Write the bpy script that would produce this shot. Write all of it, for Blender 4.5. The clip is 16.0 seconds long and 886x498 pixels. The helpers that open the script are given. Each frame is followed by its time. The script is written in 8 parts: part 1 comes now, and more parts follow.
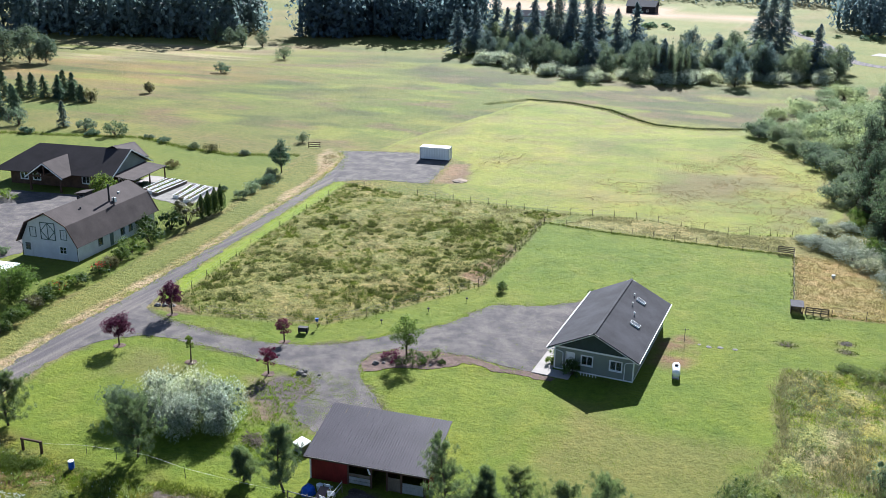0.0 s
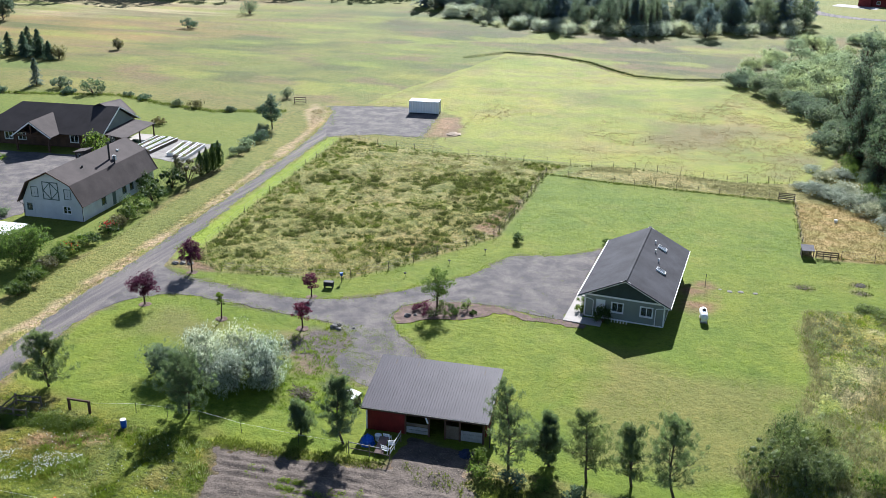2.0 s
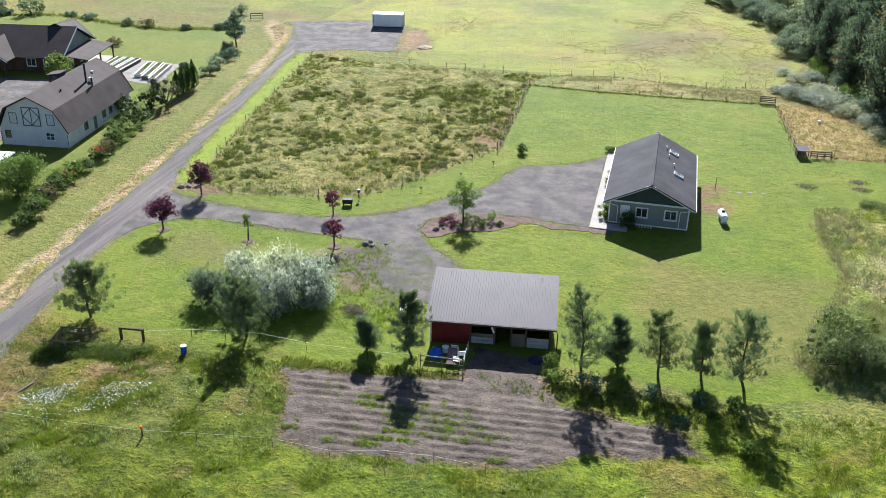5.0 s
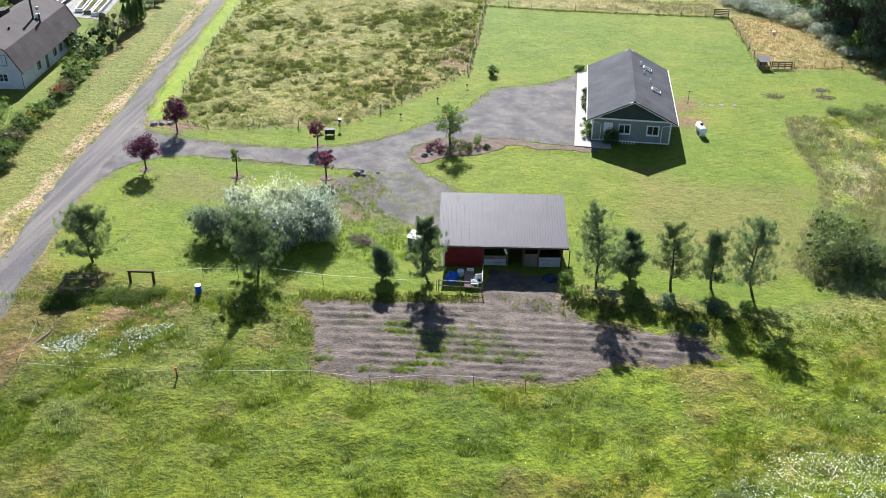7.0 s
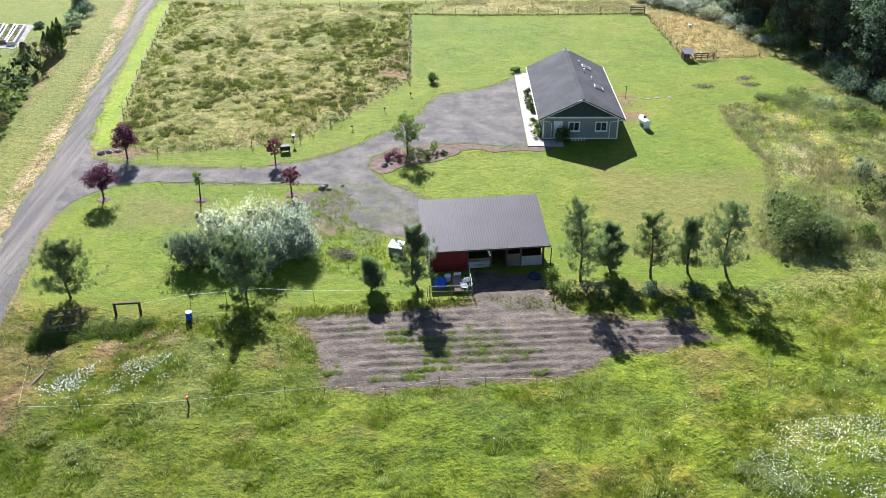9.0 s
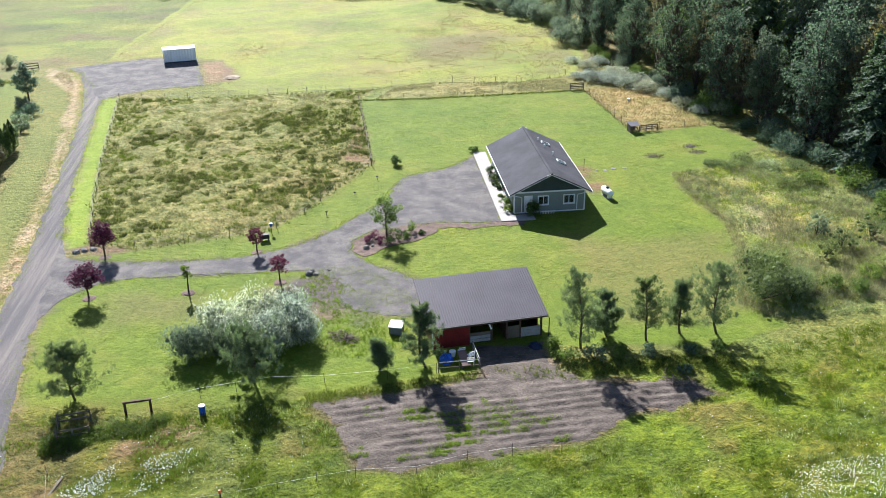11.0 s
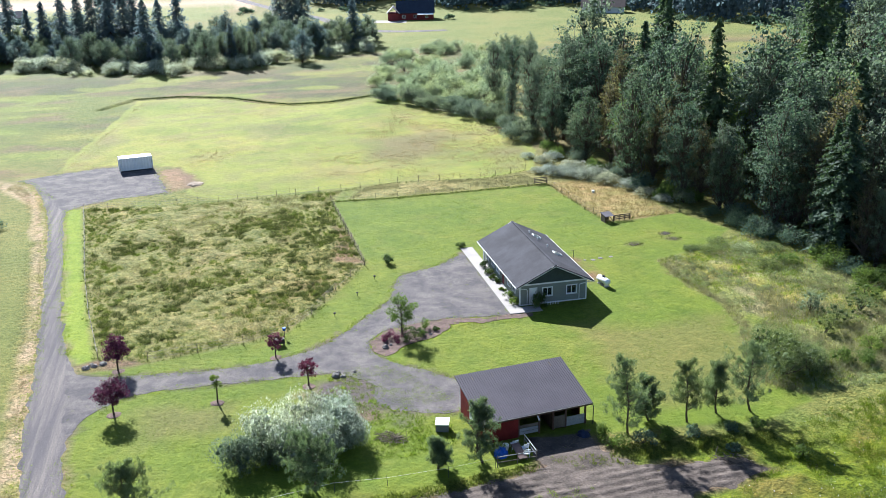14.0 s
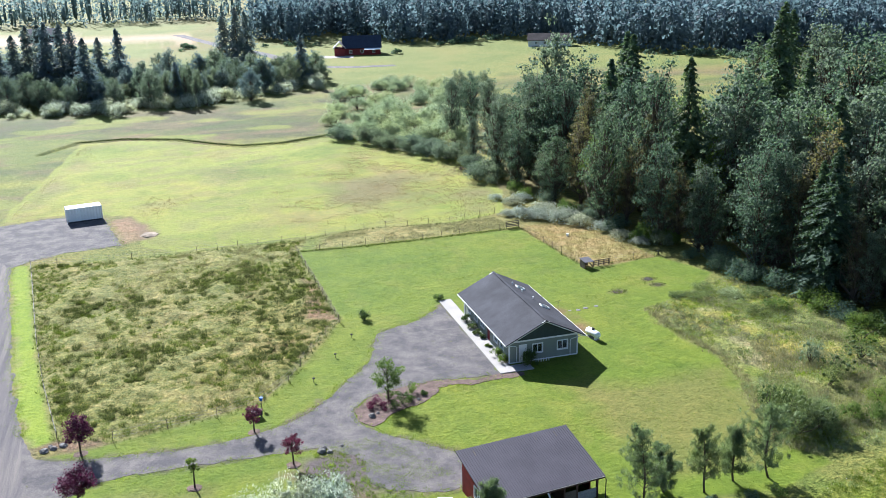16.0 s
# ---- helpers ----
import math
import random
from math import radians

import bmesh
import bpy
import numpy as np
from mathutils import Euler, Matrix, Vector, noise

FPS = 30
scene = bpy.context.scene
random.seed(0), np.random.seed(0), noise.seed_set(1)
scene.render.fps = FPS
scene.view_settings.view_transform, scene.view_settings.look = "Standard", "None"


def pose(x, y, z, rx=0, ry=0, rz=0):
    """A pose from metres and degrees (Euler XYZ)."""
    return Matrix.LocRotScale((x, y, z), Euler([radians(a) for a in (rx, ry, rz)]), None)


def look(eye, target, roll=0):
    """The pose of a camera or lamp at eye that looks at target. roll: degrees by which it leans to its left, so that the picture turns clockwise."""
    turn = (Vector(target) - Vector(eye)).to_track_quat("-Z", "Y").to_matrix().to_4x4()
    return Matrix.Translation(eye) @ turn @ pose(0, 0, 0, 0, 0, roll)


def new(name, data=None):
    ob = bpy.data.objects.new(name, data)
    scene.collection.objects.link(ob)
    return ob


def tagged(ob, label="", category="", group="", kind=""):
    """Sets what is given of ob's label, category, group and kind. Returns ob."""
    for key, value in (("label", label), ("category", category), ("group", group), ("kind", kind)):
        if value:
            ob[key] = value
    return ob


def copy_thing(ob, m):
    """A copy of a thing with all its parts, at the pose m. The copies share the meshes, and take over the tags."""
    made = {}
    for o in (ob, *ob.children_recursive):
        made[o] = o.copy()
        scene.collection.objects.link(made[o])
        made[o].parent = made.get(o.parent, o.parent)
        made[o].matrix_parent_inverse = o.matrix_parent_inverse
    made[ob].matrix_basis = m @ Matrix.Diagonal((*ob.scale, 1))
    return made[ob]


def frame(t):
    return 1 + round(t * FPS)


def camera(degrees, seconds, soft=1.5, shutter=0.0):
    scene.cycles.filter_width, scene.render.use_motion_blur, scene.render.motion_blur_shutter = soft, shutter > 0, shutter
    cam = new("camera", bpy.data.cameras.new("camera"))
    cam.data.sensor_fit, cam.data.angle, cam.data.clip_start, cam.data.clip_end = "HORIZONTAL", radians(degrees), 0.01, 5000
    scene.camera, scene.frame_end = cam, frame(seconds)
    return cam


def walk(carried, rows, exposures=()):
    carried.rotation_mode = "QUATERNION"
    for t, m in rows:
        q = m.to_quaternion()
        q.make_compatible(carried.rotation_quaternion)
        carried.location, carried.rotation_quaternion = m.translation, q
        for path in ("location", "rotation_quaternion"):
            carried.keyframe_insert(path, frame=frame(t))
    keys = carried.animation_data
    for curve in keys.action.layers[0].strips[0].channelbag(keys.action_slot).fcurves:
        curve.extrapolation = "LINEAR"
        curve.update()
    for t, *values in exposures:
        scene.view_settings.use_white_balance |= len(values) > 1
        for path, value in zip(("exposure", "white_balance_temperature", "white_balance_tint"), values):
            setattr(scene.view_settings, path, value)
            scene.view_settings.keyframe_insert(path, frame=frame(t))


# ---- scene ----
cam = camera(50.0, 16.0, 0.55)
PATH = [
    (0, (1.461, 0.91, 44.393), (0.726, 2.655, 43.751), 1.0),
    (0.5, (-0.552, -0.067, 44.29), (-1.257, 1.683, 43.626), 1.0),
    (1, (-2.529, -0.993, 44.13), (-3.207, 0.76, 43.447), 1.0),
    (1.5, (-4.514, -1.887, 43.923), (-5.164, -0.131, 43.218), 1.0),
    (2, (-6.572, -2.636, 43.701), (-7.193, -0.878, 42.976), 1.0),
    (2.5, (-8.688, -3.249, 43.485), (-9.276, -1.49, 42.738), 1.1),
    (3, (-10.713, -3.875, 43.325), (-11.269, -2.115, 42.555), 1.1),
    (3.5, (-12.723, -4.494, 43.203), (-13.246, -2.735, 42.408), 1.1),
    (6, (-22.915, -7.28, 42.494), (-23.237, -5.543, 41.557), 1.0),
    (6.5, (-24.842, -7.719, 42.502), (-25.114, -5.992, 41.531), 0.9),
    (7, (-26.802, -8.158, 42.565), (-27.024, -6.446, 41.556), 0.8),
    (7.5, (-28.766, -8.555, 42.661), (-28.931, -6.851, 41.627), 0.6),
    (8, (-30.659, -8.938, 42.777), (-30.766, -7.232, 41.739), 0.4),
    (8.5, (-32.546, -9.314, 42.931), (-32.601, -7.596, 41.908), 0.1),
    (9, (-34.425, -9.675, 43.073), (-34.427, -7.941, 42.077), -0.1),
    (11.5, (-44.184, -11.359, 44.108), (-43.956, -9.546, 43.295), -1.0),
    (12, (-46.249, -11.505, 44.229), (-45.982, -9.682, 43.45), -1.0),
    (12.5, (-48.409, -11.473, 44.285), (-48.104, -9.643, 43.537), -1.0),
    (13, (-50.655, -11.241, 44.387), (-50.313, -9.407, 43.667), -1.1),
    (13.5, (-52.908, -10.905, 44.565), (-52.528, -9.068, 43.872), -1.1),
    (14, (-55.329, -10.212, 44.776), (-54.912, -8.374, 44.108), -1.1),
    (14.5, (-57.533, -8.928, 45.025), (-57.082, -7.091, 44.375), -1.2),
    (15, (-58.779, -7.05, 45.261), (-58.29, -5.217, 44.628), -1.3),
    (15.5, (-58.915, -4.855, 45.51), (-58.393, -3.027, 44.889), -1.3),
    (16, (-58.342, -2.319, 45.746), (-57.799, -0.494, 45.134), -1.2),
]
walk(cam, [(t, look(eye, target, roll)) for t, eye, target, roll in PATH],
     [(0.0, 1.48, 5830, 10), (3.5, 1.49, 5980, 10), (6.5, 1.69, 6060, 10), (9.0, 1.80, 6060, 10), (12.0, 1.69, 5910, 10), (16.0, 1.70, 5690, 10)])

# ---- daylight ----
SUN_AZ, SUN_EL = radians(11.7), radians(33.0)      # the sun stands beyond the house, a little to the west
world = bpy.data.worlds.new("sky")
scene.world = world
world.use_nodes = True
wn = world.node_tree.nodes
sky = wn.new("ShaderNodeTexSky")
sky.sky_type, sky.sun_disc = "NISHITA", False
sky.sun_elevation, sky.sun_rotation = SUN_EL, SUN_AZ
sky.dust_density, sky.air_density = 0.4, 0.85
wn["Background"].inputs["Strength"].default_value = 0.05
world.node_tree.links.new(sky.outputs[0], wn["Background"].inputs["Color"])
sun_data = bpy.data.lights.new("sun", "SUN")
sun_data.energy, sun_data.angle, sun_data.color = 5.0, radians(0.53), (1.0, 0.96, 0.90)
sun_ob = new("sun", sun_data)
sun_way = Vector((-math.sin(SUN_AZ) * math.cos(SUN_EL), math.cos(SUN_AZ) * math.cos(SUN_EL), math.sin(SUN_EL)))
sun_ob.matrix_world = look(sun_way * 100, (0, 0, 0))

# ---- materials ----
def graph(name):
    m = bpy.data.materials.new(name)
    m.use_nodes = True
    nt = m.node_tree
    return m, nt, nt.nodes["Principled BSDF"]


def node(nt, kind, **values):
    n = nt.nodes.new("ShaderNode" + kind)
    for key, value in values.items():
        n.inputs[key.replace("_", " ")].default_value = value
    return n


def noisy(nt, scale, detail=4.0, rough=0.6, stretch=None):
    """Noise over the place itself, scale in features a metre."""
    geo = nt.nodes.new("ShaderNodeNewGeometry")
    n = node(nt, "TexNoise", Scale=scale, Detail=detail, Roughness=rough)
    if stretch:
        mp = nt.nodes.new("ShaderNodeMapping")
        mp.inputs["Scale"].default_value = stretch
        nt.links.new(geo.outputs["Position"], mp.inputs["Vector"])
        nt.links.new(mp.outputs[0], n.inputs["Vector"])
    else:
        nt.links.new(geo.outputs["Position"], n.inputs["Vector"])
    return n.outputs["Fac"]


def ramp(nt, fac, *stops):
    r = nt.nodes.new("ShaderNodeValToRGB")
    el = r.color_ramp.elements
    while len(el) < len(stops):
        el.new(0.5)
    for e, (p, c) in zip(el, stops):
        e.position, e.color = p, (c, c, c, 1) if isinstance(c, (int, float)) else (*c, 1)
    nt.links.new(fac, r.inputs[0])
    return r.outputs[0]


def mixed(nt, how, fac, a, b):
    n = nt.nodes.new("ShaderNodeMix")
    n.data_type, n.blend_type = "RGBA", how
    for sock, v in ((n.inputs[0], fac), (n.inputs[6], a), (n.inputs[7], b)):
        if isinstance(v, bpy.types.NodeSocket):
            nt.links.new(v, sock)
        elif isinstance(v, tuple):
            sock.default_value = (*v, 1)
        else:
            sock.default_value = v
    return n.outputs[2]


def bumped(nt, bsdf, fac, strength, distance):
    b = node(nt, "Bump", Strength=strength, Distance=distance)
    nt.links.new(fac, b.inputs["Height"])
    nt.links.new(b.outputs[0], bsdf.inputs["Normal"])


def surface(name, base, rough=0.8, metal=0.0, var=0.25, big=0.6, small=9.0, bump=0.3, dist=0.02, spec=0.2, each=0.0, stretch=None):
    """A surface of one base colour with stains at a large and grain at a small scale."""
    m, nt, bsdf = graph(name)
    lo, hi = tuple(c * (1 - var) for c in base), tuple(min(c * (1 + var), 0.95) for c in base)
    f1, f2 = noisy(nt, big), noisy(nt, small, 3, 0.6, stretch)
    col = mixed(nt, "MIX", ramp(nt, f1, (0.3, 0.0), (0.7, 1.0)), lo, hi)
    col = mixed(nt, "MULTIPLY", 1.0, col, ramp(nt, f2, (0.25, 1 - var), (0.75, 1.0)))
    if each:
        info = nt.nodes.new("ShaderNodeObjectInfo")
        col = mixed(nt, "MULTIPLY", 1.0, col, ramp(nt, info.outputs["Random"], (0.0, 1 - each), (1.0, 1.0)))
    nt.links.new(col, bsdf.inputs["Base Color"])
    bsdf.inputs["Roughness"].default_value, bsdf.inputs["Metallic"].default_value = rough, metal
    bsdf.inputs["Specular IOR Level"].default_value = spec
    if bump:
        bumped(nt, bsdf, f2, bump, dist)
    return m


def leafy(name, dark, light, through_it=0.4, gloss=0.15, rough=0.6, glow=(1.35, 1.42, 0.75)):
    """Leaves: each its own tone, lit through from behind."""
    m, nt, bsdf = graph(name)
    geo, info = nt.nodes.new("ShaderNodeNewGeometry"), nt.nodes.new("ShaderNodeObjectInfo")
    col = mixed(nt, "MIX", ramp(nt, geo.outputs["Random Per Island"], (0.0, 0.0), (1.0, 1.0)), dark, light)
    col = mixed(nt, "MULTIPLY", 1.0, col, ramp(nt, info.outputs["Random"], (0.0, (0.80, 0.84, 0.90)), (0.5, (1.0, 1.0, 1.0)), (1.0, (1.12, 1.05, 0.88))))
    col = mixed(nt, "MULTIPLY", 1.0, col, ramp(nt, noisy(nt, 0.5, 2), (0.3, 0.65), (0.7, 1.15)))
    nt.links.new(col, bsdf.inputs["Base Color"])
    bsdf.inputs["Roughness"].default_value, bsdf.inputs["Specular IOR Level"].default_value = rough, gloss
    bumped(nt, bsdf, noisy(nt, 4.0, 3, 0.7), 0.7, 0.2)
    back = nt.nodes.new("ShaderNodeBsdfTranslucent")
    tint = mixed(nt, "MULTIPLY", 1.0, col, glow)
    nt.links.new(tint, back.inputs["Color"])
    mix = nt.nodes.new("ShaderNodeMixShader")
    mix.inputs[0].default_value = through_it
    nt.links.new(bsdf.outputs[0], mix.inputs[1])
    nt.links.new(back.outputs[0], mix.inputs[2])
    nt.links.new(mix.outputs[0], nt.nodes["Material Output"].inputs["Surface"])
    return m


def glassy(name):
    m, nt, bsdf = graph(name)
    bsdf.inputs["Base Color"].default_value = (0.55, 0.6, 0.62, 1)
    bsdf.inputs["Roughness"].default_value, bsdf.inputs["Transmission Weight"].default_value = 0.03, 0.9
    return m


# ---- shapes ----
class Geo:
    """Gathers faces for one mesh."""

    def __init__(self):
        self.v, self.f = [], []

    def add(self, pts, faces):
        n = len(self.v)
        self.v += [tuple(p) for p in pts]
        self.f += [tuple(i + n for i in f) for f in faces]
        return self

    def box(self, x0, x1, y0, y1, z0, z1):
        p = [(x, y, z) for z in (z0, z1) for y in (y0, y1) for x in (x0, x1)]
        return self.add(p, [(0, 2, 3, 1), (4, 5, 7, 6), (0, 1, 5, 4), (2, 6, 7, 3), (0, 4, 6, 2), (1, 3, 7, 5)])

    def beam(self, a, b, w, h):
        """A square bar from a to b, w across and h high."""
        a, b = Vector(a), Vector(b)
        d = (b - a).normalized()
        s = d.cross(Vector((0, 0, 1)))
        s = s.normalized() if s.length > 1e-3 else Vector((1, 0, 0))
        u = s.cross(d).normalized()
        p = [c + s * i * w / 2 + u * j * h / 2 for c in (a, b) for i, j in ((-1, -1), (1, -1), (1, 1), (-1, 1))]
        return self.add(p, [(0, 1, 2, 3), (7, 6, 5, 4), (0, 4, 5, 1), (1, 5, 6, 2), (2, 6, 7, 3), (3, 7, 4, 0)])

    def tube(self, pts, radii, n=6, cap=True):
        """A round bar along pts."""
        rings = []
        for i, p in enumerate(pts):
            d = Vector(pts[min(i + 1, len(pts) - 1)]) - Vector(pts[max(i - 1, 0)])
            d.normalize()
            s = d.orthogonal().normalized() if abs(d.z) < 0.9 else Vector((1, 0, 0))
            u = d.cross(s).normalized()
            s = u.cross(d)
            rings.append([Vector(p) + (s * math.cos(k * math.tau / n) + u * math.sin(k * math.tau / n)) * radii[i] for k in range(n)])
        faces = [(i * n + k, i * n + (k + 1) % n, (i + 1) * n + (k + 1) % n, (i + 1) * n + k) for i in range(len(pts) - 1) for k in range(n)]
        if cap:
            faces += [tuple(range(n))[::-1], tuple((len(pts) - 1) * n + k for k in range(n))]
        return self.add([q for r in rings for q in r], faces)

    def prism(self, poly, z0, z1):
        n = len(poly)
        p = [(x, y, z0) for x, y in poly] + [(x, y, z1) for x, y in poly]
        return self.add(p, [tuple(range(n))[::-1], tuple(range(n, 2 * n))] + [(i, (i + 1) % n, n + (i + 1) % n, n + i) for i in range(n)])

    def slab(self, quad, t):
        """A sheet of thickness t under four corners."""
        q = [Vector(p) for p in quad]
        nrm = (q[1] - q[0]).cross(q[3] - q[0]).normalized() * t
        return self.add(q + [p - nrm for p in q], [(0, 1, 2, 3), (7, 6, 5, 4), (0, 4, 5, 1), (1, 5, 6, 2), (2, 6, 7, 3), (3, 7, 4, 0)])

    def mesh(self, name, smooth=False):
        me = bpy.data.meshes.new(name)
        me.from_pydata(self.v, [], self.f)
        if smooth:
            me.shade_smooth()
        me.update()
        return me


def raw(name, verts, faces, smooth=False):
    """A mesh from arrays of points and of faces with equal corners."""
    me = bpy.data.meshes.new(name)
    faces = np.asarray(faces, dtype=np.int32)
    k = faces.shape[1]
    me.vertices.add(len(verts))
    me.vertices.foreach_set("co", np.asarray(verts, dtype=np.float32).ravel())
    me.loops.add(faces.size)
    me.loops.foreach_set("vertex_index", faces.ravel())
    me.polygons.add(len(faces))
    me.polygons.foreach_set("loop_start", np.arange(0, faces.size, k, dtype=np.int32))
    me.polygons.foreach_set("loop_total", np.full(len(faces), k, dtype=np.int32))
    if smooth:
        me.polygons.foreach_set("use_smooth", np.ones(len(faces), dtype=bool))
    me.update(calc_edges=True)
    return me


def thing(name, label, category, x=0.0, y=0.0, z=0.0, rz=0.0, group="", kind=""):
    ob = tagged(new(name), label, category, group, kind)
    ob.matrix_basis = pose(x, y, z, 0, 0, rz)
    return ob


def part(name, geo, material, parent, label=""):
    me = geo.mesh(name) if isinstance(geo, Geo) else geo
    if not me.materials:
        me.materials.append(material)
    ob = new(name, me)
    ob.parent = parent
    return tagged(ob, label)


def setting(name, geo, material, label, category, kind="structure"):
    me = geo.mesh(name) if isinstance(geo, Geo) else geo
    me.materials.append(material)
    return tagged(new(name, me), label, category, kind=kind)


def spot(x, y, rz=0.0, s=1.0, z=0.0, sz=None):
    return pose(x, y, z, 0, 0, rz) @ Matrix.Diagonal((s, s, sz or s, 1))


# ---- land ----
def lattice(seed):
    return np.random.default_rng(seed).random((256, 256))


def vnoise(x, y, size, seed=0, octaves=3):
    """Soft noise from 0 to 1 with features of that size in metres."""
    out, amp, total = 0.0, 1.0, 0.0
    for o in range(octaves):
        g = lattice(seed * 17 + o)
        u, w = np.asarray(x) / size + 1000.0, np.asarray(y) / size + 1000.0
        i, j = np.floor(u).astype(int), np.floor(w).astype(int)
        a, b = u - i, w - j
        a, b = a * a * (3 - 2 * a), b * b * (3 - 2 * b)
        i0, j0, i1, j1 = i % 256, j % 256, (i + 1) % 256, (j + 1) % 256
        out = out + amp * ((g[i0, j0] * (1 - a) + g[i1, j0] * a) * (1 - b) + (g[i0, j1] * (1 - a) + g[i1, j1] * a) * b)
        total, amp, size = total + amp, amp * 0.5, size * 0.5
    return out / total


def inside(poly, x, y):
    """How far inside the outline each place lies, in metres (negative outside)."""
    x, y = np.asarray(x, float), np.asarray(y, float)
    d, sign = np.full(x.shape, 1e9), np.zeros(x.shape, bool)
    for (ax, ay), (bx, by) in zip(poly, poly[1:] + poly[:1]):
        ex, ey = bx - ax, by - ay
        t = np.clip(((x - ax) * ex + (y - ay) * ey) / (ex * ex + ey * ey), 0, 1)
        d = np.minimum(d, np.hypot(x - ax - t * ex, y - ay - t * ey))
        cross = (ay > y) != (by > y)
        with np.errstate(divide="ignore", invalid="ignore"):
            sign ^= cross & (x < (bx - ax) * (y - ay) / (by - ay + 1e-12) + ax)
    return np.where(sign, d, -d)


def scatter(poly, count, rng, margin=0.0):
    """Random places inside an outline."""
    xs, ys = [p[0] for p in poly], [p[1] for p in poly]
    got = np.zeros((0, 2))
    while len(got) < count:
        p = np.stack([rng.uniform(min(xs), max(xs), count * 2), rng.uniform(min(ys), max(ys), count * 2)], 1)
        got = np.concatenate([got, p[inside(poly, p[:, 0], p[:, 1]) > margin]])
    return got[:count]


def ragged(poly, step=0.6, amount=0.18, seed=5):
    """The same outline with many points and an uneven edge."""
    out = []
    for (ax, ay), (bx, by) in zip(poly, poly[1:] + poly[:1]):
        n = max(1, int(math.hypot(bx - ax, by - ay) / step))
        for k in range(n):
            x, y = ax + (bx - ax) * k / n, ay + (by - ay) * k / n
            out.append((x + (vnoise(x, y, 1.4, seed, 4) - 0.5) * 2.6 * amount, y + (vnoise(x, y, 1.4, seed + 1, 4) - 0.5) * 2.6 * amount))
    return out


def curve_through(pts, n=6):
    """A smooth open line through the points."""
    p = [pts[0]] + list(pts) + [pts[-1]]
    out = []
    for i in range(1, len(p) - 2):
        for k in range(n):
            t = k / n
            out.append(tuple(0.5 * (2 * b + (c - a) * t + (2 * a - 5 * b + 4 * c - d) * t * t + (3 * b - a - 3 * c + d) * t ** 3)
                             for a, b, c, d in zip(p[i - 1], p[i], p[i + 1], p[i + 2])))
    return out + [tuple(pts[-1])]

# ---- ground, road, gravel ----
ROAD_W = [(-61.6, -60), (-70.0, 20), (-72.3, 42), (-74.0, 58), (-75.4, 66), (-76.6, 75), (-77.4, 86), (-78.6, 97), (-80.2, 111), (-82.2, 127), (-84.0, 141), (-86.8, 155), (-90.2, 166), (-93.5, 170.2)]
ROAD_E = [(-56.8, -60), (-65.2, 20), (-68.3, 45), (-69.8, 53), (-70.6, 58), (-71.8, 65), (-72.4, 71), (-72.6, 78), (-74.0, 88), (-75.3, 93), (-78.0, 111), (-79.7, 125), (-81.4, 138), (-82.4, 148)]
ROAD = curve_through(ROAD_W, 4) + [(-88, 172.8), (-84.5, 162)] + curve_through(ROAD_E, 4)[::-1]
LOT = [(-82.6, 147.6), (-80, 150.4), (-75, 153.2), (-66.3, 154.2), (-68, 163), (-69.6, 172), (-73, 176), (-80, 175.6), (-88, 173), (-93.2, 170.3), (-89, 165), (-85.5, 155)]
DRIVE = curve_through([(-75.4, 93), (-73.6, 86.4), (-70, 84.1), (-64.2, 83.1), (-58.5, 82.7), (-54, 83.0), (-50.2, 84.3), (-46.2, 86.8), (-41.3, 92.4), (-38, 96.6), (-36.5, 101), (-34.6, 104.6), (-30, 106.5), (-25.0, 110.8)], 4) \
    + [(-25.0, 88.3), (-33.3, 89.2)] \
    + curve_through([(-36.9, 88.5), (-40.3, 87.4), (-42.4, 84.4), (-41.4, 80.6), (-38.2, 77.2), (-34.2, 73.2)], 4) \
    + [(-34.5, 68.6), (-37.0, 67.4)] \
    + curve_through([(-42.2, 69.0), (-43.8, 71.5), (-43.6, 75), (-45.4, 77.5), (-48.0, 78.8), (-54.2, 79.0), (-63, 79.3), (-66.8, 79.0), (-69.2, 77.6), (-71.2, 75.6), (-72.3, 71.5)], 4) + [(-72.9, 74), (-73.4, 80), (-74.6, 88)]
BED = curve_through([(-33.4, 89.0), (-36.9, 88.4), (-40.3, 87.3), (-42.3, 84.3), (-41.3, 81.4), (-40.2, 81.6), (-37.8, 83.6), (-35.1, 84.4), (-33.2, 85.9), (-32.6, 87.6)], 4)
MULCH = [(-33.4, 89.15), (-28.4, 88.2), (-25.0, 88.3), (-22.3, 87.7), (-22.3, 87.1), (-25.5, 86.9), (-28.6, 87.0), (-32.8, 87.6)]
PADDOCK = [(-71.3, 88.6), (-73.6, 101), (-75.6, 115), (-77.9, 134), (-79.6, 148.3), (-68, 146), (-58, 145.9), (-45, 146.3), (-37, 147), (-39.8, 140), (-39.3, 122.6), (-38.9, 110.2), (-44, 101.4), (-47.7, 94.6), (-50.8, 90.6), (-55.9, 88.4), (-60.8, 87.4), (-66, 86.6)]
PLOT = [(-46.9, 54.4), (-44.4, 51), (-43.8, 47.6), (-43.4, 45), (-40.1, 44.3), (-35.2, 44.9), (-29.5, 45.8), (-24.5, 46.3), (-21.3, 49.0), (-16.5, 49.8), (-12.6, 51.0), (-14.6, 53.5), (-23.9, 54.6), (-25.0, 56.6), (-26.0, 61.0), (-31.8, 61.0), (-32.0, 56.6), (-38.4, 55.2)]
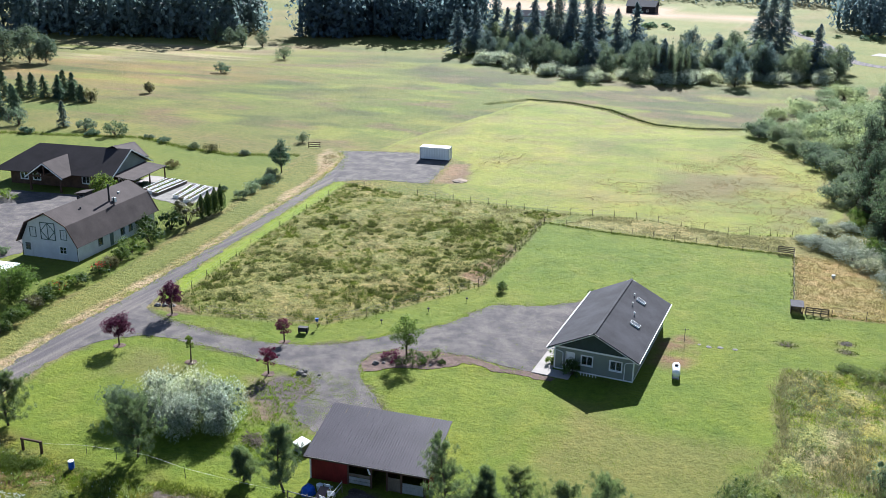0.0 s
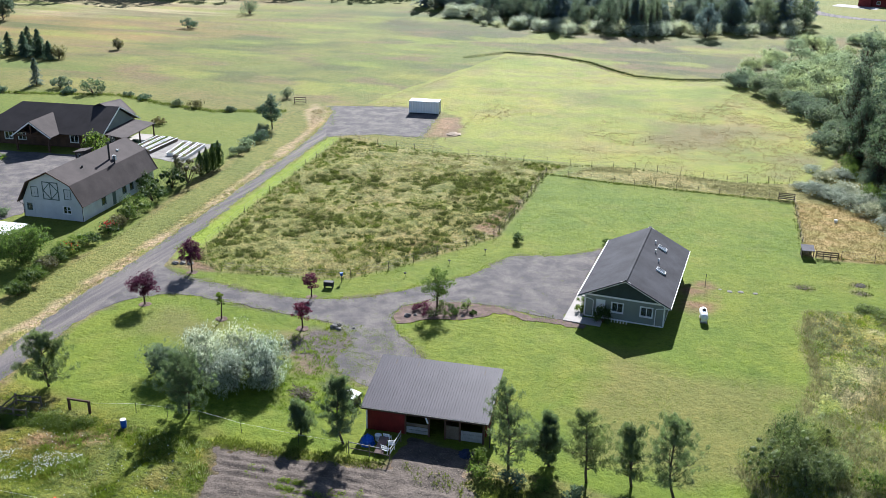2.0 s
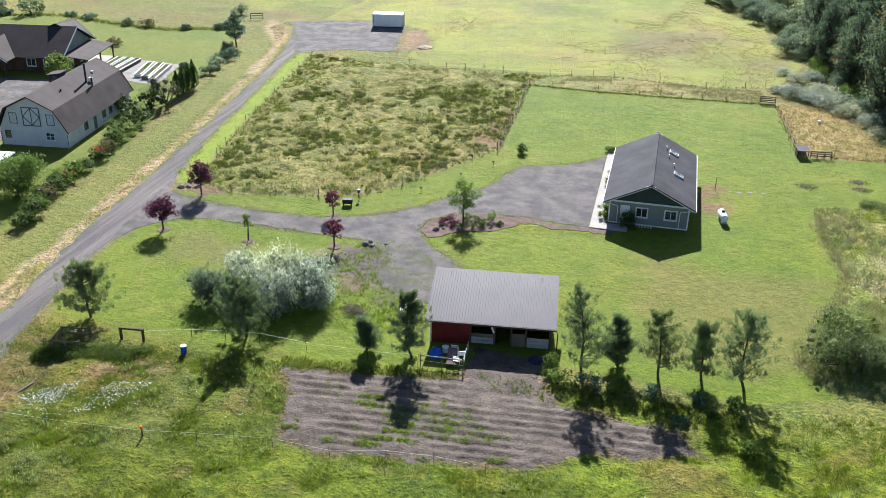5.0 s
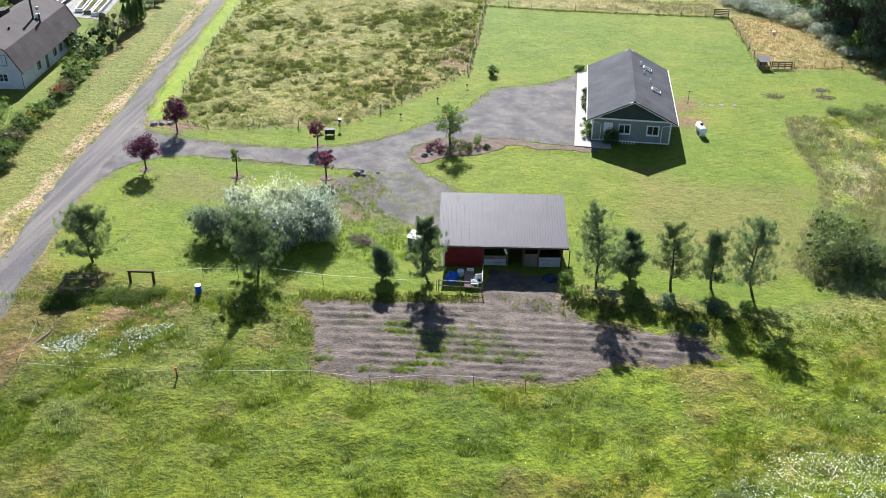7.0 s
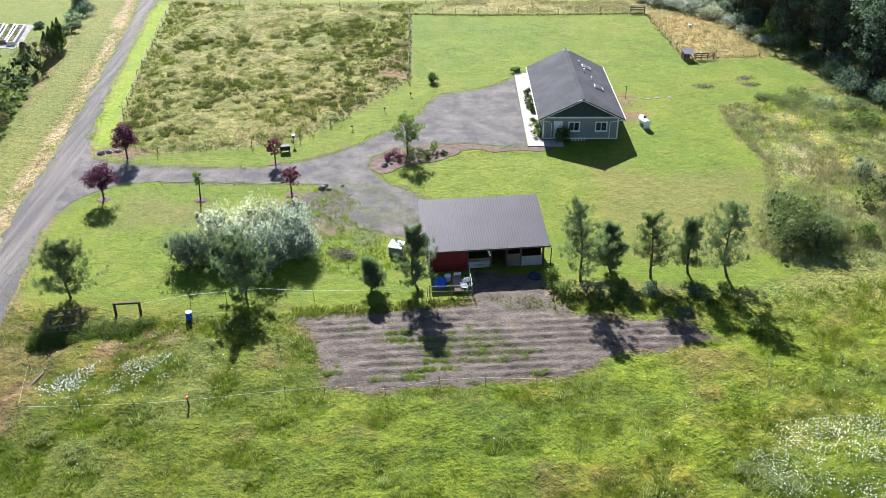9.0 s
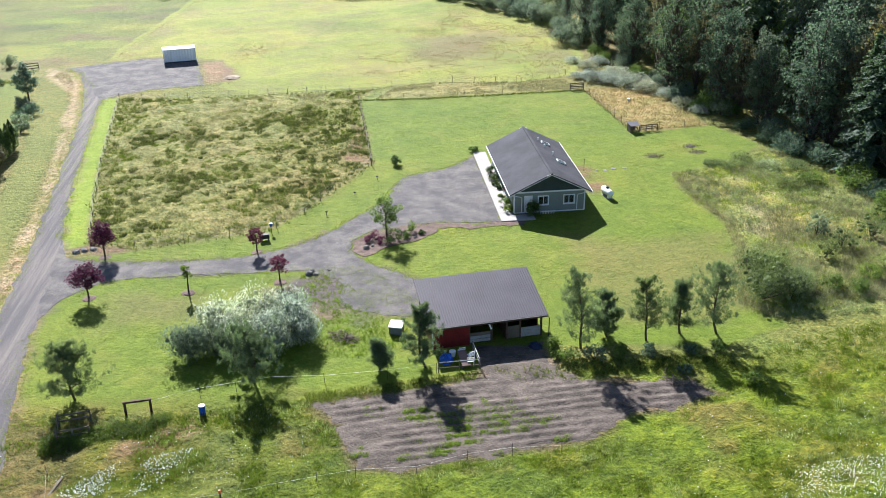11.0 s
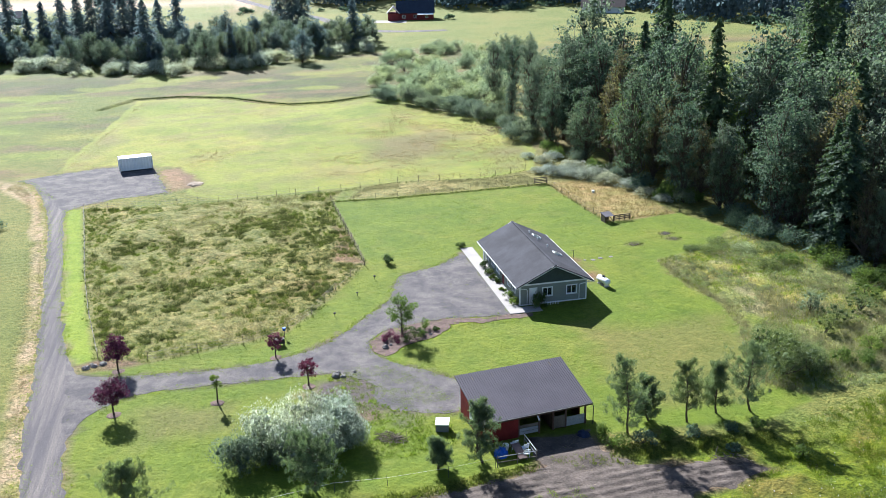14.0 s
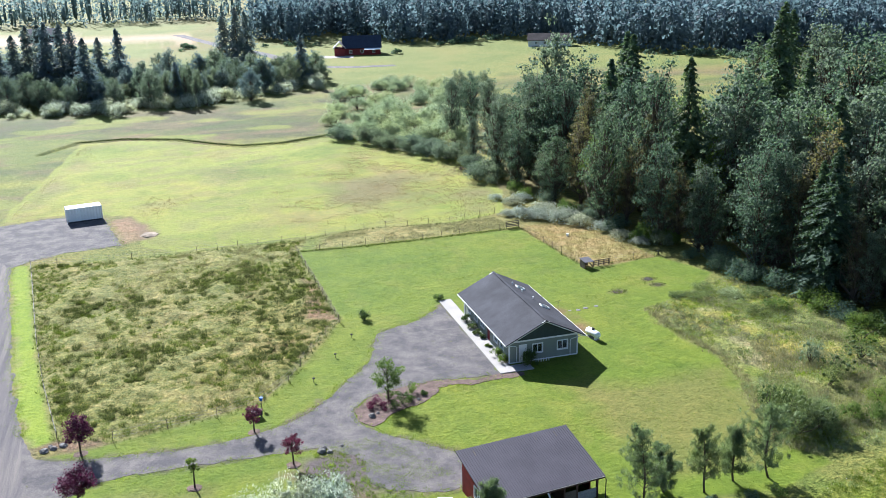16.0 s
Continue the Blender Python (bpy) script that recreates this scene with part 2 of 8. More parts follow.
HAY = [(-87, 176.5), (-86.3, 186), (-83, 206), (-77.5, 247.5), (-67.3, 248.2), (-54, 242), (-46.4, 233.5), (-40, 228), (-30, 227.5), (-18, 233), (-10, 219), (-2, 205), (4.2, 194), (5.5, 178), (3.5, 165), (-1.5, 151), (-12.4, 148), (-27, 150.2), (-37.4, 148.5), (-58, 147.6), (-63, 152), (-64.5, 172), (-74, 178)]
STRAW = [(-2.2, 141), (-0.6, 118.6), (2.5, 118.3), (11.2, 119.3), (10.5, 126.5), (8, 138), (6.2, 141.5)]
SCRUB = [(-0.4, 100.5), (-0.9, 95), (-0.4, 90), (0.2, 84), (-1.0, 78), (-3.6, 72.5), (-5.4, 66), (-3.6, 62.8), (5, 62), (14, 58), (40, 62), (40, 90), (22, 88), (18.5, 100), (16.5, 108), (9, 104)]
LAWN = [(-72.3, 66), (-70, 57), (-60, 55), (-46, 55.5), (-33, 57), (-25, 60.5), (-10, 58.5), (-3, 61), (-4.2, 72), (-0.4, 79), (0.2, 91), (-0.4, 101), (9, 104), (15, 110), (12, 119), (-0.6, 118.4), (-2.4, 140.6), (-39.7, 140), (-39.2, 122), (-39, 109.5), (-44, 101), (-51, 90.2), (-66, 86.2), (-73, 85), (-72.5, 78)]
STRIP_E = [(-71.5, 88.5), (-73.8, 101), (-75.8, 115), (-78.1, 134), (-79.8, 148.4), (-82.6, 148.6), (-81.6, 138), (-79.9, 125), (-78.2, 111), (-75.5, 93), (-74, 87.5)]
VERGE = [(-72.0, 25), (-76.2, 60), (-79.5, 88), (-82.2, 111), (-86.0, 141), (-91.0, 162), (-98.0, 166), (-93, 145), (-88.5, 125), (-86.5, 108), (-84.5, 92), (-83.0, 75), (-82, 50), (-80, 25)]
TAN = [(-61.2, -60), (-69.6, 20), (-72.2, 42), (-74.2, 60), (-77.3, 84), (-79.4, 104), (-82.2, 126), (-85.0, 144), (-90.5, 165), (-96.5, 171.5), (-95.5, 166), (-88.5, 153), (-83.6, 126), (-80.6, 104), (-79.0, 84), (-76.6, 60), (-75.0, 42), (-72.6, 20), (-64.2, -60)]
NEIGHBOUR = [(-84.0, 60), (-84.5, 92), (-88.5, 112), (-93, 145), (-99, 163), (-112, 157), (-127, 159), (-138, 162), (-156, 156), (-175, 150), (-200, 120), (-190, 60)]
DITCH = [(-86, 237), (-78.5, 248.4), (-67.3, 249.2), (-54, 243), (-46.4, 234.6), (-40, 229), (-30, 228.6), (-18, 234.2), (-9.5, 220.5), (-2, 206.5)]
TALLGRASS = [(-37, 141.5), (-20, 141.5), (-3, 142), (-4, 148), (-12, 147.5), (-27, 149.6), (-33, 148)]


def spaced(lo, hi, step, reach, grow=1.13):
    mid = list(np.arange(lo, hi + 1e-6, step))
    left, right, s = [lo], [hi], step
    while left[-1] > -reach or right[-1] < reach:
        s *= grow
        left.append(left[-1] - s)
        right.append(right[-1] + s)
    return np.array(left[:0:-1] + mid + right[1:])


gx = spaced(-92, 16, 0.46, 2600)
gy = spaced(30, 152, 0.46, 3200)
gy = np.concatenate([gy[gy <= 152], np.arange(153, 262, 1.25), 262 + (gy[gy > 152] - gy[gy > 152][0])])
GX, GY = np.meshgrid(gx, gy)
X, Y = GX.ravel(), GY.ravel()
cover = np.tile(np.array([0.165, 0.180, 0.050]), (len(X), 1))


def blend(w, colour):
    global cover
    w = np.clip(w, 0, 1)[:, None]
    cover = cover * (1 - w) + np.array(colour) * w


def lay(poly, colour, soft=0.5, rag=0.8, seed=3):
    blend((inside(poly, X, Y) + (vnoise(X, Y, 3.0, seed) - 0.5) * 2 * rag) / soft + 0.5, colour)


n40, n12, n4, n1 = vnoise(X, Y, 45, 1), vnoise(X, Y, 13, 2), vnoise(X, Y, 4, 4), vnoise(X, Y, 1.2, 5)
blend((n40 - 0.42) * 4, (0.180, 0.170, 0.060))                                     # dry pasture and wet hollows
blend((0.46 - n12) * 5 * (n40 < 0.55), (0.115, 0.165, 0.032))
lay([(-90, 178), (-86, 236), (-78, 249), (-54, 244), (-40, 230), (-18, 236), (-8, 262), (10, 300), (-30, 292), (-60, 288), (-120, 318), (-190, 320), (-178, 250), (-140, 175), (-100, 172)], (0.150, 0.175, 0.045), 14, 10, 9)
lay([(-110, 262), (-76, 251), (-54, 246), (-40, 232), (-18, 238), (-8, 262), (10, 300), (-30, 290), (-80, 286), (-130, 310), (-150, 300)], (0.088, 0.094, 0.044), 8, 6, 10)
lay([(-84, 250), (-67, 251.5), (-54, 245), (-47, 238), (-46, 246), (-60, 256), (-84, 258)], (0.215, 0.270, 0.040), 4, 3, 79)
lay([(-90, 252), (-60, 250), (-50, 242), (-50, 254), (-75, 262), (-110, 262), (-130, 235), (-100, 190), (-90, 178), (-82, 206), (-78, 247)], (0.128, 0.165, 0.036), 8, 6, 12)
lay([(-245, 240), (-184, 283), (-198, 316), (-285, 290)], (0.33, 0.305, 0.17), 6, 4, 11)
lay([(-330, 190), (-180, 220), (-150, 250), (-190, 262), (-330, 232)], (0.225, 0.178, 0.066), 10, 8, 13)
lay([(-40, 330), (320, 300), (320, 420), (240, 470), (60, 500), (-20, 470)], (0.165, 0.195, 0.05), 12, 8, 14)
lay([(-240, 440), (-60, 450), (-20, 640), (-240, 640)], (0.17, 0.20, 0.055), 10, 5, 14)
lay([(-240, 520), (-130, 535), (-40, 512), (-30, 530), (-40, 548), (-130, 600), (-240, 600)], (0.42, 0.32, 0.24), 6, 4, 14)
wet = np.clip((Y - 160) / 20, 0, 1) * (Y < 330)
blend(wet * np.clip((vnoise(X * 0.5, Y, 7, 50, 4) - 0.52) * 7, 0, 1) * 0.85, (0.150, 0.128, 0.066))
blend(wet * np.clip((vnoise(X * 0.6, Y, 11, 51, 4) - 0.55) * 7, 0, 1) * 0.9, (0.090, 0.118, 0.036))
blend(wet * np.clip((vnoise(X * 0.6, Y, 9, 52, 4) - 0.57) * 7, 0, 1) * 0.7, (0.215, 0.255, 0.048))
lay(NEIGHBOUR, (0.165, 0.218, 0.032), 1.0, 0.8, 15)
lay(VERGE, (0.128, 0.148, 0.036), 0.8, 0.6, 16)
lay(HAY, (0.278, 0.328, 0.060), 0.6, 0.5, 17)
hay = np.clip(inside(HAY, X, Y) / 3, 0, 1)
blend(hay * np.clip((vnoise(X, Y, 22, 18) - 0.50) * 5, 0, 1) * 1.0, (0.205, 0.195, 0.075))
mown = vnoise(X * 0.35 + Y * 0.12, Y - 0.35 * X, 3.2, 48, 3)
blend(hay * np.clip((mown - 0.52) * 6, 0, 1) * 0.4, (0.225, 0.200, 0.095))
blend(hay * np.clip((vnoise(X, Y, 9, 49) - 0.60) * 7, 0, 1) * 0.6, (0.170, 0.235, 0.035))
blend(hay * np.clip((vnoise(X, Y, 5, 19) - 0.55) * 5, 0, 1) * 0.5, (0.24, 0.235, 0.09))
lay(LAWN, (0.158, 0.232, 0.022), 0.6, 0.35, 20)
lawn = np.clip(inside(LAWN, X, Y), 0, 1)
blend(lawn * np.clip((vnoise(X, Y, 9, 21) - 0.5) * 4, 0, 1) * 0.6, (0.196, 0.256, 0.026))
blend(lawn * np.clip((vnoise(X, Y, 1.5, 68, 2) - 0.54) * 6, 0, 1) * 0.35, (0.118, 0.190, 0.016))
blend(lawn * np.clip((vnoise(X, Y, 3.2, 69, 3) - 0.60) * 8, 0, 1) * 0.30, (0.220, 0.240, 0.050))
blend(lawn * np.clip((vnoise(X * 0.25 + Y, Y * 0.25 - X, 2.6, 59, 3) - 0.54) * 6, 0, 1) * 0.45, (0.130, 0.195, 0.022))
lay([(-19, 83), (-10, 81.5), (-1, 81.5), (-4.5, 66), (-9, 62), (-17, 64), (-19.5, 72)], (0.185, 0.205, 0.050), 3.5, 2.0, 22)
lay([(-66, 76), (-58, 74.5), (-58, 70), (-66, 68)], (0.175, 0.195, 0.052), 3, 2, 23)
lay(STRIP_E, (0.205, 0.290, 0.030), 0.6, 0.4, 24)
lay(PADDOCK, (0.192, 0.200, 0.070), 1.0, 0.6, 25)
pad = np.clip(inside(PADDOCK, X, Y) / 1.5, 0, 1)
blend(pad * np.clip((n4 - 0.5) * 5, 0, 1) * 0.7, (0.178, 0.192, 0.050))
blend(pad * np.clip((n1 - 0.55) * 6, 0, 1) * 0.5, (0.262, 0.238, 0.108))
blend(pad * np.clip((vnoise(X, Y, 1.9, 67, 2) - 0.58) * 7, 0, 1) * 0.55, (0.120, 0.140, 0.034))
lay([(-43, 112), (-39.2, 110.5), (-39.6, 124), (-41, 128), (-41.6, 118)], (0.185, 0.130, 0.080), 1.2, 1.0, 26)
lay(TALLGRASS, (0.215, 0.210, 0.080), 2.5, 1.6, 27)
front = np.clip((57.5 - Y) / 3, 0, 1) * np.clip((X + 76) / 6, 0, 1) * np.clip((60 - X) / 20, 0, 1) * (Y > -60)
blend(front, (0.172, 0.238, 0.020))
blend(front * np.clip((-20 - X) / 45, 0, 1) * 0.75, (0.118, 0.160, 0.018))
blend(front * np.clip((vnoise(X, Y * 1.6, 7, 54, 4) - 0.53) * 7, 0, 1) * 0.7, (0.215, 0.215, 0.040))
blend(front * np.clip((vnoise(X, Y * 1.3, 5, 53, 4) - 0.52) * 7, 0, 1) * 0.6, (0.098, 0.150, 0.022))
blend(front * np.clip((vnoise(X, Y, 4, 60, 3) - 0.62) * 9, 0, 1) * 0.6, (0.185, 0.150, 0.065))
blend(front * np.clip((vnoise(X, Y, 6, 66, 3) - 0.60) * 8, 0, 1) * 0.6, (0.150, 0.190, 0.062))
blend(front * np.clip((n1 - 0.55) * 6, 0, 1) * 0.35, (0.105, 0.160, 0.020))
lay([(-72, 56), (-66.5, 54), (-63, 50), (-63.5, 42), (-66, 36), (-69, 46)], (0.165, 0.165, 0.06), 1.5, 1.0, 28)
lay([(-60.5, 50.6), (-55.5, 52.8), (-54.5, 51.8), (-58, 49.2), (-61.5, 47.6)], (0.235, 0.190, 0.125), 1.0, 1.0, 29)
lay([(-67, 43), (-65, 46), (-64.6, 40), (-67, 36)], (0.22, 0.165, 0.105), 0.8, 0.8, 30)
lay(SCRUB, (0.215, 0.240, 0.085), 1.2, 0.8, 31)
scr = np.clip(inside(SCRUB, X, Y) / 1.5, 0, 1)
blend(scr * np.clip((n4 - 0.47) * 5, 0, 1), (0.160, 0.200, 0.042))
blend(scr * np.clip((vnoise(X, Y * 1.3, 5, 73, 3) - 0.52) * 7, 0, 1) * 0.8, (0.300, 0.275, 0.165))
blend(scr * np.clip((vnoise(X, Y, 4, 74, 3) - 0.58) * 7, 0, 1) * 0.7, (0.235, 0.225, 0.055))
lay(STRAW, (0.290, 0.240, 0.112), 0.8, 0.6, 32)
blend(np.clip(inside(STRAW, X, Y), 0, 1) * np.clip((vnoise(X, Y * 1.8, 3.5, 77, 3) - 0.5) * 6, 0, 1) * 0.7, (0.190, 0.195, 0.060))
blend(np.clip(inside(STRAW, X, Y), 0, 1) * np.clip((vnoise(X, Y * 1.8, 3.0, 78, 3) - 0.60) * 7, 0, 1) * 0.4, (0.320, 0.200, 0.095))
lay([(-68.8, 171.5), (-66.5, 155), (-61.8, 156), (-61, 160), (-64.8, 172)], (0.225, 0.165, 0.100), 1.4, 1.2, 33)
lay([(-97.5, 171.5), (-90, 166.5), (-86, 157), (-88, 154), (-95, 163)], (0.290, 0.235, 0.115), 0.8, 0.8, 34)
near_road = -inside(ROAD, X, Y)
near_gravel = np.minimum(-inside(DRIVE, X, Y), -inside(LOT, X, Y))
blend((0.75 - near_gravel + (n1 - 0.5) * 2.4) * np.clip(n4 * 2.4 - 0.45, 0, 1), (0.150, 0.135, 0.092))
blend((0.35 - near_gravel + (n1 - 0.5) * 1.6), (0.112, 0.104, 0.098))
blend((0.9 - near_road + (n1 - 0.5) * 1.6) * np.clip(n4 * 2 - 0.3, 0, 1), (0.230, 0.195, 0.115))
lay(TAN, (0.330, 0.268, 0.180), 1.1, 0.9, 35)
blend(np.clip(0.4 + inside(TAN, X, Y), 0, 1) * np.clip((n4 - 0.58) * 6, 0, 1) * 0.8, (0.185, 0.200, 0.050))
for px, py, pr in ((-0.9, 107.6, 1.3), (5.5, 110.6, 1.0), (5.6, 108.2, 1.4), (-12.3, 97.5, 2.8), (-12.8, 101.5, 2.8), (-11.8, 104.0, 1.8)):
    blend(1.2 - np.hypot(X - px, (Y - py) * 1.3) / pr + (n1 - 0.5), (0.150, 0.135, 0.085) if px > -5 else (0.215, 0.150, 0.085))
lay([(-51, 74.5), (-46.5, 76), (-44.5, 73), (-43.5, 68.5), (-45.5, 66.5), (-48.5, 70)], (0.195, 0.165, 0.110), 1.8, 1.6, 36)
lay([(-50, 77.3), (-44, 79), (-40.5, 74), (-40.5, 67.2), (-46, 69.5), (-48.5, 73)], (0.120, 0.112, 0.112), 3.0, 3.2, 43)
lay([(-74.2, 87.4), (-70, 85.6), (-66.5, 86.0), (-66.8, 87.6), (-71, 89.0)], (0.165, 0.115, 0.080), 0.8, 0.8, 81)
lay(PLOT, (0.165, 0.130, 0.108), 0.8, 0.9, 37)
plot = np.clip(inside(PLOT, X, Y), 0, 1) * (Y < 55.5)
rows = np.clip(np.sin((Y - 0.06 * X) * math.tau / 0.95 + n4 * 3) * 1.5 - 0.2, 0, 1)
blend(plot * rows * np.clip((vnoise(X, Y, 6, 38) - 0.42) * 6, 0, 1) * (X < -26) * 0.9, (0.150, 0.205, 0.035))
blend(plot * np.clip((vnoise(X, Y, 1.2, 39) - 0.62) * 8, 0, 1) * 0.6, (0.15, 0.2, 0.04))

cover = cover * np.array([1.09, 1.0, 1.02])
cover[:, 2] *= 1 - 0.22 * front
tended = np.maximum(np.maximum(inside(LAWN, X, Y), inside(HAY, X, Y)), np.maximum(inside(NEIGHBOUR, X, Y), inside(STRIP_E, X, Y)))
rank = np.clip(inside(STRIP_E, X, Y) + 0.5, 0, 1)
tended = np.clip(tended + 0.9 + (n1 - 0.5), 0, 1)
cover = cover * (1 - 0.18 * np.clip((Y - 150) / 20, 0, 1) * (1 - tended))[:, None]
cover = cover * (1 - (0.36 - 0.16 * rank) * tended - (0.28 + 0.12 * np.clip((-30 - X) / 30, 0, 1)) * front * (1 - tended))[:, None]

# small rises in the rough ground, a cut for the ditch
dd = np.full(len(X), 1e9)
for (ax, ay), (bx, by) in zip(DITCH, DITCH[1:]):
    t = np.clip(((X - ax) * (bx - ax) + (Y - ay) * (by - ay)) / ((bx - ax) ** 2 + (by - ay) ** 2), 0, 1)
    dd = np.minimum(dd, np.hypot(X - ax - t * (bx - ax), Y - ay - t * (by - ay)))
Z = -0.008 + 0.0 * X
Z += np.clip(inside(PADDOCK, X, Y) / 4, 0, 1) * (vnoise(X, Y, 6, 40) - 0.3) * 0.45
Z += np.clip((54 - Y) / 5, 0, 1) * np.clip(-inside(PLOT, X, Y) / 3, 0, 1) * np.clip(near_road / 4, 0, 1) * (vnoise(X, Y, 7, 41) - 0.3) * 0.5
Z += np.clip((54 - Y) / 3, 0, 1) * np.clip(-inside(PLOT, X, Y) / 2, 0, 1) * np.clip(near_road / 3, 0, 1) * (vnoise(X, Y, 2.4, 44, 2) - 0.5) * 0.75
Z += pad * (vnoise(X, Y, 2.2, 45, 2) - 0.5) * 0.45 + pad * (vnoise(X, Y, 1.1, 70, 2) - 0.5) * 0.22
Z += np.clip((54 - Y) / 3, 0, 1) * np.clip(-inside(PLOT, X, Y) / 2, 0, 1) * np.clip(near_road / 3, 0, 1) * (vnoise(X, Y, 1.2, 71, 2) - 0.5) * 0.34
Z += lawn * np.clip(-inside(DRIVE, X, Y) / 2, 0, 1) * (vnoise(X, Y, 2.6, 46, 2) - 0.6) * 0.10 * (np.hypot(X + 18.85, Y - 98.6) > 14)
Z += np.clip(inside(SCRUB, X, Y) / 3, 0, 1) * (vnoise(X, Y, 3.0, 47, 2) - 0.5) * 0.35
Z -= np.clip(inside(PLOT, X, Y) / 1.5, 0, 1) * 0.02
Z += hay * (vnoise(X, Y, 30, 42) - 0.4) * 0.8 * np.clip(inside(HAY, X, Y) / 12, 0, 1)
Z -= np.clip(1.25 - dd, 0, 1) * 0.8
kept = np.clip(inside(VERGE, X, Y), 0, 1)
tall = 1.0 - np.maximum(np.maximum(0.58 * tended, 0.4 * np.clip(inside(STRAW, X, Y), 0, 1)), np.maximum(0.4 * kept, 0.42 * np.clip((Y - 150) / 20, 0, 1)))      # how rough the growth is
nx, ny = len(gx), len(gy)
idx = np.arange(nx * ny).reshape(ny, nx)
quads = np.stack([idx[:-1, :-1], idx[:-1, 1:], idx[1:, 1:], idx[1:, :-1]], -1).reshape(-1, 4)
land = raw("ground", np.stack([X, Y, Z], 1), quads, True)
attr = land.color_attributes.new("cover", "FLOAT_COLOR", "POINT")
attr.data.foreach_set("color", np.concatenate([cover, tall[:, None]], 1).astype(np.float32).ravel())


def ground_material():
    m, nt, bsdf = graph("grass and earth")
    a = nt.nodes.new("ShaderNodeAttribute")
    a.attribute_name = "cover"
    f0 = noisy(nt, 0.035, 6, 0.65)
    f1, f2, f3, f4 = noisy(nt, 0.35, 4), noisy(nt, 1.25, 5, 0.66), noisy(nt, 3.4, 4, 0.66), noisy(nt, 10.0, 3, 0.7)
    col = mixed(nt, "MULTIPLY", 1.0, a.outputs["Color"], ramp(nt, f1, (0.25, (0.85, 0.9, 0.8)), (0.75, (1.15, 1.08, 1.1))))
    col = mixed(nt, "MULTIPLY", a.outputs["Alpha"], col, ramp(nt, f2, (0.32, (0.50, 0.60, 0.48)), (0.5, (1.0, 1.0, 0.97)), (0.70, (1.42, 1.32, 1.28))))
    col = mixed(nt, "MULTIPLY", a.outputs["Alpha"], col, ramp(nt, f3, (0.32, (0.56, 0.64, 0.54)), (0.62, (1.22, 1.18, 1.14))))
    col = mixed(nt, "MULTIPLY", 1.0, col, ramp(nt, f4, (0.32, (0.86, 0.89, 0.85)), (0.66, (1.10, 1.08, 1.06))))
    col = mixed(nt, "MULTIPLY", 1.0, col, ramp(nt, f0, (0.36, (0.82, 0.90, 0.80)), (0.5, (1.0, 1.0, 1.0)), (0.64, (1.16, 1.03, 1.1))))
    nt.links.new(col, bsdf.inputs["Base Color"])
    bsdf.inputs["Roughness"].default_value, bsdf.inputs["Specular IOR Level"].default_value = 0.9, 0.13
    b1 = node(nt, "Bump", Distance=0.5)
    nt.links.new(a.outputs["Alpha"], b1.inputs["Strength"])
    nt.links.new(f2, b1.inputs["Height"])
    b2 = node(nt, "Bump", Distance=0.26)
    nt.links.new(a.outputs["Alpha"], b2.inputs["Strength"])
    nt.links.new(f3, b2.inputs["Height"])
    nt.links.new(b1.outputs[0], b2.inputs["Normal"])
    nt.links.new(b2.outputs[0], bsdf.inputs["Normal"])
    return m


setting("ground", land, ground_material(), "grassland with mown lawn, rough pasture and bare earth", "ground")


def gravel_material(name, base, pale, weeds, streak=None):
    m, nt, bsdf = graph(name)
    f1, f2, f3 = noisy(nt, 0.75 if streak else 0.4, 6, 0.7, streak), noisy(nt, 1.3, 4, 0.6), noisy(nt, 7.0, 5, 0.85)
    col = mixed(nt, "MIX", ramp(nt, f1, (0.42, 0.0), (0.62, 0.8)), base, pale)
    col = mixed(nt, "MIX", ramp(nt, f2, (0.60, 0.0), (0.74, weeds)), col, (0.12, 0.13, 0.04))
    col = mixed(nt, "MULTIPLY", 1.0, col, ramp(nt, f3, (0.34, 0.5), (0.55, 1.0), (0.7, 1.55)))
    nt.links.new(col, bsdf.inputs["Base Color"])
    bsdf.inputs["Roughness"].default_value, bsdf.inputs["Specular IOR Level"].default_value = 0.9, 0.1
    bumped(nt, bsdf, f3, 0.9, 0.06)
    return m


road_gravel = gravel_material("packed gravel", (0.108, 0.098, 0.102), (0.215, 0.186, 0.168), 0.3, (1.3, 0.06, 1.0))
pad_gravel = gravel_material("crushed stone", (0.094, 0.086, 0.090), (0.190, 0.168, 0.155), 0.7)
bark = surface("bark mulch", (0.150, 0.102, 0.086), 0.95, var=0.45, big=1.2, small=9, bump=0.9, dist=0.08)
setting("road", Geo().prism(ragged(ROAD, 0.3, 0.34, 61), -0.15, 0.004), road_gravel, "worn grey gravel lane between grass verges", "road")
setting("parking_pad", Geo().prism(ragged(LOT, 0.3, 0.34, 62), -0.15, 0.008), pad_gravel, "grey gravel turning area at the end of the lane", "road")
setting("driveway", Geo().prism(ragged(DRIVE, 0.25, 0.34, 63), -0.15, 0.012), pad_gravel, "grey gravel driveway widening beside the house", "driveway")
setting("planting_bed", Geo().prism(ragged(BED, 0.3, 0.3, 64), -0.1, 0.035), bark, "red-brown bark mulch bed beside the gravel", "garden bed", "")
setting("mulch_strip", Geo().prism(ragged(MULCH, 0.22, 0.55, 65), -0.1, 0.022), bark, "strip of red-brown bark mulch along the gravel", "garden bed", "")

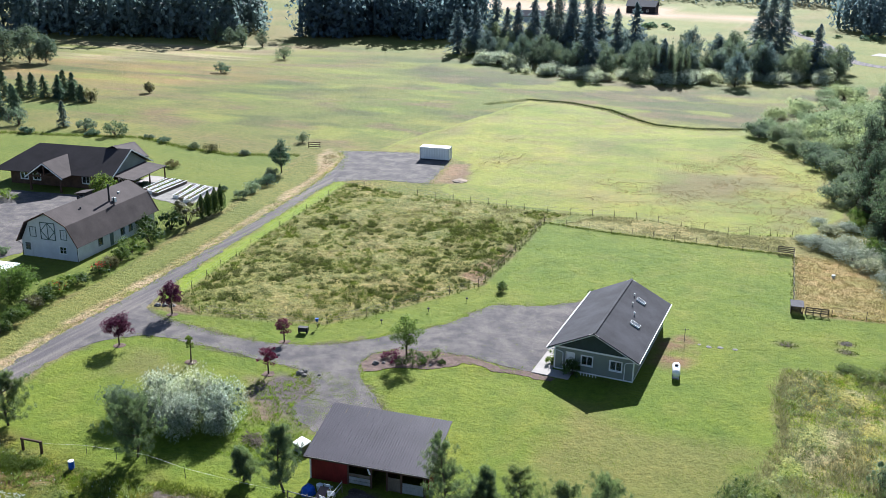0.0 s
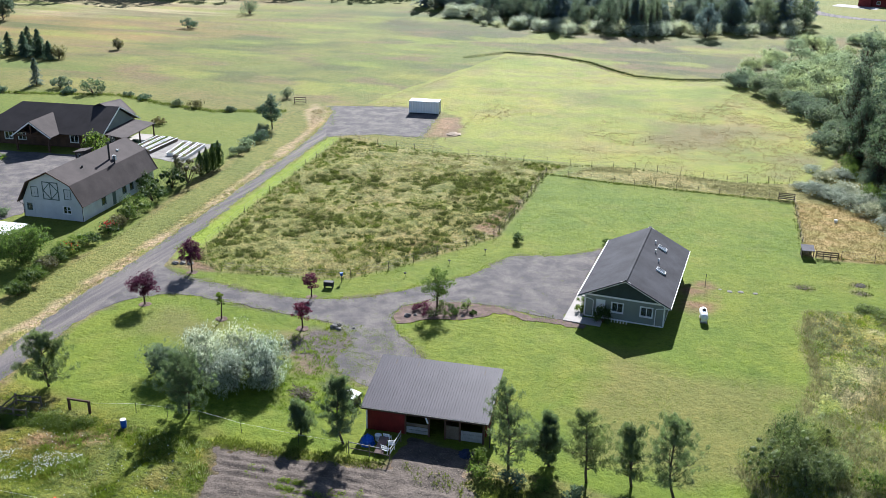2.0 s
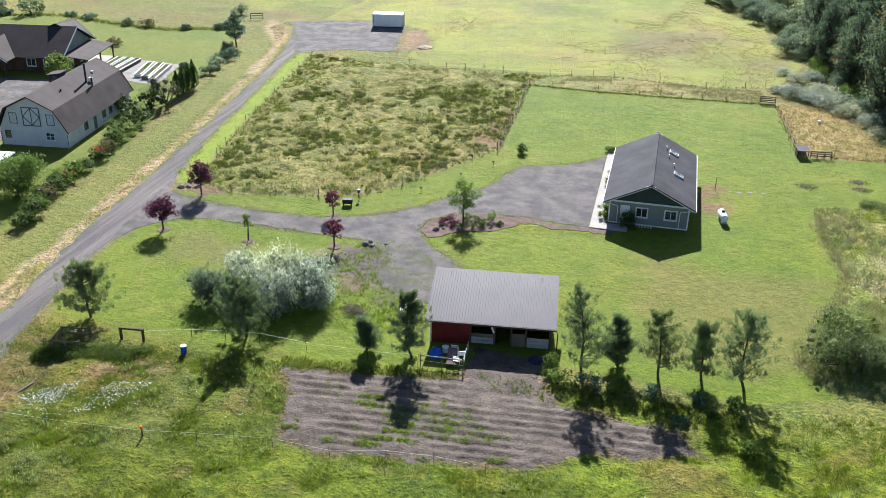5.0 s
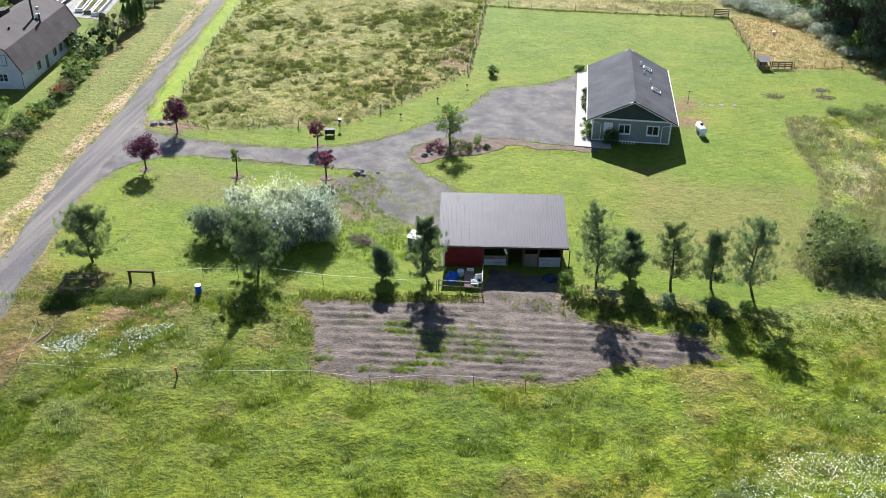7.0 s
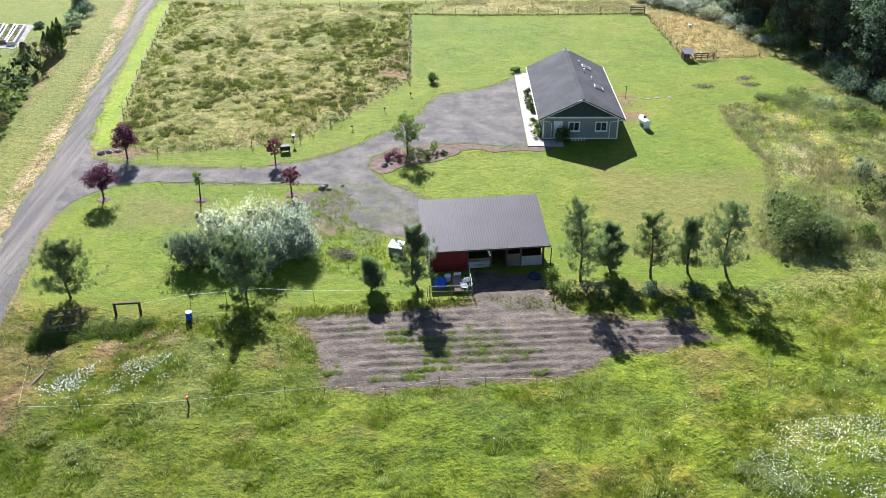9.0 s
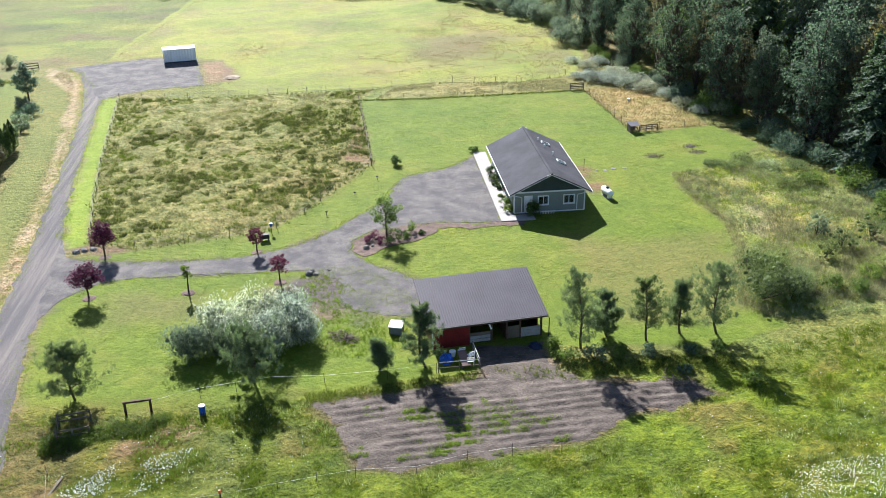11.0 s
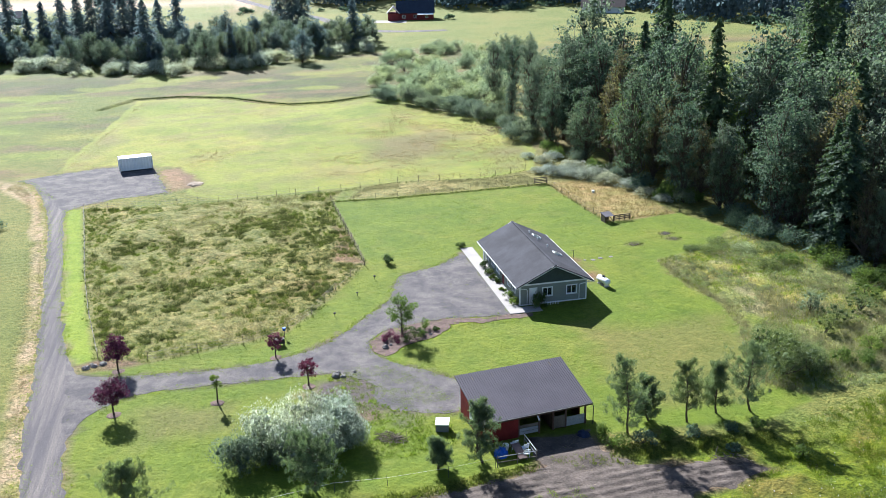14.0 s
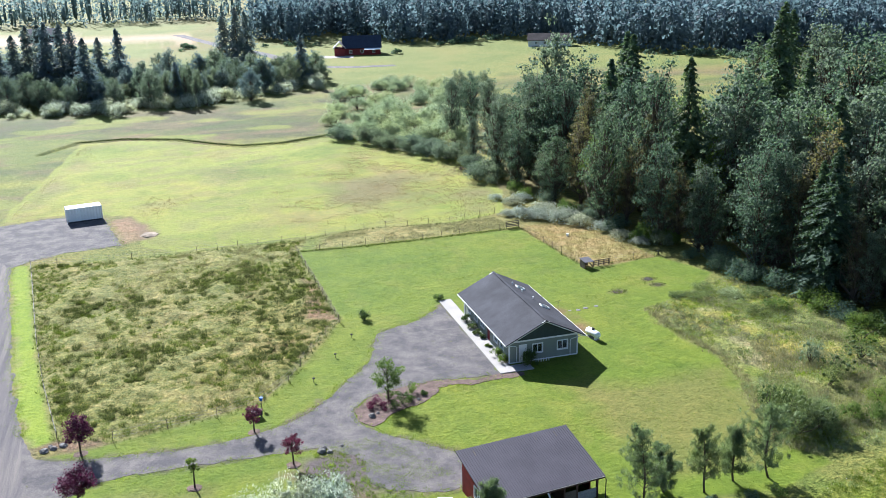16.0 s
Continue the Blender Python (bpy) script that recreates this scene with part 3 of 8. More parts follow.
# the tilled plot: ridges and furrows running along it
tx, ty = np.meshgrid(np.arange(-48, -11.5, 0.22), np.arange(43.5, 61.5, 0.19))
within = inside(PLOT, tx.ravel(), ty.ravel())
fade = np.clip(within / 1.2 + (vnoise(tx.ravel(), ty.ravel(), 2.0, 55) - 0.5) * 1.6, 0, 1) * np.clip((56.5 - ty.ravel()) / 2, 0, 1)
ridge = np.sin((ty.ravel() - 0.06 * tx.ravel()) * math.tau / 0.95 + vnoise(tx.ravel(), ty.ravel(), 4, 4) * 3) * 0.5 + 0.5
clods = vnoise(tx.ravel(), ty.ravel(), 0.55, 58, 2)
tz = -0.06 + np.clip(within + 0.2 + (vnoise(tx.ravel(), ty.ravel(), 1.5, 56) - 0.5) * 1.8, 0, 1) * 0.085 + fade * ridge * 0.13 * np.clip(vnoise(tx.ravel(), ty.ravel(), 3.5, 57) * 3 - 0.9, 0, 1) + np.clip(within, 0, 1) * (clods - 0.5) * 0.16
ti = np.arange(tx.size).reshape(tx.shape)
tq = np.stack([ti[:-1, :-1], ti[:-1, 1:], ti[1:, 1:], ti[1:, :-1]], -1).reshape(-1, 4)
tq = tq[(within[tq] > -0.6).all(1)]
used, back = np.unique(tq, return_inverse=True)
setting("tilled_plot", raw("tilled_plot", np.stack([tx.ravel(), ty.ravel(), tz], 1)[used], back.reshape(-1, 4), True), surface("tilled soil", (0.116, 0.093, 0.078), 0.95, var=0.45, big=0.6, small=5, bump=1.0, dist=0.1), "tilled grey-brown earth with shallow furrows", "garden plot")

# ---- building materials ----
siding = surface("sage siding", (0.200, 0.225, 0.195), 0.7, var=0.10, big=0.5, small=5, bump=0.25, dist=0.02, stretch=(0.1, 0.1, 7))
gable_green = surface("dark green shingle siding", (0.045, 0.062, 0.058), 0.8, var=0.2, big=0.8, small=8, bump=0.4, stretch=(1, 1, 3))
white_trim = surface("white painted trim", (0.72, 0.73, 0.72), 0.5, var=0.06, big=1.0, small=10, bump=0.05)
shingle = surface("charcoal asphalt shingle", (0.055, 0.055, 0.064), 0.88, var=0.28, big=0.35, small=6, bump=0.6, dist=0.02, stretch=(1.0, 1.0, 5.0), spec=0.1)
brown_shingle = surface("weathered brown shingle", (0.064, 0.051, 0.050), 0.9, var=0.28, big=0.35, small=5, bump=0.6, dist=0.02, stretch=(1, 1, 5))
dark_shingle = surface("dark brown shingle", (0.036, 0.030, 0.033), 0.9, var=0.22, big=0.35, small=5, bump=0.5, dist=0.02, stretch=(1, 1, 5))
tin = surface("grey-brown metal roofing", (0.098, 0.089, 0.104), 0.5, 0.0, var=0.12, big=0.4, small=4, bump=0.05, spec=0.12)
red_board = surface("barn red boards", (0.150, 0.016, 0.014), 0.75, var=0.3, big=0.8, small=6, bump=0.4, stretch=(5, 5, 0.4))
old_wood = surface("weathered timber", (0.185, 0.150, 0.115), 0.9, var=0.35, big=1.0, small=10, bump=0.5, each=0.25)
brown_wood = surface("brown stained timber", (0.090, 0.052, 0.036), 0.8, var=0.3, big=1.0, small=8, bump=0.4)
white_board = surface("white painted boards", (0.60, 0.60, 0.60), 0.6, var=0.14, big=0.9, small=7, bump=0.25, stretch=(4, 4, 0.5))
pale_wall = surface("pale grey-white boards", (0.52, 0.54, 0.57), 0.65, var=0.10, big=0.7, small=5, bump=0.25, stretch=(5, 5, 0.3))
# darker copy of the white boards: the barn front's shade is in the colour
grey_board = surface("white boards greyed for shade", (0.30, 0.30, 0.30), 0.75, var=0.25, big=0.9, small=7, bump=0.3, stretch=(4, 4, 0.5))
concrete = surface("pale concrete", (0.315, 0.290, 0.270), 0.85, var=0.12, big=0.5, small=12, bump=0.2)
white_metal = surface("white painted steel", (0.78, 0.79, 0.78), 0.4, 0.0, var=0.06, big=0.5, small=4, bump=0.05)
dark_metal = surface("dark metal", (0.035, 0.035, 0.04), 0.7, 0.0, var=0.2, big=1, small=8, bump=0.05)
glass = glassy("window glass")
# near-black floor colour that stands in for the dimness of the rooms
black_in = surface("dim interior", (0.030, 0.030, 0.032), 0.9, var=0.1, bump=0)
blue_plastic = surface("blue plastic", (0.015, 0.085, 0.42), 0.45, var=0.2, big=2, small=9, bump=0.2)
stone = surface("field stone", (0.23, 0.215, 0.20), 0.9, var=0.35, big=1.5, small=8, bump=0.7, dist=0.05)
soil = surface("garden soil", (0.11, 0.085, 0.06), 0.95, var=0.4, big=2, small=12, bump=0.8)


def wall_with_openings(axis, at, lo, hi, z0, z1, thick, holes):
    """A wall of that thickness along x (axis 'x') or y, with its openings (a, b, bottom, top) cut through."""
    us = sorted({lo, hi, *[h[0] for h in holes], *[h[1] for h in holes]})
    ws = sorted({z0, z1, *[h[2] for h in holes], *[h[3] for h in holes]})
    nu, nw = len(us), len(ws)
    solid = lambda i, j: 0 <= i < nu - 1 and 0 <= j < nw - 1 and not any(h[0] <= us[i] and us[i + 1] <= h[1] and h[2] <= ws[j] and ws[j + 1] <= h[3] for h in holes)
    vid = lambda i, j, d: (i * nw + j) * 2 + d
    pts = [(u, at + d * thick, w) if axis == "x" else (at + d * thick, u, w) for u in us for w in ws for d in (0, 1)]
    faces = []
    for i in range(nu - 1):
        for j in range(nw - 1):
            if not solid(i, j):
                continue
            for d in (0, 1):
                faces.append((vid(i, j, d), vid(i + 1, j, d), vid(i + 1, j + 1, d), vid(i, j + 1, d)))
            for di, dj, p, q in ((-1, 0, (i, j), (i, j + 1)), (1, 0, (i + 1, j), (i + 1, j + 1)), (0, -1, (i, j), (i + 1, j)), (0, 1, (i, j + 1), (i + 1, j + 1))):
                if not solid(i + di, j + dj):
                    faces.append((vid(*p, 0), vid(*q, 0), vid(*q, 1), vid(*p, 1)))
    used = sorted({k for f in faces for k in f})
    at_new = {k: n for n, k in enumerate(used)}
    return Geo().add([pts[k] for k in used], [tuple(at_new[k] for k in f) for f in faces])


def add_window(parent, axis, face, out, a, b, z0, z1, mullions=1, frame_mat=None, trim=0.10, grid=False):
    """A window with frame, sill and panes in an opening a to b. face: the wall's outer face; out: -1 or 1, the way outside."""
    frame_mat = frame_mat or white_trim

    def bx(g, u0, u1, d0, d1, w0, w1):
        d0, d1 = sorted((face + out * d0, face + out * d1))
        return g.box(u0, u1, d0, d1, w0, w1) if axis == "x" else g.box(d0, d1, u0, u1, w0, w1)

    win = part("window", bx(bx(bx(bx(Geo(), a - trim, a, -0.05, 0.035, z0 - trim, z1 + trim), b, b + trim, -0.05, 0.035, z0 - trim, z1 + trim), a, b, -0.05, 0.035, z1, z1 + trim), a, b, -0.05, 0.05, z0 - trim, z0), frame_mat, parent)
    n = mullions + 1
    for k in range(n):
        u0, u1 = a + (b - a) * k / n, a + (b - a) * (k + 1) / n
        part("pane", bx(Geo(), u0 + 0.03, u1 - 0.03, -0.10, -0.085, z0 + 0.03, z1 - 0.03), glass, win)
    g = Geo()
    for k in range(n + 1):
        u = a + (b - a) * k / n
        bx(g, u - 0.032, u + 0.032, -0.11, -0.02, z0, z1)
    bx(g, a, b, -0.11, -0.025, z0, z0 + 0.05)
    bx(g, a, b, -0.11, -0.025, z1 - 0.05, z1)
    if grid:
        bx(g, a, b, -0.105, -0.06, (z0 + z1) / 2 - 0.02, (z0 + z1) / 2 + 0.02)
    part("sash", g, frame_mat, win)
    return win


# ---- the house ----
def main_house():
    h = thing("house", "single-storey sage green house with charcoal gable roof", "house", -18.95, 98.6)
    hw, hl, eave, top = 4.2, 8.1, 2.62, 5.06
    fronts = [(-1.30, -0.15, 0.95, 2.0), (1.75, 2.95, 0.95, 2.0), (-2.95, -2.1, 0.1, 2.1)]
    part("wall", wall_with_openings("x", -hl, -hw, hw, 0.1, eave, 0.16, fronts), siding, h, "sage green front wall")
    part("wall", wall_with_openings("x", hl - 0.16, -hw, hw, 0.1, eave, 0.16, []), siding, h)
    west = [(-6.3, -5.1, 0.95, 2.0), (-4.2, -3.0, 0.95, 2.0), (-1.55, -0.65, 0.1, 2.1), (0.5, 1.9, 0.95, 2.0), (3.0, 4.2, 0.95, 2.0), (5.6, 6.6, 0.95, 2.0)]
    part("wall", wall_with_openings("y", -hw, -hl + 0.16, hl - 0.16, 0.1, eave, 0.16, west), siding, h)
    part("wall", wall_with_openings("y", hw - 0.16, -hl + 0.16, hl - 0.16, 0.1, eave, 0.16, [(-3, -1.8, 0.95, 2.0), (2, 3.2, 0.95, 2.0)]), siding, h)
    part("foundation", Geo().box(-hw - 0.03, hw + 0.03, -hl - 0.03, hl + 0.03, -0.2, 0.12), white_trim, h, "pale foundation band")
    part("floor", Geo().box(-hw + 0.16, hw - 0.16, -hl + 0.16, hl - 0.16, 0.12, 0.14), black_in, h)
    for s in (-1, 1):
        y = s * hl
        tri = [(-hw, y), (hw, y)]
        rise = (top - 0.18 - eave)
        g = Geo().add([(-hw, y - 0.08, eave), (hw, y - 0.08, eave), (0, y - 0.08, eave + rise), (-hw, y + 0.08, eave), (hw, y + 0.08, eave), (0, y + 0.08, eave + rise)],
                      [(0, 1, 2), (5, 4, 3), (0, 3, 4, 1), (1, 4, 5, 2), (2, 5, 3, 0)])
        part("gable", g, gable_green, h, "dark green gable end")
        part("trim_board", Geo().box(-hw - 0.02, hw + 0.02, y + s * 0.085 - 0.03, y + s * 0.085 + 0.03, eave - 0.09, eave + 0.09), white_trim, h)
        for e in (-1, 1):
            part("bargeboard", Geo().beam((e * 4.87, s * 8.86, 2.53), (0, s * 8.86, top - 0.11), 0.05, 0.2), white_trim, h)
    for e in (-1, 1):
        q = [(e * 4.9, -8.9, 2.64), (e * 4.9, 8.9, 2.64), (0, 8.9, top), (0, -8.9, top)]
        part("roof", Geo().slab(q if e > 0 else q[::-1], 0.12), shingle, h, "charcoal shingle roof slope")
        part("gutter", Geo().box(min(e * 4.88, e * 4.96), max(e * 4.88, e * 4.96), -8.88, 8.88, 2.50, 2.63), white_trim, h, "white eaves gutter")
        part("downspout", Geo().tube([(e * 4.88, -8.7, 2.5), (e * 4.5, -8.3, 2.3), (e * 4.1, -8.19, 2.2), (e * 3.4, -8.17, 2.05), (e * 3.3, -8.17, 1.9), (e * 3.3, -8.17, 0.15)], [0.045] * 6, 6), white_trim, h)
        for s in (-1, 1):
            part("corner_board", Geo().box(e * hw - 0.07, e * hw + 0.07, s * hl - 0.07, s * hl + 0.07, 0.12, eave - 0.1), white_trim, h)
    part("ridge_cap", Geo().beam((0, -8.9, top + 0.03), (0, 8.9, top + 0.03), 0.28, 0.05), shingle, h)
    add_window(h, "x", -hl, -1, *fronts[0])
    add_window(h, "x", -hl, -1, *fronts[1])
    for w in west:
        if w[2] > 0.5:
            add_window(h, "y", -hw, -1, *w)
    for a, b, z0, z1 in [(-3, -1.8, 0.95, 2.0), (2, 3.2, 0.95, 2.0)]:
        add_window(h, "y", hw, 1, a, b, z0, z1)
    d = part("door", Geo().box(-2.95, -2.1, -hl + 0.05, -hl + 0.11, 0.12, 2.1), white_trim, h, "white side door")
    part("door_handle", Geo().tube([(-2.22, -hl + 0.05, 1.05), (-2.22, -hl - 0.02, 1.05)], [0.03, 0.03], 8), dark_metal, d)
    part("door_frame", Geo().box(-3.02, -2.95, -hl - 0.03, -hl, 0.12, 2.17).box(-2.1, -2.03, -hl - 0.03, -hl, 0.12, 2.17).box(-2.95, -2.1, -hl - 0.03, -hl, 2.1, 2.17), white_trim, h)
    d = part("door", Geo().box(-hw + 0.04, -hw + 0.10, -1.55, -0.65, 0.12, 2.1), surface("oxblood door paint", (0.16, 0.02, 0.025), 0.5, var=0.1, bump=0.05), h, "dark red front door")
    part("door_handle", Geo().tube([(-hw + 0.05, -0.75, 1.05), (-hw - 0.03, -0.75, 1.05)], [0.03, 0.03], 8), dark_metal, d)
    pitch = math.atan2(top - 2.64, 4.9)
    for x, y in ((2.05, 4.6), (2.75, -1.6)):
        z = top - x * math.tan(pitch)
        c, s = math.cos(pitch), math.sin(pitch)
        fr = Geo()
        for u0, u1, v0, v1 in ((-0.56, 0.56, -0.39, -0.34), (-0.56, 0.56, 0.34, 0.39), (-0.56, -0.52, -0.34, 0.34), (0.52, 0.56, -0.34, 0.34)):
            p = [(x + u * c, y + v, z - u * s) for u, v in ((u0, v0), (u1, v0), (u1, v1), (u0, v1))]
            fr.slab([(a + 0.16 * s, b, w + 0.16 * c) for a, b, w in p], 0.17)
        sk = part("skylight", fr, white_metal, h, "white-framed roof window")
        p = [(x + u * c + 0.13 * s, y + v, z - u * s + 0.13 * c) for u, v in ((-0.52, -0.34), (0.52, -0.34), (0.52, 0.34), (-0.52, 0.34))]
        part("pane", Geo().slab(p, 0.02), glass, sk)
    for x, y in ((1.2, 5.0), (1.55, 2.6), (2.2, 0.6)):
        z = top - x * math.tan(pitch)
        part("roof_vent", Geo().tube([(x, y, z - 0.05), (x, y, z + 0.30)], [0.06, 0.06], 8).tube([(x, y, z + 0.28), (x, y, z + 0.34)], [0.11, 0.08], 8), white_metal, h, "pale roof vent pipe")
    return h


main_house()
setting("walkway", Geo().prism([(-25.0, 88.3), (-21.0, 88.3), (-21.0, 89.9), (-23.25, 89.9), (-23.25, 112.4), (-25.0, 112.4)], -0.1, 0.10), concrete, "pale concrete path along the house", "path")


# ---- the barn ----
def open_barn():
    b = thing("barn", "red open-fronted pole barn with ribbed metal roof", "barn", -31.0, 64.6, 0, 6.5)
    # local frame: x along the front, y to the back
    fx, bx = (-5.05, 5.05), (-5.05, 5.05)
    yf, yb, zf, zb = -2.85, 3.1, 2.27, 3.86
    q = [(-5.5, yf - 0.35, zf), (5.5, yf - 0.35, zf), (5.5, yb + 0.4, zb), (-5.5, yb + 0.4, zb)]
    part("roof", Geo().slab(q, 0.06), tin, b, "grey-brown ribbed metal roof")
    rib = Geo().beam((0, yf - 0.35, zf + 0.012), (0, yb + 0.4, zb + 0.012), 0.075, 0.07).mesh("roof_rib")
    for k in range(49):
        part("roof_rib", rib, tin, b).matrix_basis = Matrix.Translation((-5.46 + k * 10.92 / 48, 0, 0))
    part("fascia", Geo().box(-5.5, 5.5, yf - 0.38, yf - 0.34, zf - 0.2, zf - 0.02), brown_wood, b)
    part("eaves_edge", Geo().box(-5.52, 5.52, yf - 0.42, yf - 0.38, zf - 0.05, zf + 0.005), concrete, b, "thin pale drip edge")
    part("wall", wall_with_openings("x", yb - 0.1, -5.05, 5.05, 0, 3.62, 0.1, []), red_board, b, "red board back wall")
    part("wall", wall_with_openings("y", -5.05, yf + 0.1, yb - 0.1, 0, 2.2, 0.1, [(-0.4, 0.6, 0.9, 1.9)]), red_board, b, "red board side wall")
    part("wall", wall_with_openings("y", 4.95, yf + 1.2, yb - 0.1, 0, 2.45, 0.1, []), red_board, b)
    part("wall", wall_with_openings("x", yf, -5.05, -1.75, 0, 2.15, 0.1, []), red_board, b, "red board front bay")
    part("trim_board", Geo().box(-5.12, -5.0, yf - 0.06, yf + 0.06, 0, 2.15), white_trim, b)
    add_window(b, "y", -5.05, -1, -0.4, 0.6, 0.9, 1.9)
    for e in (-5.05, 4.95):                               # boards up to the sloping roof
        g = Geo().add([(e, yf + (0.1 if e < 0 else 1.2), 2.2 if e < 0 else 2.45), (e, yb - 0.1, 2.2 if e < 0 else 2.45), (e, yb - 0.1, 3.6), (e + 0.1, yf + (0.1 if e < 0 else 1.2), 2.2 if e < 0 else 2.45), (e + 0.1, yb - 0.1, 2.2 if e < 0 else 2.45), (e + 0.1, yb - 0.1, 3.6)],
                      [(0, 1, 2), (5, 4, 3), (0, 3, 4, 1), (1, 4, 5, 2), (2, 5, 3, 0)])
        part("gable", g, red_board, b)
    for x in (-1.7, 0.35, 1.75, 3.0, 5.0):
        part("post", Geo().box(x - 0.08, x + 0.08, yf + 0.02, yf + 0.18, 0, 2.17), brown_wood, b)
    for x in (-1.7, 1.75, 5.0):
        part("post", Geo().box(x - 0.08, x + 0.08, -0.1, 0.06, 0, 2.85), brown_wood, b)
    part("beam", Geo().box(-1.75, 5.05, yf + 0.18, yf + 0.30, 1.98, 2.17), brown_wood, b)
    for x in (-4, -2, 0, 2, 4):
        part("rafter", Geo().beam((x, yf, zf - 0.14), (x, yb, zb - 0.16), 0.06, 0.16), old_wood, b)
    for k, (z, c) in enumerate(((0.15, grey_board), (0.48, grey_board), (0.82, old_wood))):
        part("stall_board", Geo().box(-1.6, 0.25, yf + 0.06, yf + 0.10, z, z + 0.29), c, b)
    for z in (0.1, 0.42, 0.75):
        part("stall_board", Geo().box(3.1, 4.95, yf + 0.06, yf + 0.10, z, z + 0.3), grey_board, b)
    part("stall_door", Geo().box(1.85, 2.95, yf + 0.05, yf + 0.10, 0.1, 1.35), old_wood, b)
    part("partition", Geo().box(1.70, 1.78, yf + 0.2, yb - 0.1, 0, 2.0), brown_wood, b)
    part("brace", Geo().beam((0.3, yf - 0.05, 1.35), (0.05, yf - 0.05, 2.0), 0.05, 0.14), white_trim, b, "pale loose plank")
    part("downspout", Geo().tube([(5.4, yf - 0.35, 2.15), (5.62, yf - 0.32, 1.9), (5.62, yf - 0.3, 0.0)], [0.05] * 3, 6), dark_metal, b)
    return b


open_barn()


# ---- storage container, gas tank, small shed ----
def container():
    c = thing("storage_container", "white steel storage container on the gravel", "container", -72.95, 173.0, 0.03, 10)
    L, W, H = 2.95, 1.22, 2.55
    n = 22
    for s in (-1, 1):                                   # folded long sides
        pts, faces = [], []
        xs = [(-L + 0.1 + (2 * L - 0.2) * (k + e) / n, 0.035 if k % 2 else 0.0) for k in range(n) for e in (0.12, 0.88)]
        for x, d in xs:
            pts += [(x, s * (W - 0.06 + d), 0.15), (x, s * (W - 0.06 + d), H - 0.1)]
        faces = [(2 * i, 2 * i + 2, 2 * i + 3, 2 * i + 1) for i in range(len(xs) - 1)]
        part("side_panel", Geo().add(pts, faces), white_metal, c, "folded white steel side")
    part("roof", Geo().box(-L + 0.02, L - 0.02, -W + 0.02, W - 0.02, H - 0.06, H - 0.01), white_metal, c)
    part("floor", Geo().box(-L + 0.05, L - 0.05, -W + 0.05, W - 0.05, 0.1, 0.16), old_wood, c)
    part("end_wall", Geo().box(-L, -L + 0.06, -W + 0.05, W - 0.05, 0.15, H - 0.06), white_metal, c)
    for s in (-1, 1):
        d = part("door", Geo().box(L - 0.05, L, min(0.01 * s, s * (W - 0.08)), max(0.01 * s, s * (W - 0.08)), 0.15, H - 0.08), white_metal, c)
        part("lock_bar", Geo().tube([(L + 0.04, s * 0.4, 0.15), (L + 0.04, s * 0.4, H - 0.1)], [0.02, 0.02], 6), dark_metal, d)
        for e in (-1, 1):
            part("corner_post", Geo().box(e * L - 0.07, e * L + 0.07, s * W - 0.07, s * W + 0.07, 0, H), white_metal, c)
        part("rail", Geo().box(-L, L, s * W - 0.05, s * W + 0.05, H - 0.12, H), white_metal, c)
        part("rail", Geo().box(-L, L, s * W - 0.05, s * W + 0.05, 0.02, 0.16), dark_metal, c)


container()


def gas_tank():
    t = thing("propane_tank", "white horizontal propane tank on the lawn", "gas tank", -10.95, 94.2, 0, 100)
    r, L, z = 0.42, 0.95, 0.68
    pts = [(-L - 0.30, 0, z), (-L - 0.24, 0, z), (-L - 0.12, 0, z), (-L, 0, z), (L, 0, z), (L + 0.12, 0, z), (L + 0.24, 0, z), (L + 0.30, 0, z)]
    part("vessel", Geo().tube(pts, [0.08, 0.24, 0.36, r, r, 0.36, 0.24, 0.08], 18).mesh("vessel", True), white_metal, t)
    part("valve_hood", Geo().tube([(0, 0, z + r - 0.03), (0, 0, z + r + 0.15), (0, 0, z + r + 0.2)], [0.19, 0.19, 0.12], 12), dark_metal, t, "dark valve cover")
    for x in (-0.7, 0.7):
        part("leg", Geo().box(x - 0.06, x + 0.06, -0.3, 0.3, -0.05, 0.36), white_metal, t)
    part("footing", Geo().box(-0.95, 0.95, -0.35, 0.35, -0.1, 0.05), concrete, t)


gas_tank()


def field_shed():
    s = thing("animal_shelter", "small weathered grey shelter at the pen corner", "shed", -0.5, 118.3, 0, 8)
    s.matrix_basis = spot(-0.5, 118.3, 8, 0.68)
    part("roof", Geo().slab([(-1.15, -1.2, 1.55), (1.15, -1.2, 1.55), (1.15, 1.2, 1.95), (-1.15, 1.2, 1.95)], 0.06), surface("grey board roof", (0.105, 0.100, 0.115), 0.85, var=0.3), s, "grey sloping roof")
    for k in range(7):
        x = -1.0 + k * 2.0 / 7
        part("board", Geo().box(x + 0.01, x + 0.275, 0.97, 1.0, 0, 1.8), old_wood, s)
    for k in range(7):
        y = -1.0 + k * 2.0 / 7
        part("board", Geo().box(-1.0, -0.97, y + 0.01, y + 0.275, 0, 1.5 + 0.035 * k), old_wood, s)
    for x in (-1.0, 1.0):
        part("post", Geo().box(x - 0.06, x + 0.06, -1.06, -0.94, 0, 1.5), brown_wood, s)
    part("lean_board", Geo().beam((0.9, -1.0, 0.2), (0.2, -1.05, 1.3), 0.04, 0.2), old_wood, s)


field_shed()


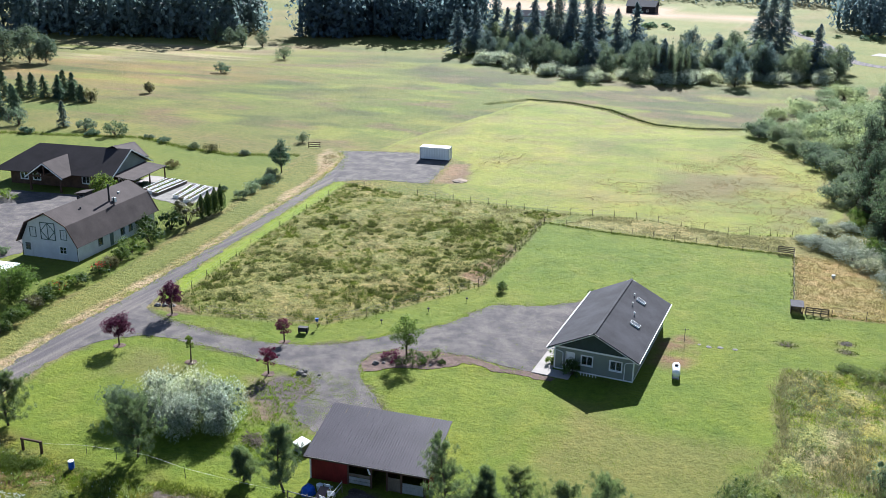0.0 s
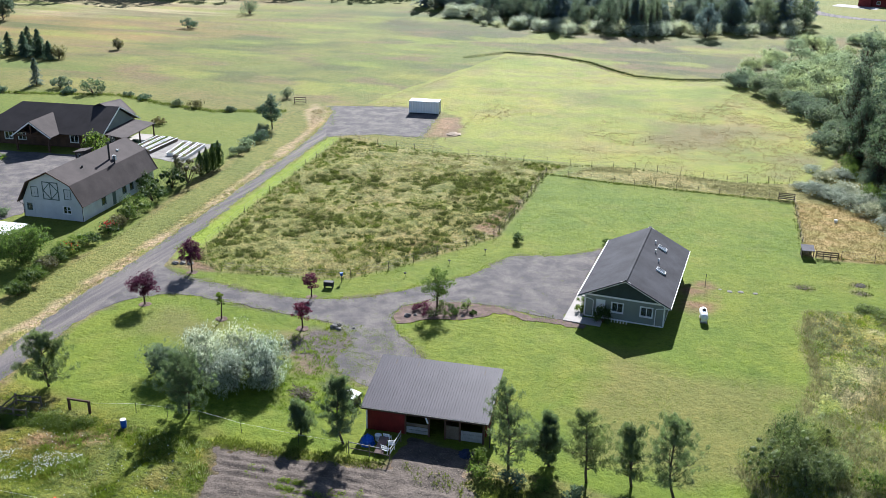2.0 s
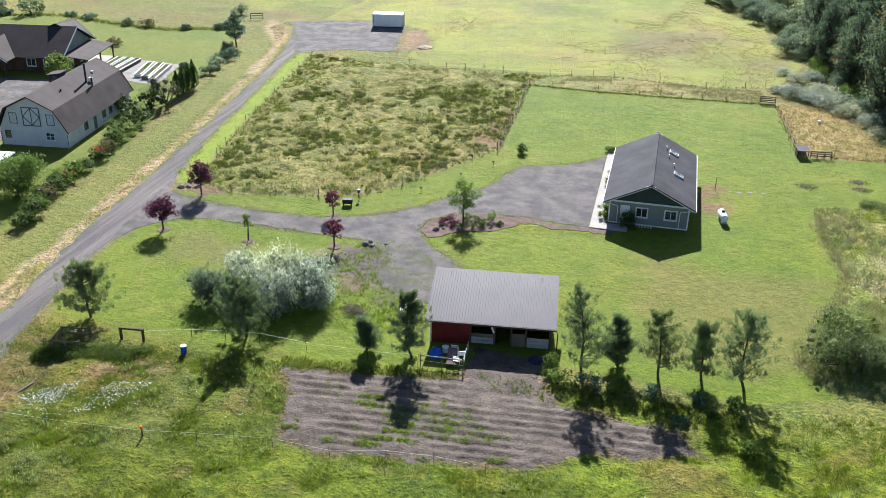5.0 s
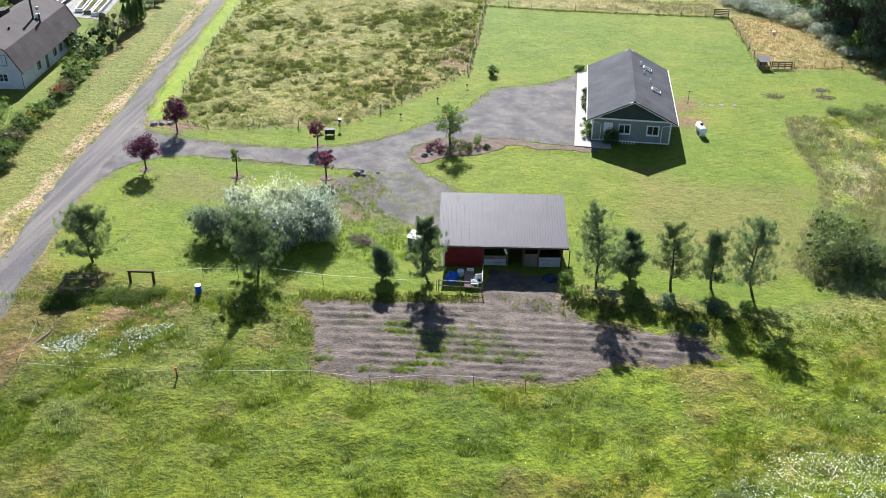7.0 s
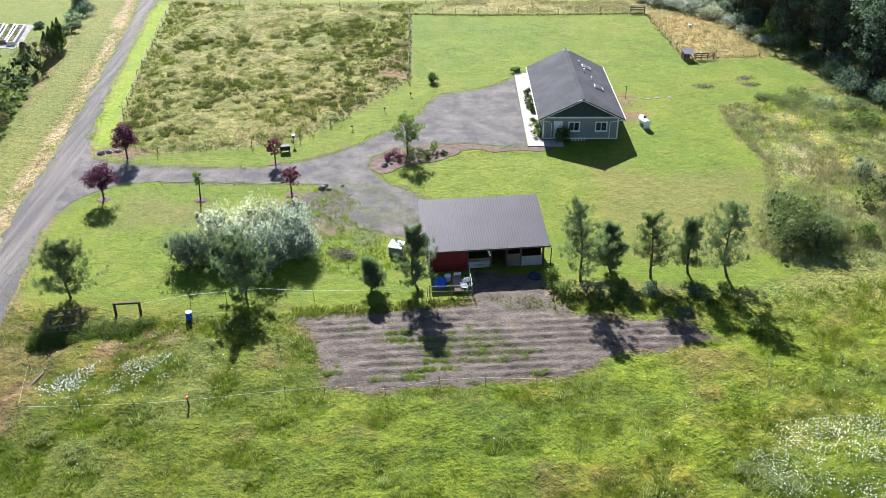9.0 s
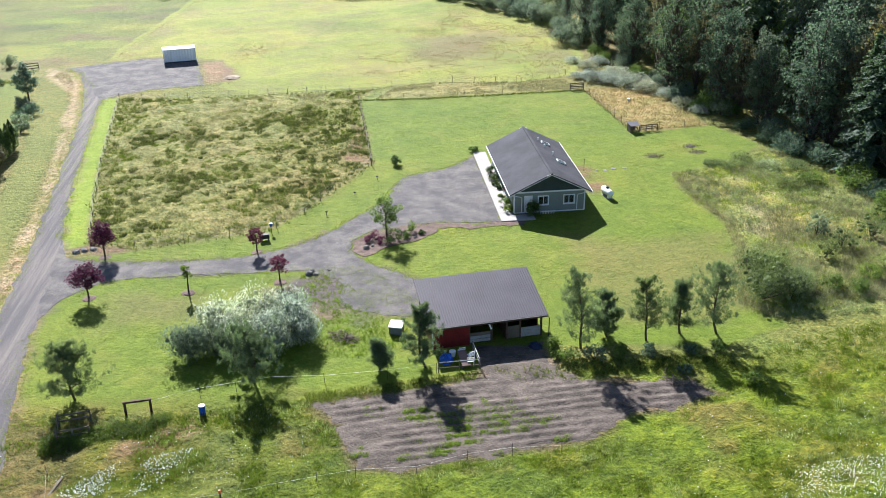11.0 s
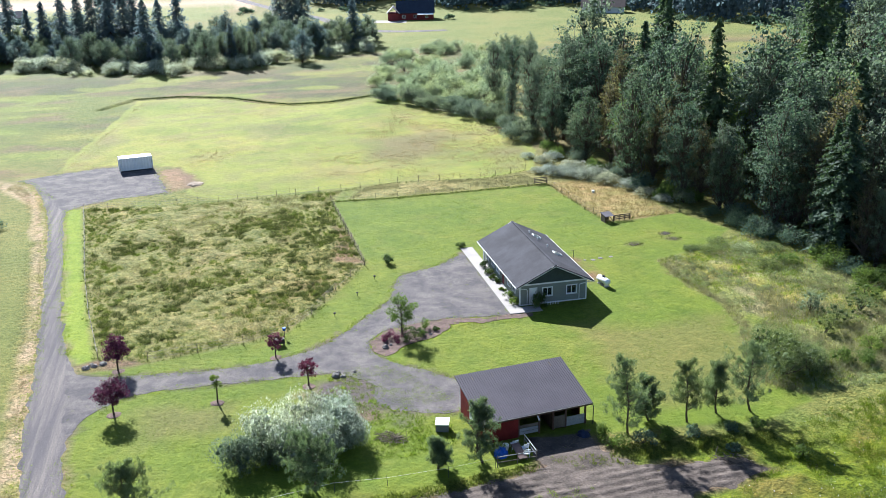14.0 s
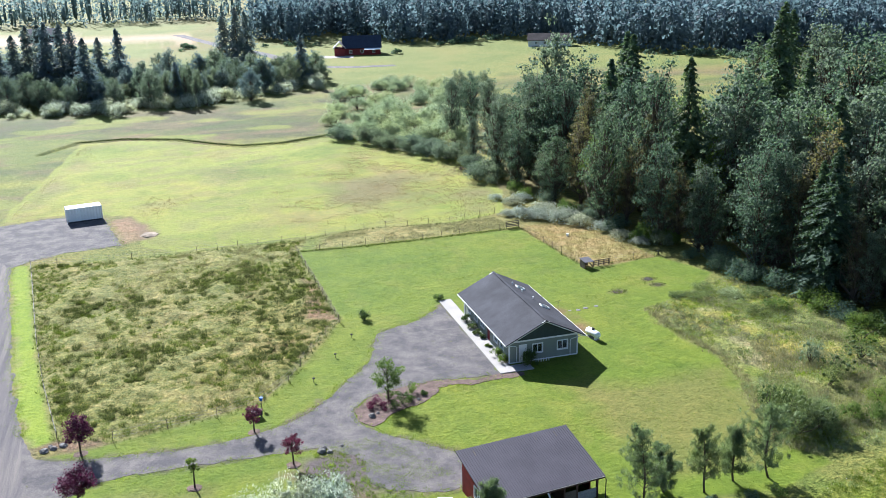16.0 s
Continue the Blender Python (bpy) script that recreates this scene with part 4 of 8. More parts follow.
# ---- the neighbours' white gambrel barn-house ----
def gambrel_house():
    h = thing("gambrel_house", "white gambrel-roofed barn house with brown shingles", "house", -97.6, 103.2, 0, 6)
    hw, hl = 4.5, 9.2
    prof = [(-5.0, 2.2), (-3.3, 5.1), (0.0, 6.7), (3.3, 5.1), (5.0, 2.2)]
    ins = [(-hw, 2.35), (-3.15, 4.95), (0.0, 6.5), (3.15, 4.95), (hw, 2.35)]
    part("wall", wall_with_openings("x", -hl, -hw, hw, 0, 2.35, 0.15, [(1.6, 2.7, 0.9, 1.9), (-2.8, -1.9, 0, 2.0), (-3.9, -3.2, 1.0, 1.9)]), pale_wall, h, "white front wall")
    part("wall", wall_with_openings("x", hl - 0.15, -hw, hw, 0, 2.35, 0.15, []), pale_wall, h)
    sides = [(-4.6, -3.7, 0.9, 1.9), (-2.0, -1.1, 0.05, 2.0), (0.6, 1.5, 0.9, 1.9), (2.6, 3.4, 0.9, 1.9)]
    part("wall", wall_with_openings("y", hw - 0.15, -hl + 0.15, hl - 0.15, 0, 2.3, 0.15, sides), pale_wall, h)
    part("wall", wall_with_openings("y", -hw, -hl + 0.15, hl - 0.15, 0, 2.3, 0.15, []), pale_wall, h)
    for s in (-1, 1):
        y = s * (hl - 0.07)
        front = [(x, y - 0.07, z) for x, z in ins] + [(x, y + 0.07, z) for x, z in ins]
        part("gable", Geo().add(front, [(0, 1, 2, 3, 4), (9, 8, 7, 6, 5), (0, 4, 9, 5)] + [(i, i + 5, i + 6, i + 1) for i in range(4)]), pale_wall, h, "white gambrel gable")
        for (x0, z0), (x1, z1) in zip(prof, prof[1:]):
            part("bargeboard", Geo().beam((x0, s * 9.72, z0 - 0.06), (x1, s * 9.72, z1 - 0.06), 0.05, 0.16), brown_wood, h)
    for (x0, z0), (x1, z1) in zip(prof, prof[1:]):
        part("roof", Geo().slab([(x0, -9.7, z0), (x0, 9.7, z0), (x1, 9.7, z1), (x1, -9.7, z1)][::-1], 0.12), brown_shingle, h, "weathered brown shingle slope")
    teal = surface("grey-green trim", (0.08, 0.11, 0.11), 0.6, var=0.1)
    for a, b, z0, z1 in ((-2.95, -2.05, 3.0, 4.3), (2.05, 2.95, 3.0, 4.3)):
        add_window(h, "x", -hl - 0.02, -1, a, b, z0, z1, 1, teal, 0.07)
    d = part("loft_door", Geo().box(-1.15, 1.15, -hl - 0.04, -hl - 0.01, 2.75, 5.15), pale_wall, h, "white loft door with crossed braces")
    g = Geo().box(-1.2, 1.2, -hl - 0.08, -hl - 0.04, 2.7, 2.82).box(-1.2, 1.2, -hl - 0.08, -hl - 0.04, 5.08, 5.2).box(-0.05, 0.05, -hl - 0.08, -hl - 0.04, 2.8, 5.1)
    for s in (-1, 1):
        g.box(s * 1.15 - 0.06, s * 1.15 + 0.06, -hl - 0.08, -hl - 0.04, 2.7, 5.2)
        g.beam((0, -hl - 0.06, 2.8), (s * 1.1, -hl - 0.06, 3.95), 0.04, 0.1).beam((s * 1.1, -hl - 0.06, 3.95), (0, -hl - 0.06, 5.1), 0.04, 0.1)
    part("brace", g, teal, d)
    add_window(h, "x", -hl, -1, 1.6, 2.7, 0.9, 1.9, 1, white_trim, 0.07, True)
    add_window(h, "x", -hl, -1, -3.9, -3.2, 1.0, 1.9, 0, teal, 0.06)
    part("door", Geo().box(-2.8, -1.9, -hl + 0.03, -hl + 0.09, 0, 2.0), pale_wall, h)
    for a, b, z0, z1 in sides:
        if z0 > 0.5:
            add_window(h, "y", hw, 1, a, b, z0, z1, 0, teal, 0.07)
        else:
            part("door", Geo().box(hw - 0.1, hw - 0.04, a, b, 0.05, 2.0), teal, h)
    part("corner_board", Geo().box(hw - 0.07, hw + 0.05, -hl - 0.05, -hl + 0.08, 0, 2.3), white_trim, h)
    part("downspout", Geo().tube([(4.7, -9.5, 2.1), (4.55, -9.3, 1.9), (4.55, -9.3, 0.05)], [0.045] * 3, 6), dark_metal, h)
    part("downspout", Geo().tube([(-4.9, -9.5, 2.1), (-4.45, -9.3, 1.7), (-4.45, -9.3, 0.05)], [0.045] * 3, 6), dark_metal, h)
    cu = part("dormer", Geo().box(-2.2, -0.7, 0.2, 1.9, 5.2, 6.75), brown_shingle, h, "small shed dormer")
    part("roof", Geo().slab([(-2.5, 0.0, 6.7), (-0.4, 0.0, 7.05), (-0.4, 2.1, 7.05), (-2.5, 2.1, 6.7)], 0.1), brown_shingle, cu)
    part("pane", Geo().box(-2.0, -0.9, 0.17, 0.2, 5.9, 6.5), glass, cu)
    part("stove_pipe", Geo().tube([(2.3, 1.6, 5.3), (2.3, 1.6, 8.0)], [0.13, 0.13], 10).tube([(2.3, 1.6, 8.0), (2.3, 1.6, 8.15)], [0.2, 0.12], 10), dark_metal, h, "dark stove pipe")
    part("stove_pipe", Geo().tube([(3.2, 1.4, 4.9), (3.2, 1.4, 6.3)], [0.11, 0.11], 10), dark_metal, h)
    part("chimney", Geo().box(2.4, 2.85, 2.1, 2.55, 5.2, 6.0), white_metal, h, "short white flue box")
    part("roof_vent", Geo().tube([(1.6, -4.0, 5.8), (1.6, -4.0, 6.2)], [0.12, 0.12], 8), dark_metal, h)
    part("roof_vent", Geo().box(1.4, 1.7, 4.8, 5.1, 5.8, 6.15), white_metal, h)


gambrel_house()


# ---- the neighbours' long brown-roofed house ----
def long_house():
    h = thing("ranch_house", "large house with dark brown hipped and gabled roof", "house", -124.2, 129.2, 0, 10)
    part("wall", wall_with_openings("x", -5.6, -10, 10, 0, 2.8, 0.2, [(-8, -6.6, 0.9, 2.1), (-5.5, -4.1, 0.9, 2.1), (4.2, 5.6, 0.9, 2.1), (7.0, 8.4, 0.9, 2.1)]), brown_wood, h, "brown timber front wall")
    for a, b in ((-8, -6.6), (-5.5, -4.1), (4.2, 5.6), (7.0, 8.4)):
        add_window(h, "x", -5.6, -1, a, b, 0.9, 2.1)
    part("wall", wall_with_openings("x", 5.6, -10, 10, 0, 2.8, 0.2, []), brown_wood, h)
    part("wall", wall_with_openings("y", -10, -5.4, 5.6, 0, 2.8, 0.2, []), brown_wood, h)
    part("wall", wall_with_openings("y", 9.8, -5.4, 5.6, 0, 2.8, 0.2, [(-3.5, -1.5, 0.1, 2.2), (1, 3, 0.1, 2.2)]), brown_wood, h)
    for a, b in ((-3.5, -1.5), (1, 3)):
        add_window(h, "y", 10, 1, a, b, 0.1, 2.2)
    za, zr = 2.6, 6.2
    part("roof", Geo().slab([(-12.5, -7.0, za), (10.8, -7.0, za), (10.8, 0, zr), (-7.5, 0, zr)], 0.14), dark_shingle, h, "dark brown front roof slope")
    part("roof", Geo().slab([(10.8, 7.0, za), (-12.5, 7.0, za), (-7.5, 0, zr), (10.8, 0, zr)], 0.14), dark_shingle, h)
    part("roof", Geo().add([(-12.5, 7.0, za), (-12.5, -7.0, za), (-7.5, 0, zr), (-12.5, 7.0, za - 0.14), (-12.5, -7.0, za - 0.14), (-7.5, 0, zr - 0.14)], [(0, 1, 2), (5, 4, 3), (0, 3, 4, 1), (1, 4, 5, 2), (2, 5, 3, 0)]), dark_shingle, h)
    part("gable", Geo().add([(10.2, -5.8, za), (10.2, 5.8, za), (10.2, 0, zr - 0.3), (10.35, -5.8, za), (10.35, 5.8, za), (10.35, 0, zr - 0.3)], [(2, 1, 0), (3, 4, 5), (0, 1, 4, 3), (1, 2, 5, 4), (2, 0, 3, 5)]), surface("grey-green gable boards", (0.16, 0.19, 0.17), 0.7, var=0.12), h)
    for s in (-1, 1):
        part("bargeboard", Geo().beam((10.82, s * 7.0, za - 0.1), (10.82, 0, zr - 0.1), 0.06, 0.22), white_trim, h)
    # entrance gable to the front
    e = part("porch", Geo().slab([(-4.2, -9.6, 2.5), (-0.6, -9.6, 5.0), (-0.6, -2.0, 5.0), (-4.2, -4.6, 2.5)][::-1], 0.12).slab([(-0.6, -9.6, 5.0), (3.0, -9.6, 2.5), (3.0, -4.6, 2.5), (-0.6, -2.0, 5.0)][::-1], 0.12), brown_shingle, h, "brown gabled entrance roof")
    for s in (-1, 1):
        part("bargeboard", Geo().beam((-0.6 + s * 3.6, -9.62, 2.44), (-0.6, -9.62, 4.94), 0.06, 0.2), white_trim, e)
        part("post", Geo().box(-0.6 + s * 2.9 - 0.14, -0.6 + s * 2.9 + 0.14, -9.3, -9.0, 0, 2.7), brown_wood, e)
    part("truss", Geo().beam((-3.6, -9.3, 2.65), (2.4, -9.3, 2.65), 0.2, 0.25).beam((-0.6, -9.3, 2.7), (-0.6, -9.3, 4.6), 0.2, 0.2).beam((-2.2, -9.3, 3.6), (-0.6, -9.3, 2.8), 0.15, 0.15).beam((1.0, -9.3, 3.6), (-0.6, -9.3, 2.8), 0.15, 0.15), brown_wood, e, "brown timber porch truss")
    # side veranda
    v = part("veranda", Geo().slab([(9.6, -6.2, 2.95), (14.6, -6.2, 2.35), (14.6, 5.0, 2.35), (9.6, 5.0, 2.95)], 0.1), brown_shingle, h, "brown lean-to veranda roof")
    for y in (-5.9, -0.6, 4.7):
        part("post", Geo().box(14.2, 14.4, y - 0.1, y + 0.1, 0, 2.35), brown_wood, v)
    part("dormer", Geo().slab([(4.4, -0.2, 5.5), (7.2, -0.2, 6.6), (7.2, 7.2, 5.9), (4.4, 7.2, 3.2)], 0.1).slab([(7.2, -0.2, 6.6), (10.0, -0.2, 5.5), (10.0, 7.2, 3.2), (7.2, 7.2, 5.9)], 0.1), brown_shingle, h)
    part("floor", Geo().box(-9.8, 9.8, -5.4, 5.6, 0, 0.1), black_in, h)


long_house()
setting("patio", Geo().prism([(-113, 127), (-109.6, 127.5), (-111.2, 137), (-114.6, 136.6)], -0.1, 0.05), concrete, "pale paved terrace beside the brown-roofed house", "patio")
setting("yard", Geo().prism(ragged([(-104, 82), (-102.3, 94), (-103, 112), (-110, 122), (-130, 118), (-140, 100), (-120, 78)], 1.0, 0.4, 71), -0.1, 0.02), pad_gravel, "grey gravel yard between the neighbouring houses", "yard")


def raised_bed(x, y, rz, length, seed):
    b = thing("raised_bed", "long timber raised vegetable bed with dark soil", "planter", x, y, 0, rz, "raised garden beds")
    w, rng = 0.52, np.random.default_rng(seed + 40)
    side = white_board if seed % 2 else old_wood
    for s in (-1, 1):
        part("side_board", Geo().box(s * w - 0.06, s * w + 0.06, -length / 2, length / 2, 0, 0.55), side, b)
        part("end_board", Geo().box(-w + 0.06, w - 0.06, s * length / 2 - 0.05, s * length / 2 + 0.05, 0, 0.55), side, b)
        part("cap_rail", Geo().box(s * w - 0.11, s * w + 0.11, -length / 2 - 0.08, length / 2 + 0.08, 0.55, 0.59), white_board, b, "pale weathered cap board")
    part("soil", Geo().box(-w + 0.07, w - 0.07, -length / 2 + 0.06, length / 2 - 0.06, 0.05, 0.46), soil, b)
    pts = np.stack([rng.normal(size=260) * 0.16, rng.uniform(-length / 2, length / 2, 260) * 0.94, rng.uniform(0.46, 0.72, 260)], 1)
    pts = pts[vnoise(pts[:, 1], pts[:, 0] + seed * 9, 1.1, 34, 2) > 0.5]
    tagged(part("foliage", raw("foliage", *cards(pts, 0.2, rng, 0.5)), leaf_light, b), "green vegetable leaves", kind="stuff")


# ---- plants ----
wood_bark = surface("grey-brown bark", (0.105, 0.082, 0.062), 0.95, var=0.4, big=1.5, small=10, bump=0.8, dist=0.04)
# oak and grey-green leaves carry extra blue for the haze over the wood
leaf_oak = leafy("broad green leaves", (0.054, 0.092, 0.068), (0.168, 0.226, 0.162), 0.45, glow=(1.12, 1.25, 0.9))
leaf_light = leafy("light green leaves", (0.080, 0.130, 0.032), (0.175, 0.240, 0.065), 0.5, glow=(1.2, 1.3, 0.8))
leaf_grey = leafy("grey-green leaves", (0.088, 0.120, 0.084), (0.215, 0.260, 0.196), 0.5, glow=(1.1, 1.2, 0.9))
leaf_silver = leafy("silver willow leaves", (0.110, 0.150, 0.070), (0.720, 0.750, 0.670), 0.55, 0.3, 0.45, (1.1, 1.15, 0.92))
leaf_willow = leafy("pale willow leaves", (0.165, 0.210, 0.120), (0.430, 0.485, 0.350), 0.52, glow=(1.15, 1.25, 0.9))
leaf_fir = leafy("dark fir needles", (0.046, 0.080, 0.052), (0.110, 0.162, 0.100), 0.36)
leaf_pine = leafy("blue-green pine needles", (0.080, 0.118, 0.070), (0.205, 0.255, 0.158), 0.45)
leaf_plum = leafy("purple plum leaves", (0.055, 0.014, 0.032), (0.170, 0.050, 0.090), 0.35, glow=(1.4, 0.9, 1.2))
# distant foliage: the blue and pallor of haze are put into these two colours
leaf_hazed = leafy("distant foliage tinted by haze", (0.090, 0.130, 0.140), (0.185, 0.240, 0.240), 0.5, glow=(1.05, 1.15, 1.0))
leaf_hazed_pale = leafy("distant needles paled by haze", (0.125, 0.168, 0.185), (0.190, 0.245, 0.265), 0.55, glow=(1.0, 1.1, 1.0))
leaf_hedge = leafy("deep green hedge leaves", (0.036, 0.070, 0.022), (0.115, 0.165, 0.055), 0.35)
leaf_brown = leafy("dull brown-green leaves", (0.095, 0.092, 0.058), (0.185, 0.168, 0.105), 0.42)
grass_olive = leafy("rush blades", (0.055, 0.085, 0.018), (0.140, 0.165, 0.045), 0.45)
grass_green = leafy("meadow blades", (0.110, 0.170, 0.024), (0.210, 0.265, 0.045), 0.5)
grass_pale = leafy("dry grass blades", (0.200, 0.180, 0.095), (0.380, 0.335, 0.210), 0.35, glow=(1.1, 1.08, 0.95))
grass_scrub = leafy("bleached green blades", (0.160, 0.175, 0.080), (0.350, 0.335, 0.210), 0.35, glow=(1.1, 1.1, 0.95))
petals = leafy("white petals", (0.70, 0.71, 0.70), (0.88, 0.89, 0.88), 0.3, glow=(1.0, 1.0, 1.0))
red_bloom = leafy("red blossoms", (0.30, 0.01, 0.02), (0.55, 0.03, 0.05), 0.3)


def unit(a):
    return a / (np.linalg.norm(a, axis=-1, keepdims=True) + 1e-9)


def cards(points, size, rng, slim=0.55, lift=0.0, out=None, loose=1.2):
    """Small leaves, one at each place, turned every way, or facing roughly along out."""
    n = len(points)
    if out is None:
        a = rng.normal(size=(n, 3))
        a[:, 2] = a[:, 2] * (1 - lift) + lift * 1.5
        a = unit(a)
        b = unit(np.cross(a, rng.normal(size=(n, 3))))
    else:
        face = unit(unit(out) + rng.normal(size=(n, 3)) * loose * 0.65)
        a = unit(np.cross(face, rng.normal(size=(n, 3)) - np.array([0, 0, lift * 3])))
        b = np.cross(face, a)
        if lift:
            a, b = b, a
    s = (size * rng.uniform(0.6, 1.4, n))[:, None]
    a, b = a * s * 0.5, b * s * 0.5 * slim
    v = np.stack([points - a, points + b, points + a, points - b], 1).reshape(-1, 3)
    return v, np.arange(4 * n).reshape(-1, 4)


GOLD = (1 + 5 ** 0.5) / 2
ICO_V = unit(np.array([(-1, GOLD, 0), (1, GOLD, 0), (-1, -GOLD, 0), (1, -GOLD, 0), (0, -1, GOLD), (0, 1, GOLD), (0, -1, -GOLD), (0, 1, -GOLD), (GOLD, 0, -1), (GOLD, 0, 1), (-GOLD, 0, -1), (-GOLD, 0, 1)]))
ICO_F = np.array([(0, 11, 5), (0, 5, 1), (0, 1, 7), (0, 7, 10), (0, 10, 11), (1, 5, 9), (5, 11, 4), (11, 10, 2), (10, 7, 6), (7, 1, 8), (3, 9, 4), (3, 4, 2), (3, 2, 6), (3, 6, 8), (3, 8, 9), (4, 9, 5), (2, 4, 11), (6, 2, 10), (8, 6, 7), (9, 8, 1)])


def lumps(centres, radii, rng, peak=0.0):
    """An uneven dense mass of leaves inside each clump."""
    n = len(centres)
    k = rng.uniform(0.6, 1.2, (n, 12, 1))
    p = np.tile(ICO_V, (n, 1, 1))
    p = p * k * (1 - np.asarray(peak).reshape(-1, 1, 1) * np.array([1, 1, 0]) * (p[:, :, 2:] + 1) / 2)
    v = np.asarray(centres)[:, None, :] + p * np.asarray(radii).reshape(n, 1, 3)
    f = (np.arange(n) * 12)[:, None, None] + ICO_F[None]
    return v.reshape(-1, 3), f.reshape(-1, 3)


def foliage_mesh(name, leaves, inner=None):
    """Leaves of four corners and the three-cornered faces of the masses behind them, in one mesh."""
    v, f = leaves
    if inner is None:
        return raw(name, v, f)
    cv, cf = inner
    me = bpy.data.meshes.new(name)
    co = np.concatenate([v, cv]).astype(np.float32)
    loops = np.concatenate([f.ravel(), (cf + len(v)).ravel()]).astype(np.int32)
    total = np.concatenate([np.full(len(f), 4), np.full(len(cf), 3)]).astype(np.int32)
    me.vertices.add(len(co))
    me.vertices.foreach_set("co", co.ravel())
    me.loops.add(len(loops))
    me.loops.foreach_set("vertex_index", loops)
    me.polygons.add(len(total))
    me.polygons.foreach_set("loop_start", (np.cumsum(total) - total).astype(np.int32))
    me.polygons.foreach_set("loop_total", total)
    me.polygons.foreach_set("use_smooth", np.concatenate([np.zeros(len(f), bool), np.ones(len(cf), bool)]))
    me.update(calc_edges=True)
    return me


def limb(g, a, b, r0, r1, rng, bend=0.12):
    a, b = np.array(a, float), np.array(b, float)
    mid = (a + b) / 2 + rng.normal(size=3) * np.linalg.norm(b - a) * bend
    g.tube([tuple(a), tuple(mid), tuple(b)], [r0, (r0 + r1) / 2, r1], 5)


def broadleaf(h, r, clear, clumps, per, leaf, seed, fluff=0.2, squash=1.0, core=True):
    """Trunk with limbs, and a lumpy crown of leaf clumps."""
    rng = np.random.default_rng(seed)
    g = Geo()
    lean = rng.normal(size=2) * 0.03 * h
    top = (lean[0], lean[1], h * 0.82)
    tr = 0.018 * h + 0.03
    g.tube([(0, 0, -0.1), (lean[0] * 0.3, lean[1] * 0.3, h * 0.35), (lean[0] * 0.7, lean[1] * 0.7, h * 0.6), top], [tr, tr * 0.75, tr * 0.45, tr * 0.12], 7)
    zc, hz = h * (clear + 1) / 2, h * (1 - clear) / 2
    pts, outs, mid = [], [], []
    for _ in range(clumps):
        d = unit(rng.normal(size=3))
        k = rng.uniform(0.35, 1.0) ** 0.6 * rng.uniform(0.72, 1.16)
        taper = 1.0 - 0.35 * max(d[2], 0) * squash
        c = np.array([d[0] * r * k * taper, d[1] * r * k * taper, zc + d[2] * hz * k * 0.95])
        e = unit(rng.normal(size=(per, 3)))
        R = r * fluff * rng.uniform(1.0, 2.1)
        pts.append(c + e * rng.uniform(0.7, 1.2, (per, 1)) * np.array([1, 1, 0.75]) * R)
        outs.append(e + 0.5 * d + np.array([0, 0, 0.25]))
        mid.append([*c, R])
        if rng.random() < 0.35:
            z0 = min(max(c[2] - hz * 0.6, h * clear * 0.8), h * 0.7)
            limb(g, (lean[0] * z0 / h, lean[1] * z0 / h, z0), tuple(c), tr * 0.35, tr * 0.06, rng)
    p, mid = np.concatenate(pts), np.array(mid)
    p[:, 2] = np.maximum(p[:, 2], h * clear * 0.5 + 0.05)
    inner = lumps(mid[:, :3], mid[:, 3:] * np.array([0.30, 0.30, 0.26]), rng) if core else None
    return g, cards(p, leaf, rng, 0.6, 0, np.concatenate(outs)), inner


def fir(h, r, whorls, per, leaf, seed, taper=0.72):
    """A straight conifer with drooping boughs, narrow at the top and ragged in outline."""
    rng = np.random.default_rng(seed)
    g = Geo()
    g.tube([(0, 0, -0.1), (0, 0, h * 0.5), (0, 0, h * 0.99)], [0.014 * h + 0.04, 0.009 * h + 0.02, 0.01], 6)
    pts, outs, fans = [], [], []
    boughs = whorls * 6
    for w in range(boughs):
        f = ((w + rng.random()) / boughs) ** 0.9
        z = h * (0.05 + 0.94 * f)
        L = (r * (1 - f) ** taper + 0.15) * rng.uniform(0.35, 1.2)
        an = rng.uniform(0, math.tau)
        u = rng.uniform(0.15, 1.0, per) ** 0.8
        wide = (rng.random(per) - 0.5) * 0.75 * L * (1.15 - u)
        q = np.stack([np.cos(an) * L * u - np.sin(an) * wide, np.sin(an) * L * u + np.cos(an) * wide, z - 0.35 * L * u ** 1.5], 1)
        pts.append(q + rng.normal(size=q.shape) * 0.07 * (L * 0.4 + 0.4))
        outs.append(np.tile([math.cos(an) * 0.7, math.sin(an) * 0.7, 1.0], (per, 1)))
        at = lambda k, side: (math.cos(an) * L * k - math.sin(an) * L * side, math.sin(an) * L * k + math.cos(an) * L * side, z - 0.35 * L * k ** 1.5 - 0.06 * L)
        fans += [at(0.02, 0), at(0.5, 0.13), at(0.92, 0.02), at(0.5, -0.13)]
        if w % 5 == 0:
            g.tube([(0, 0, z), (math.cos(an) * L * 0.8, math.sin(an) * L * 0.8, z - 0.25 * L)], [0.03, 0.01], 4)
    v, f = cards(np.concatenate(pts), leaf, rng, 0.5, 0, np.concatenate(outs), 1.3)
    return g, (np.concatenate([v, np.array(fans)]), np.concatenate([f, len(v) + np.arange(len(fans)).reshape(-1, 4)]))


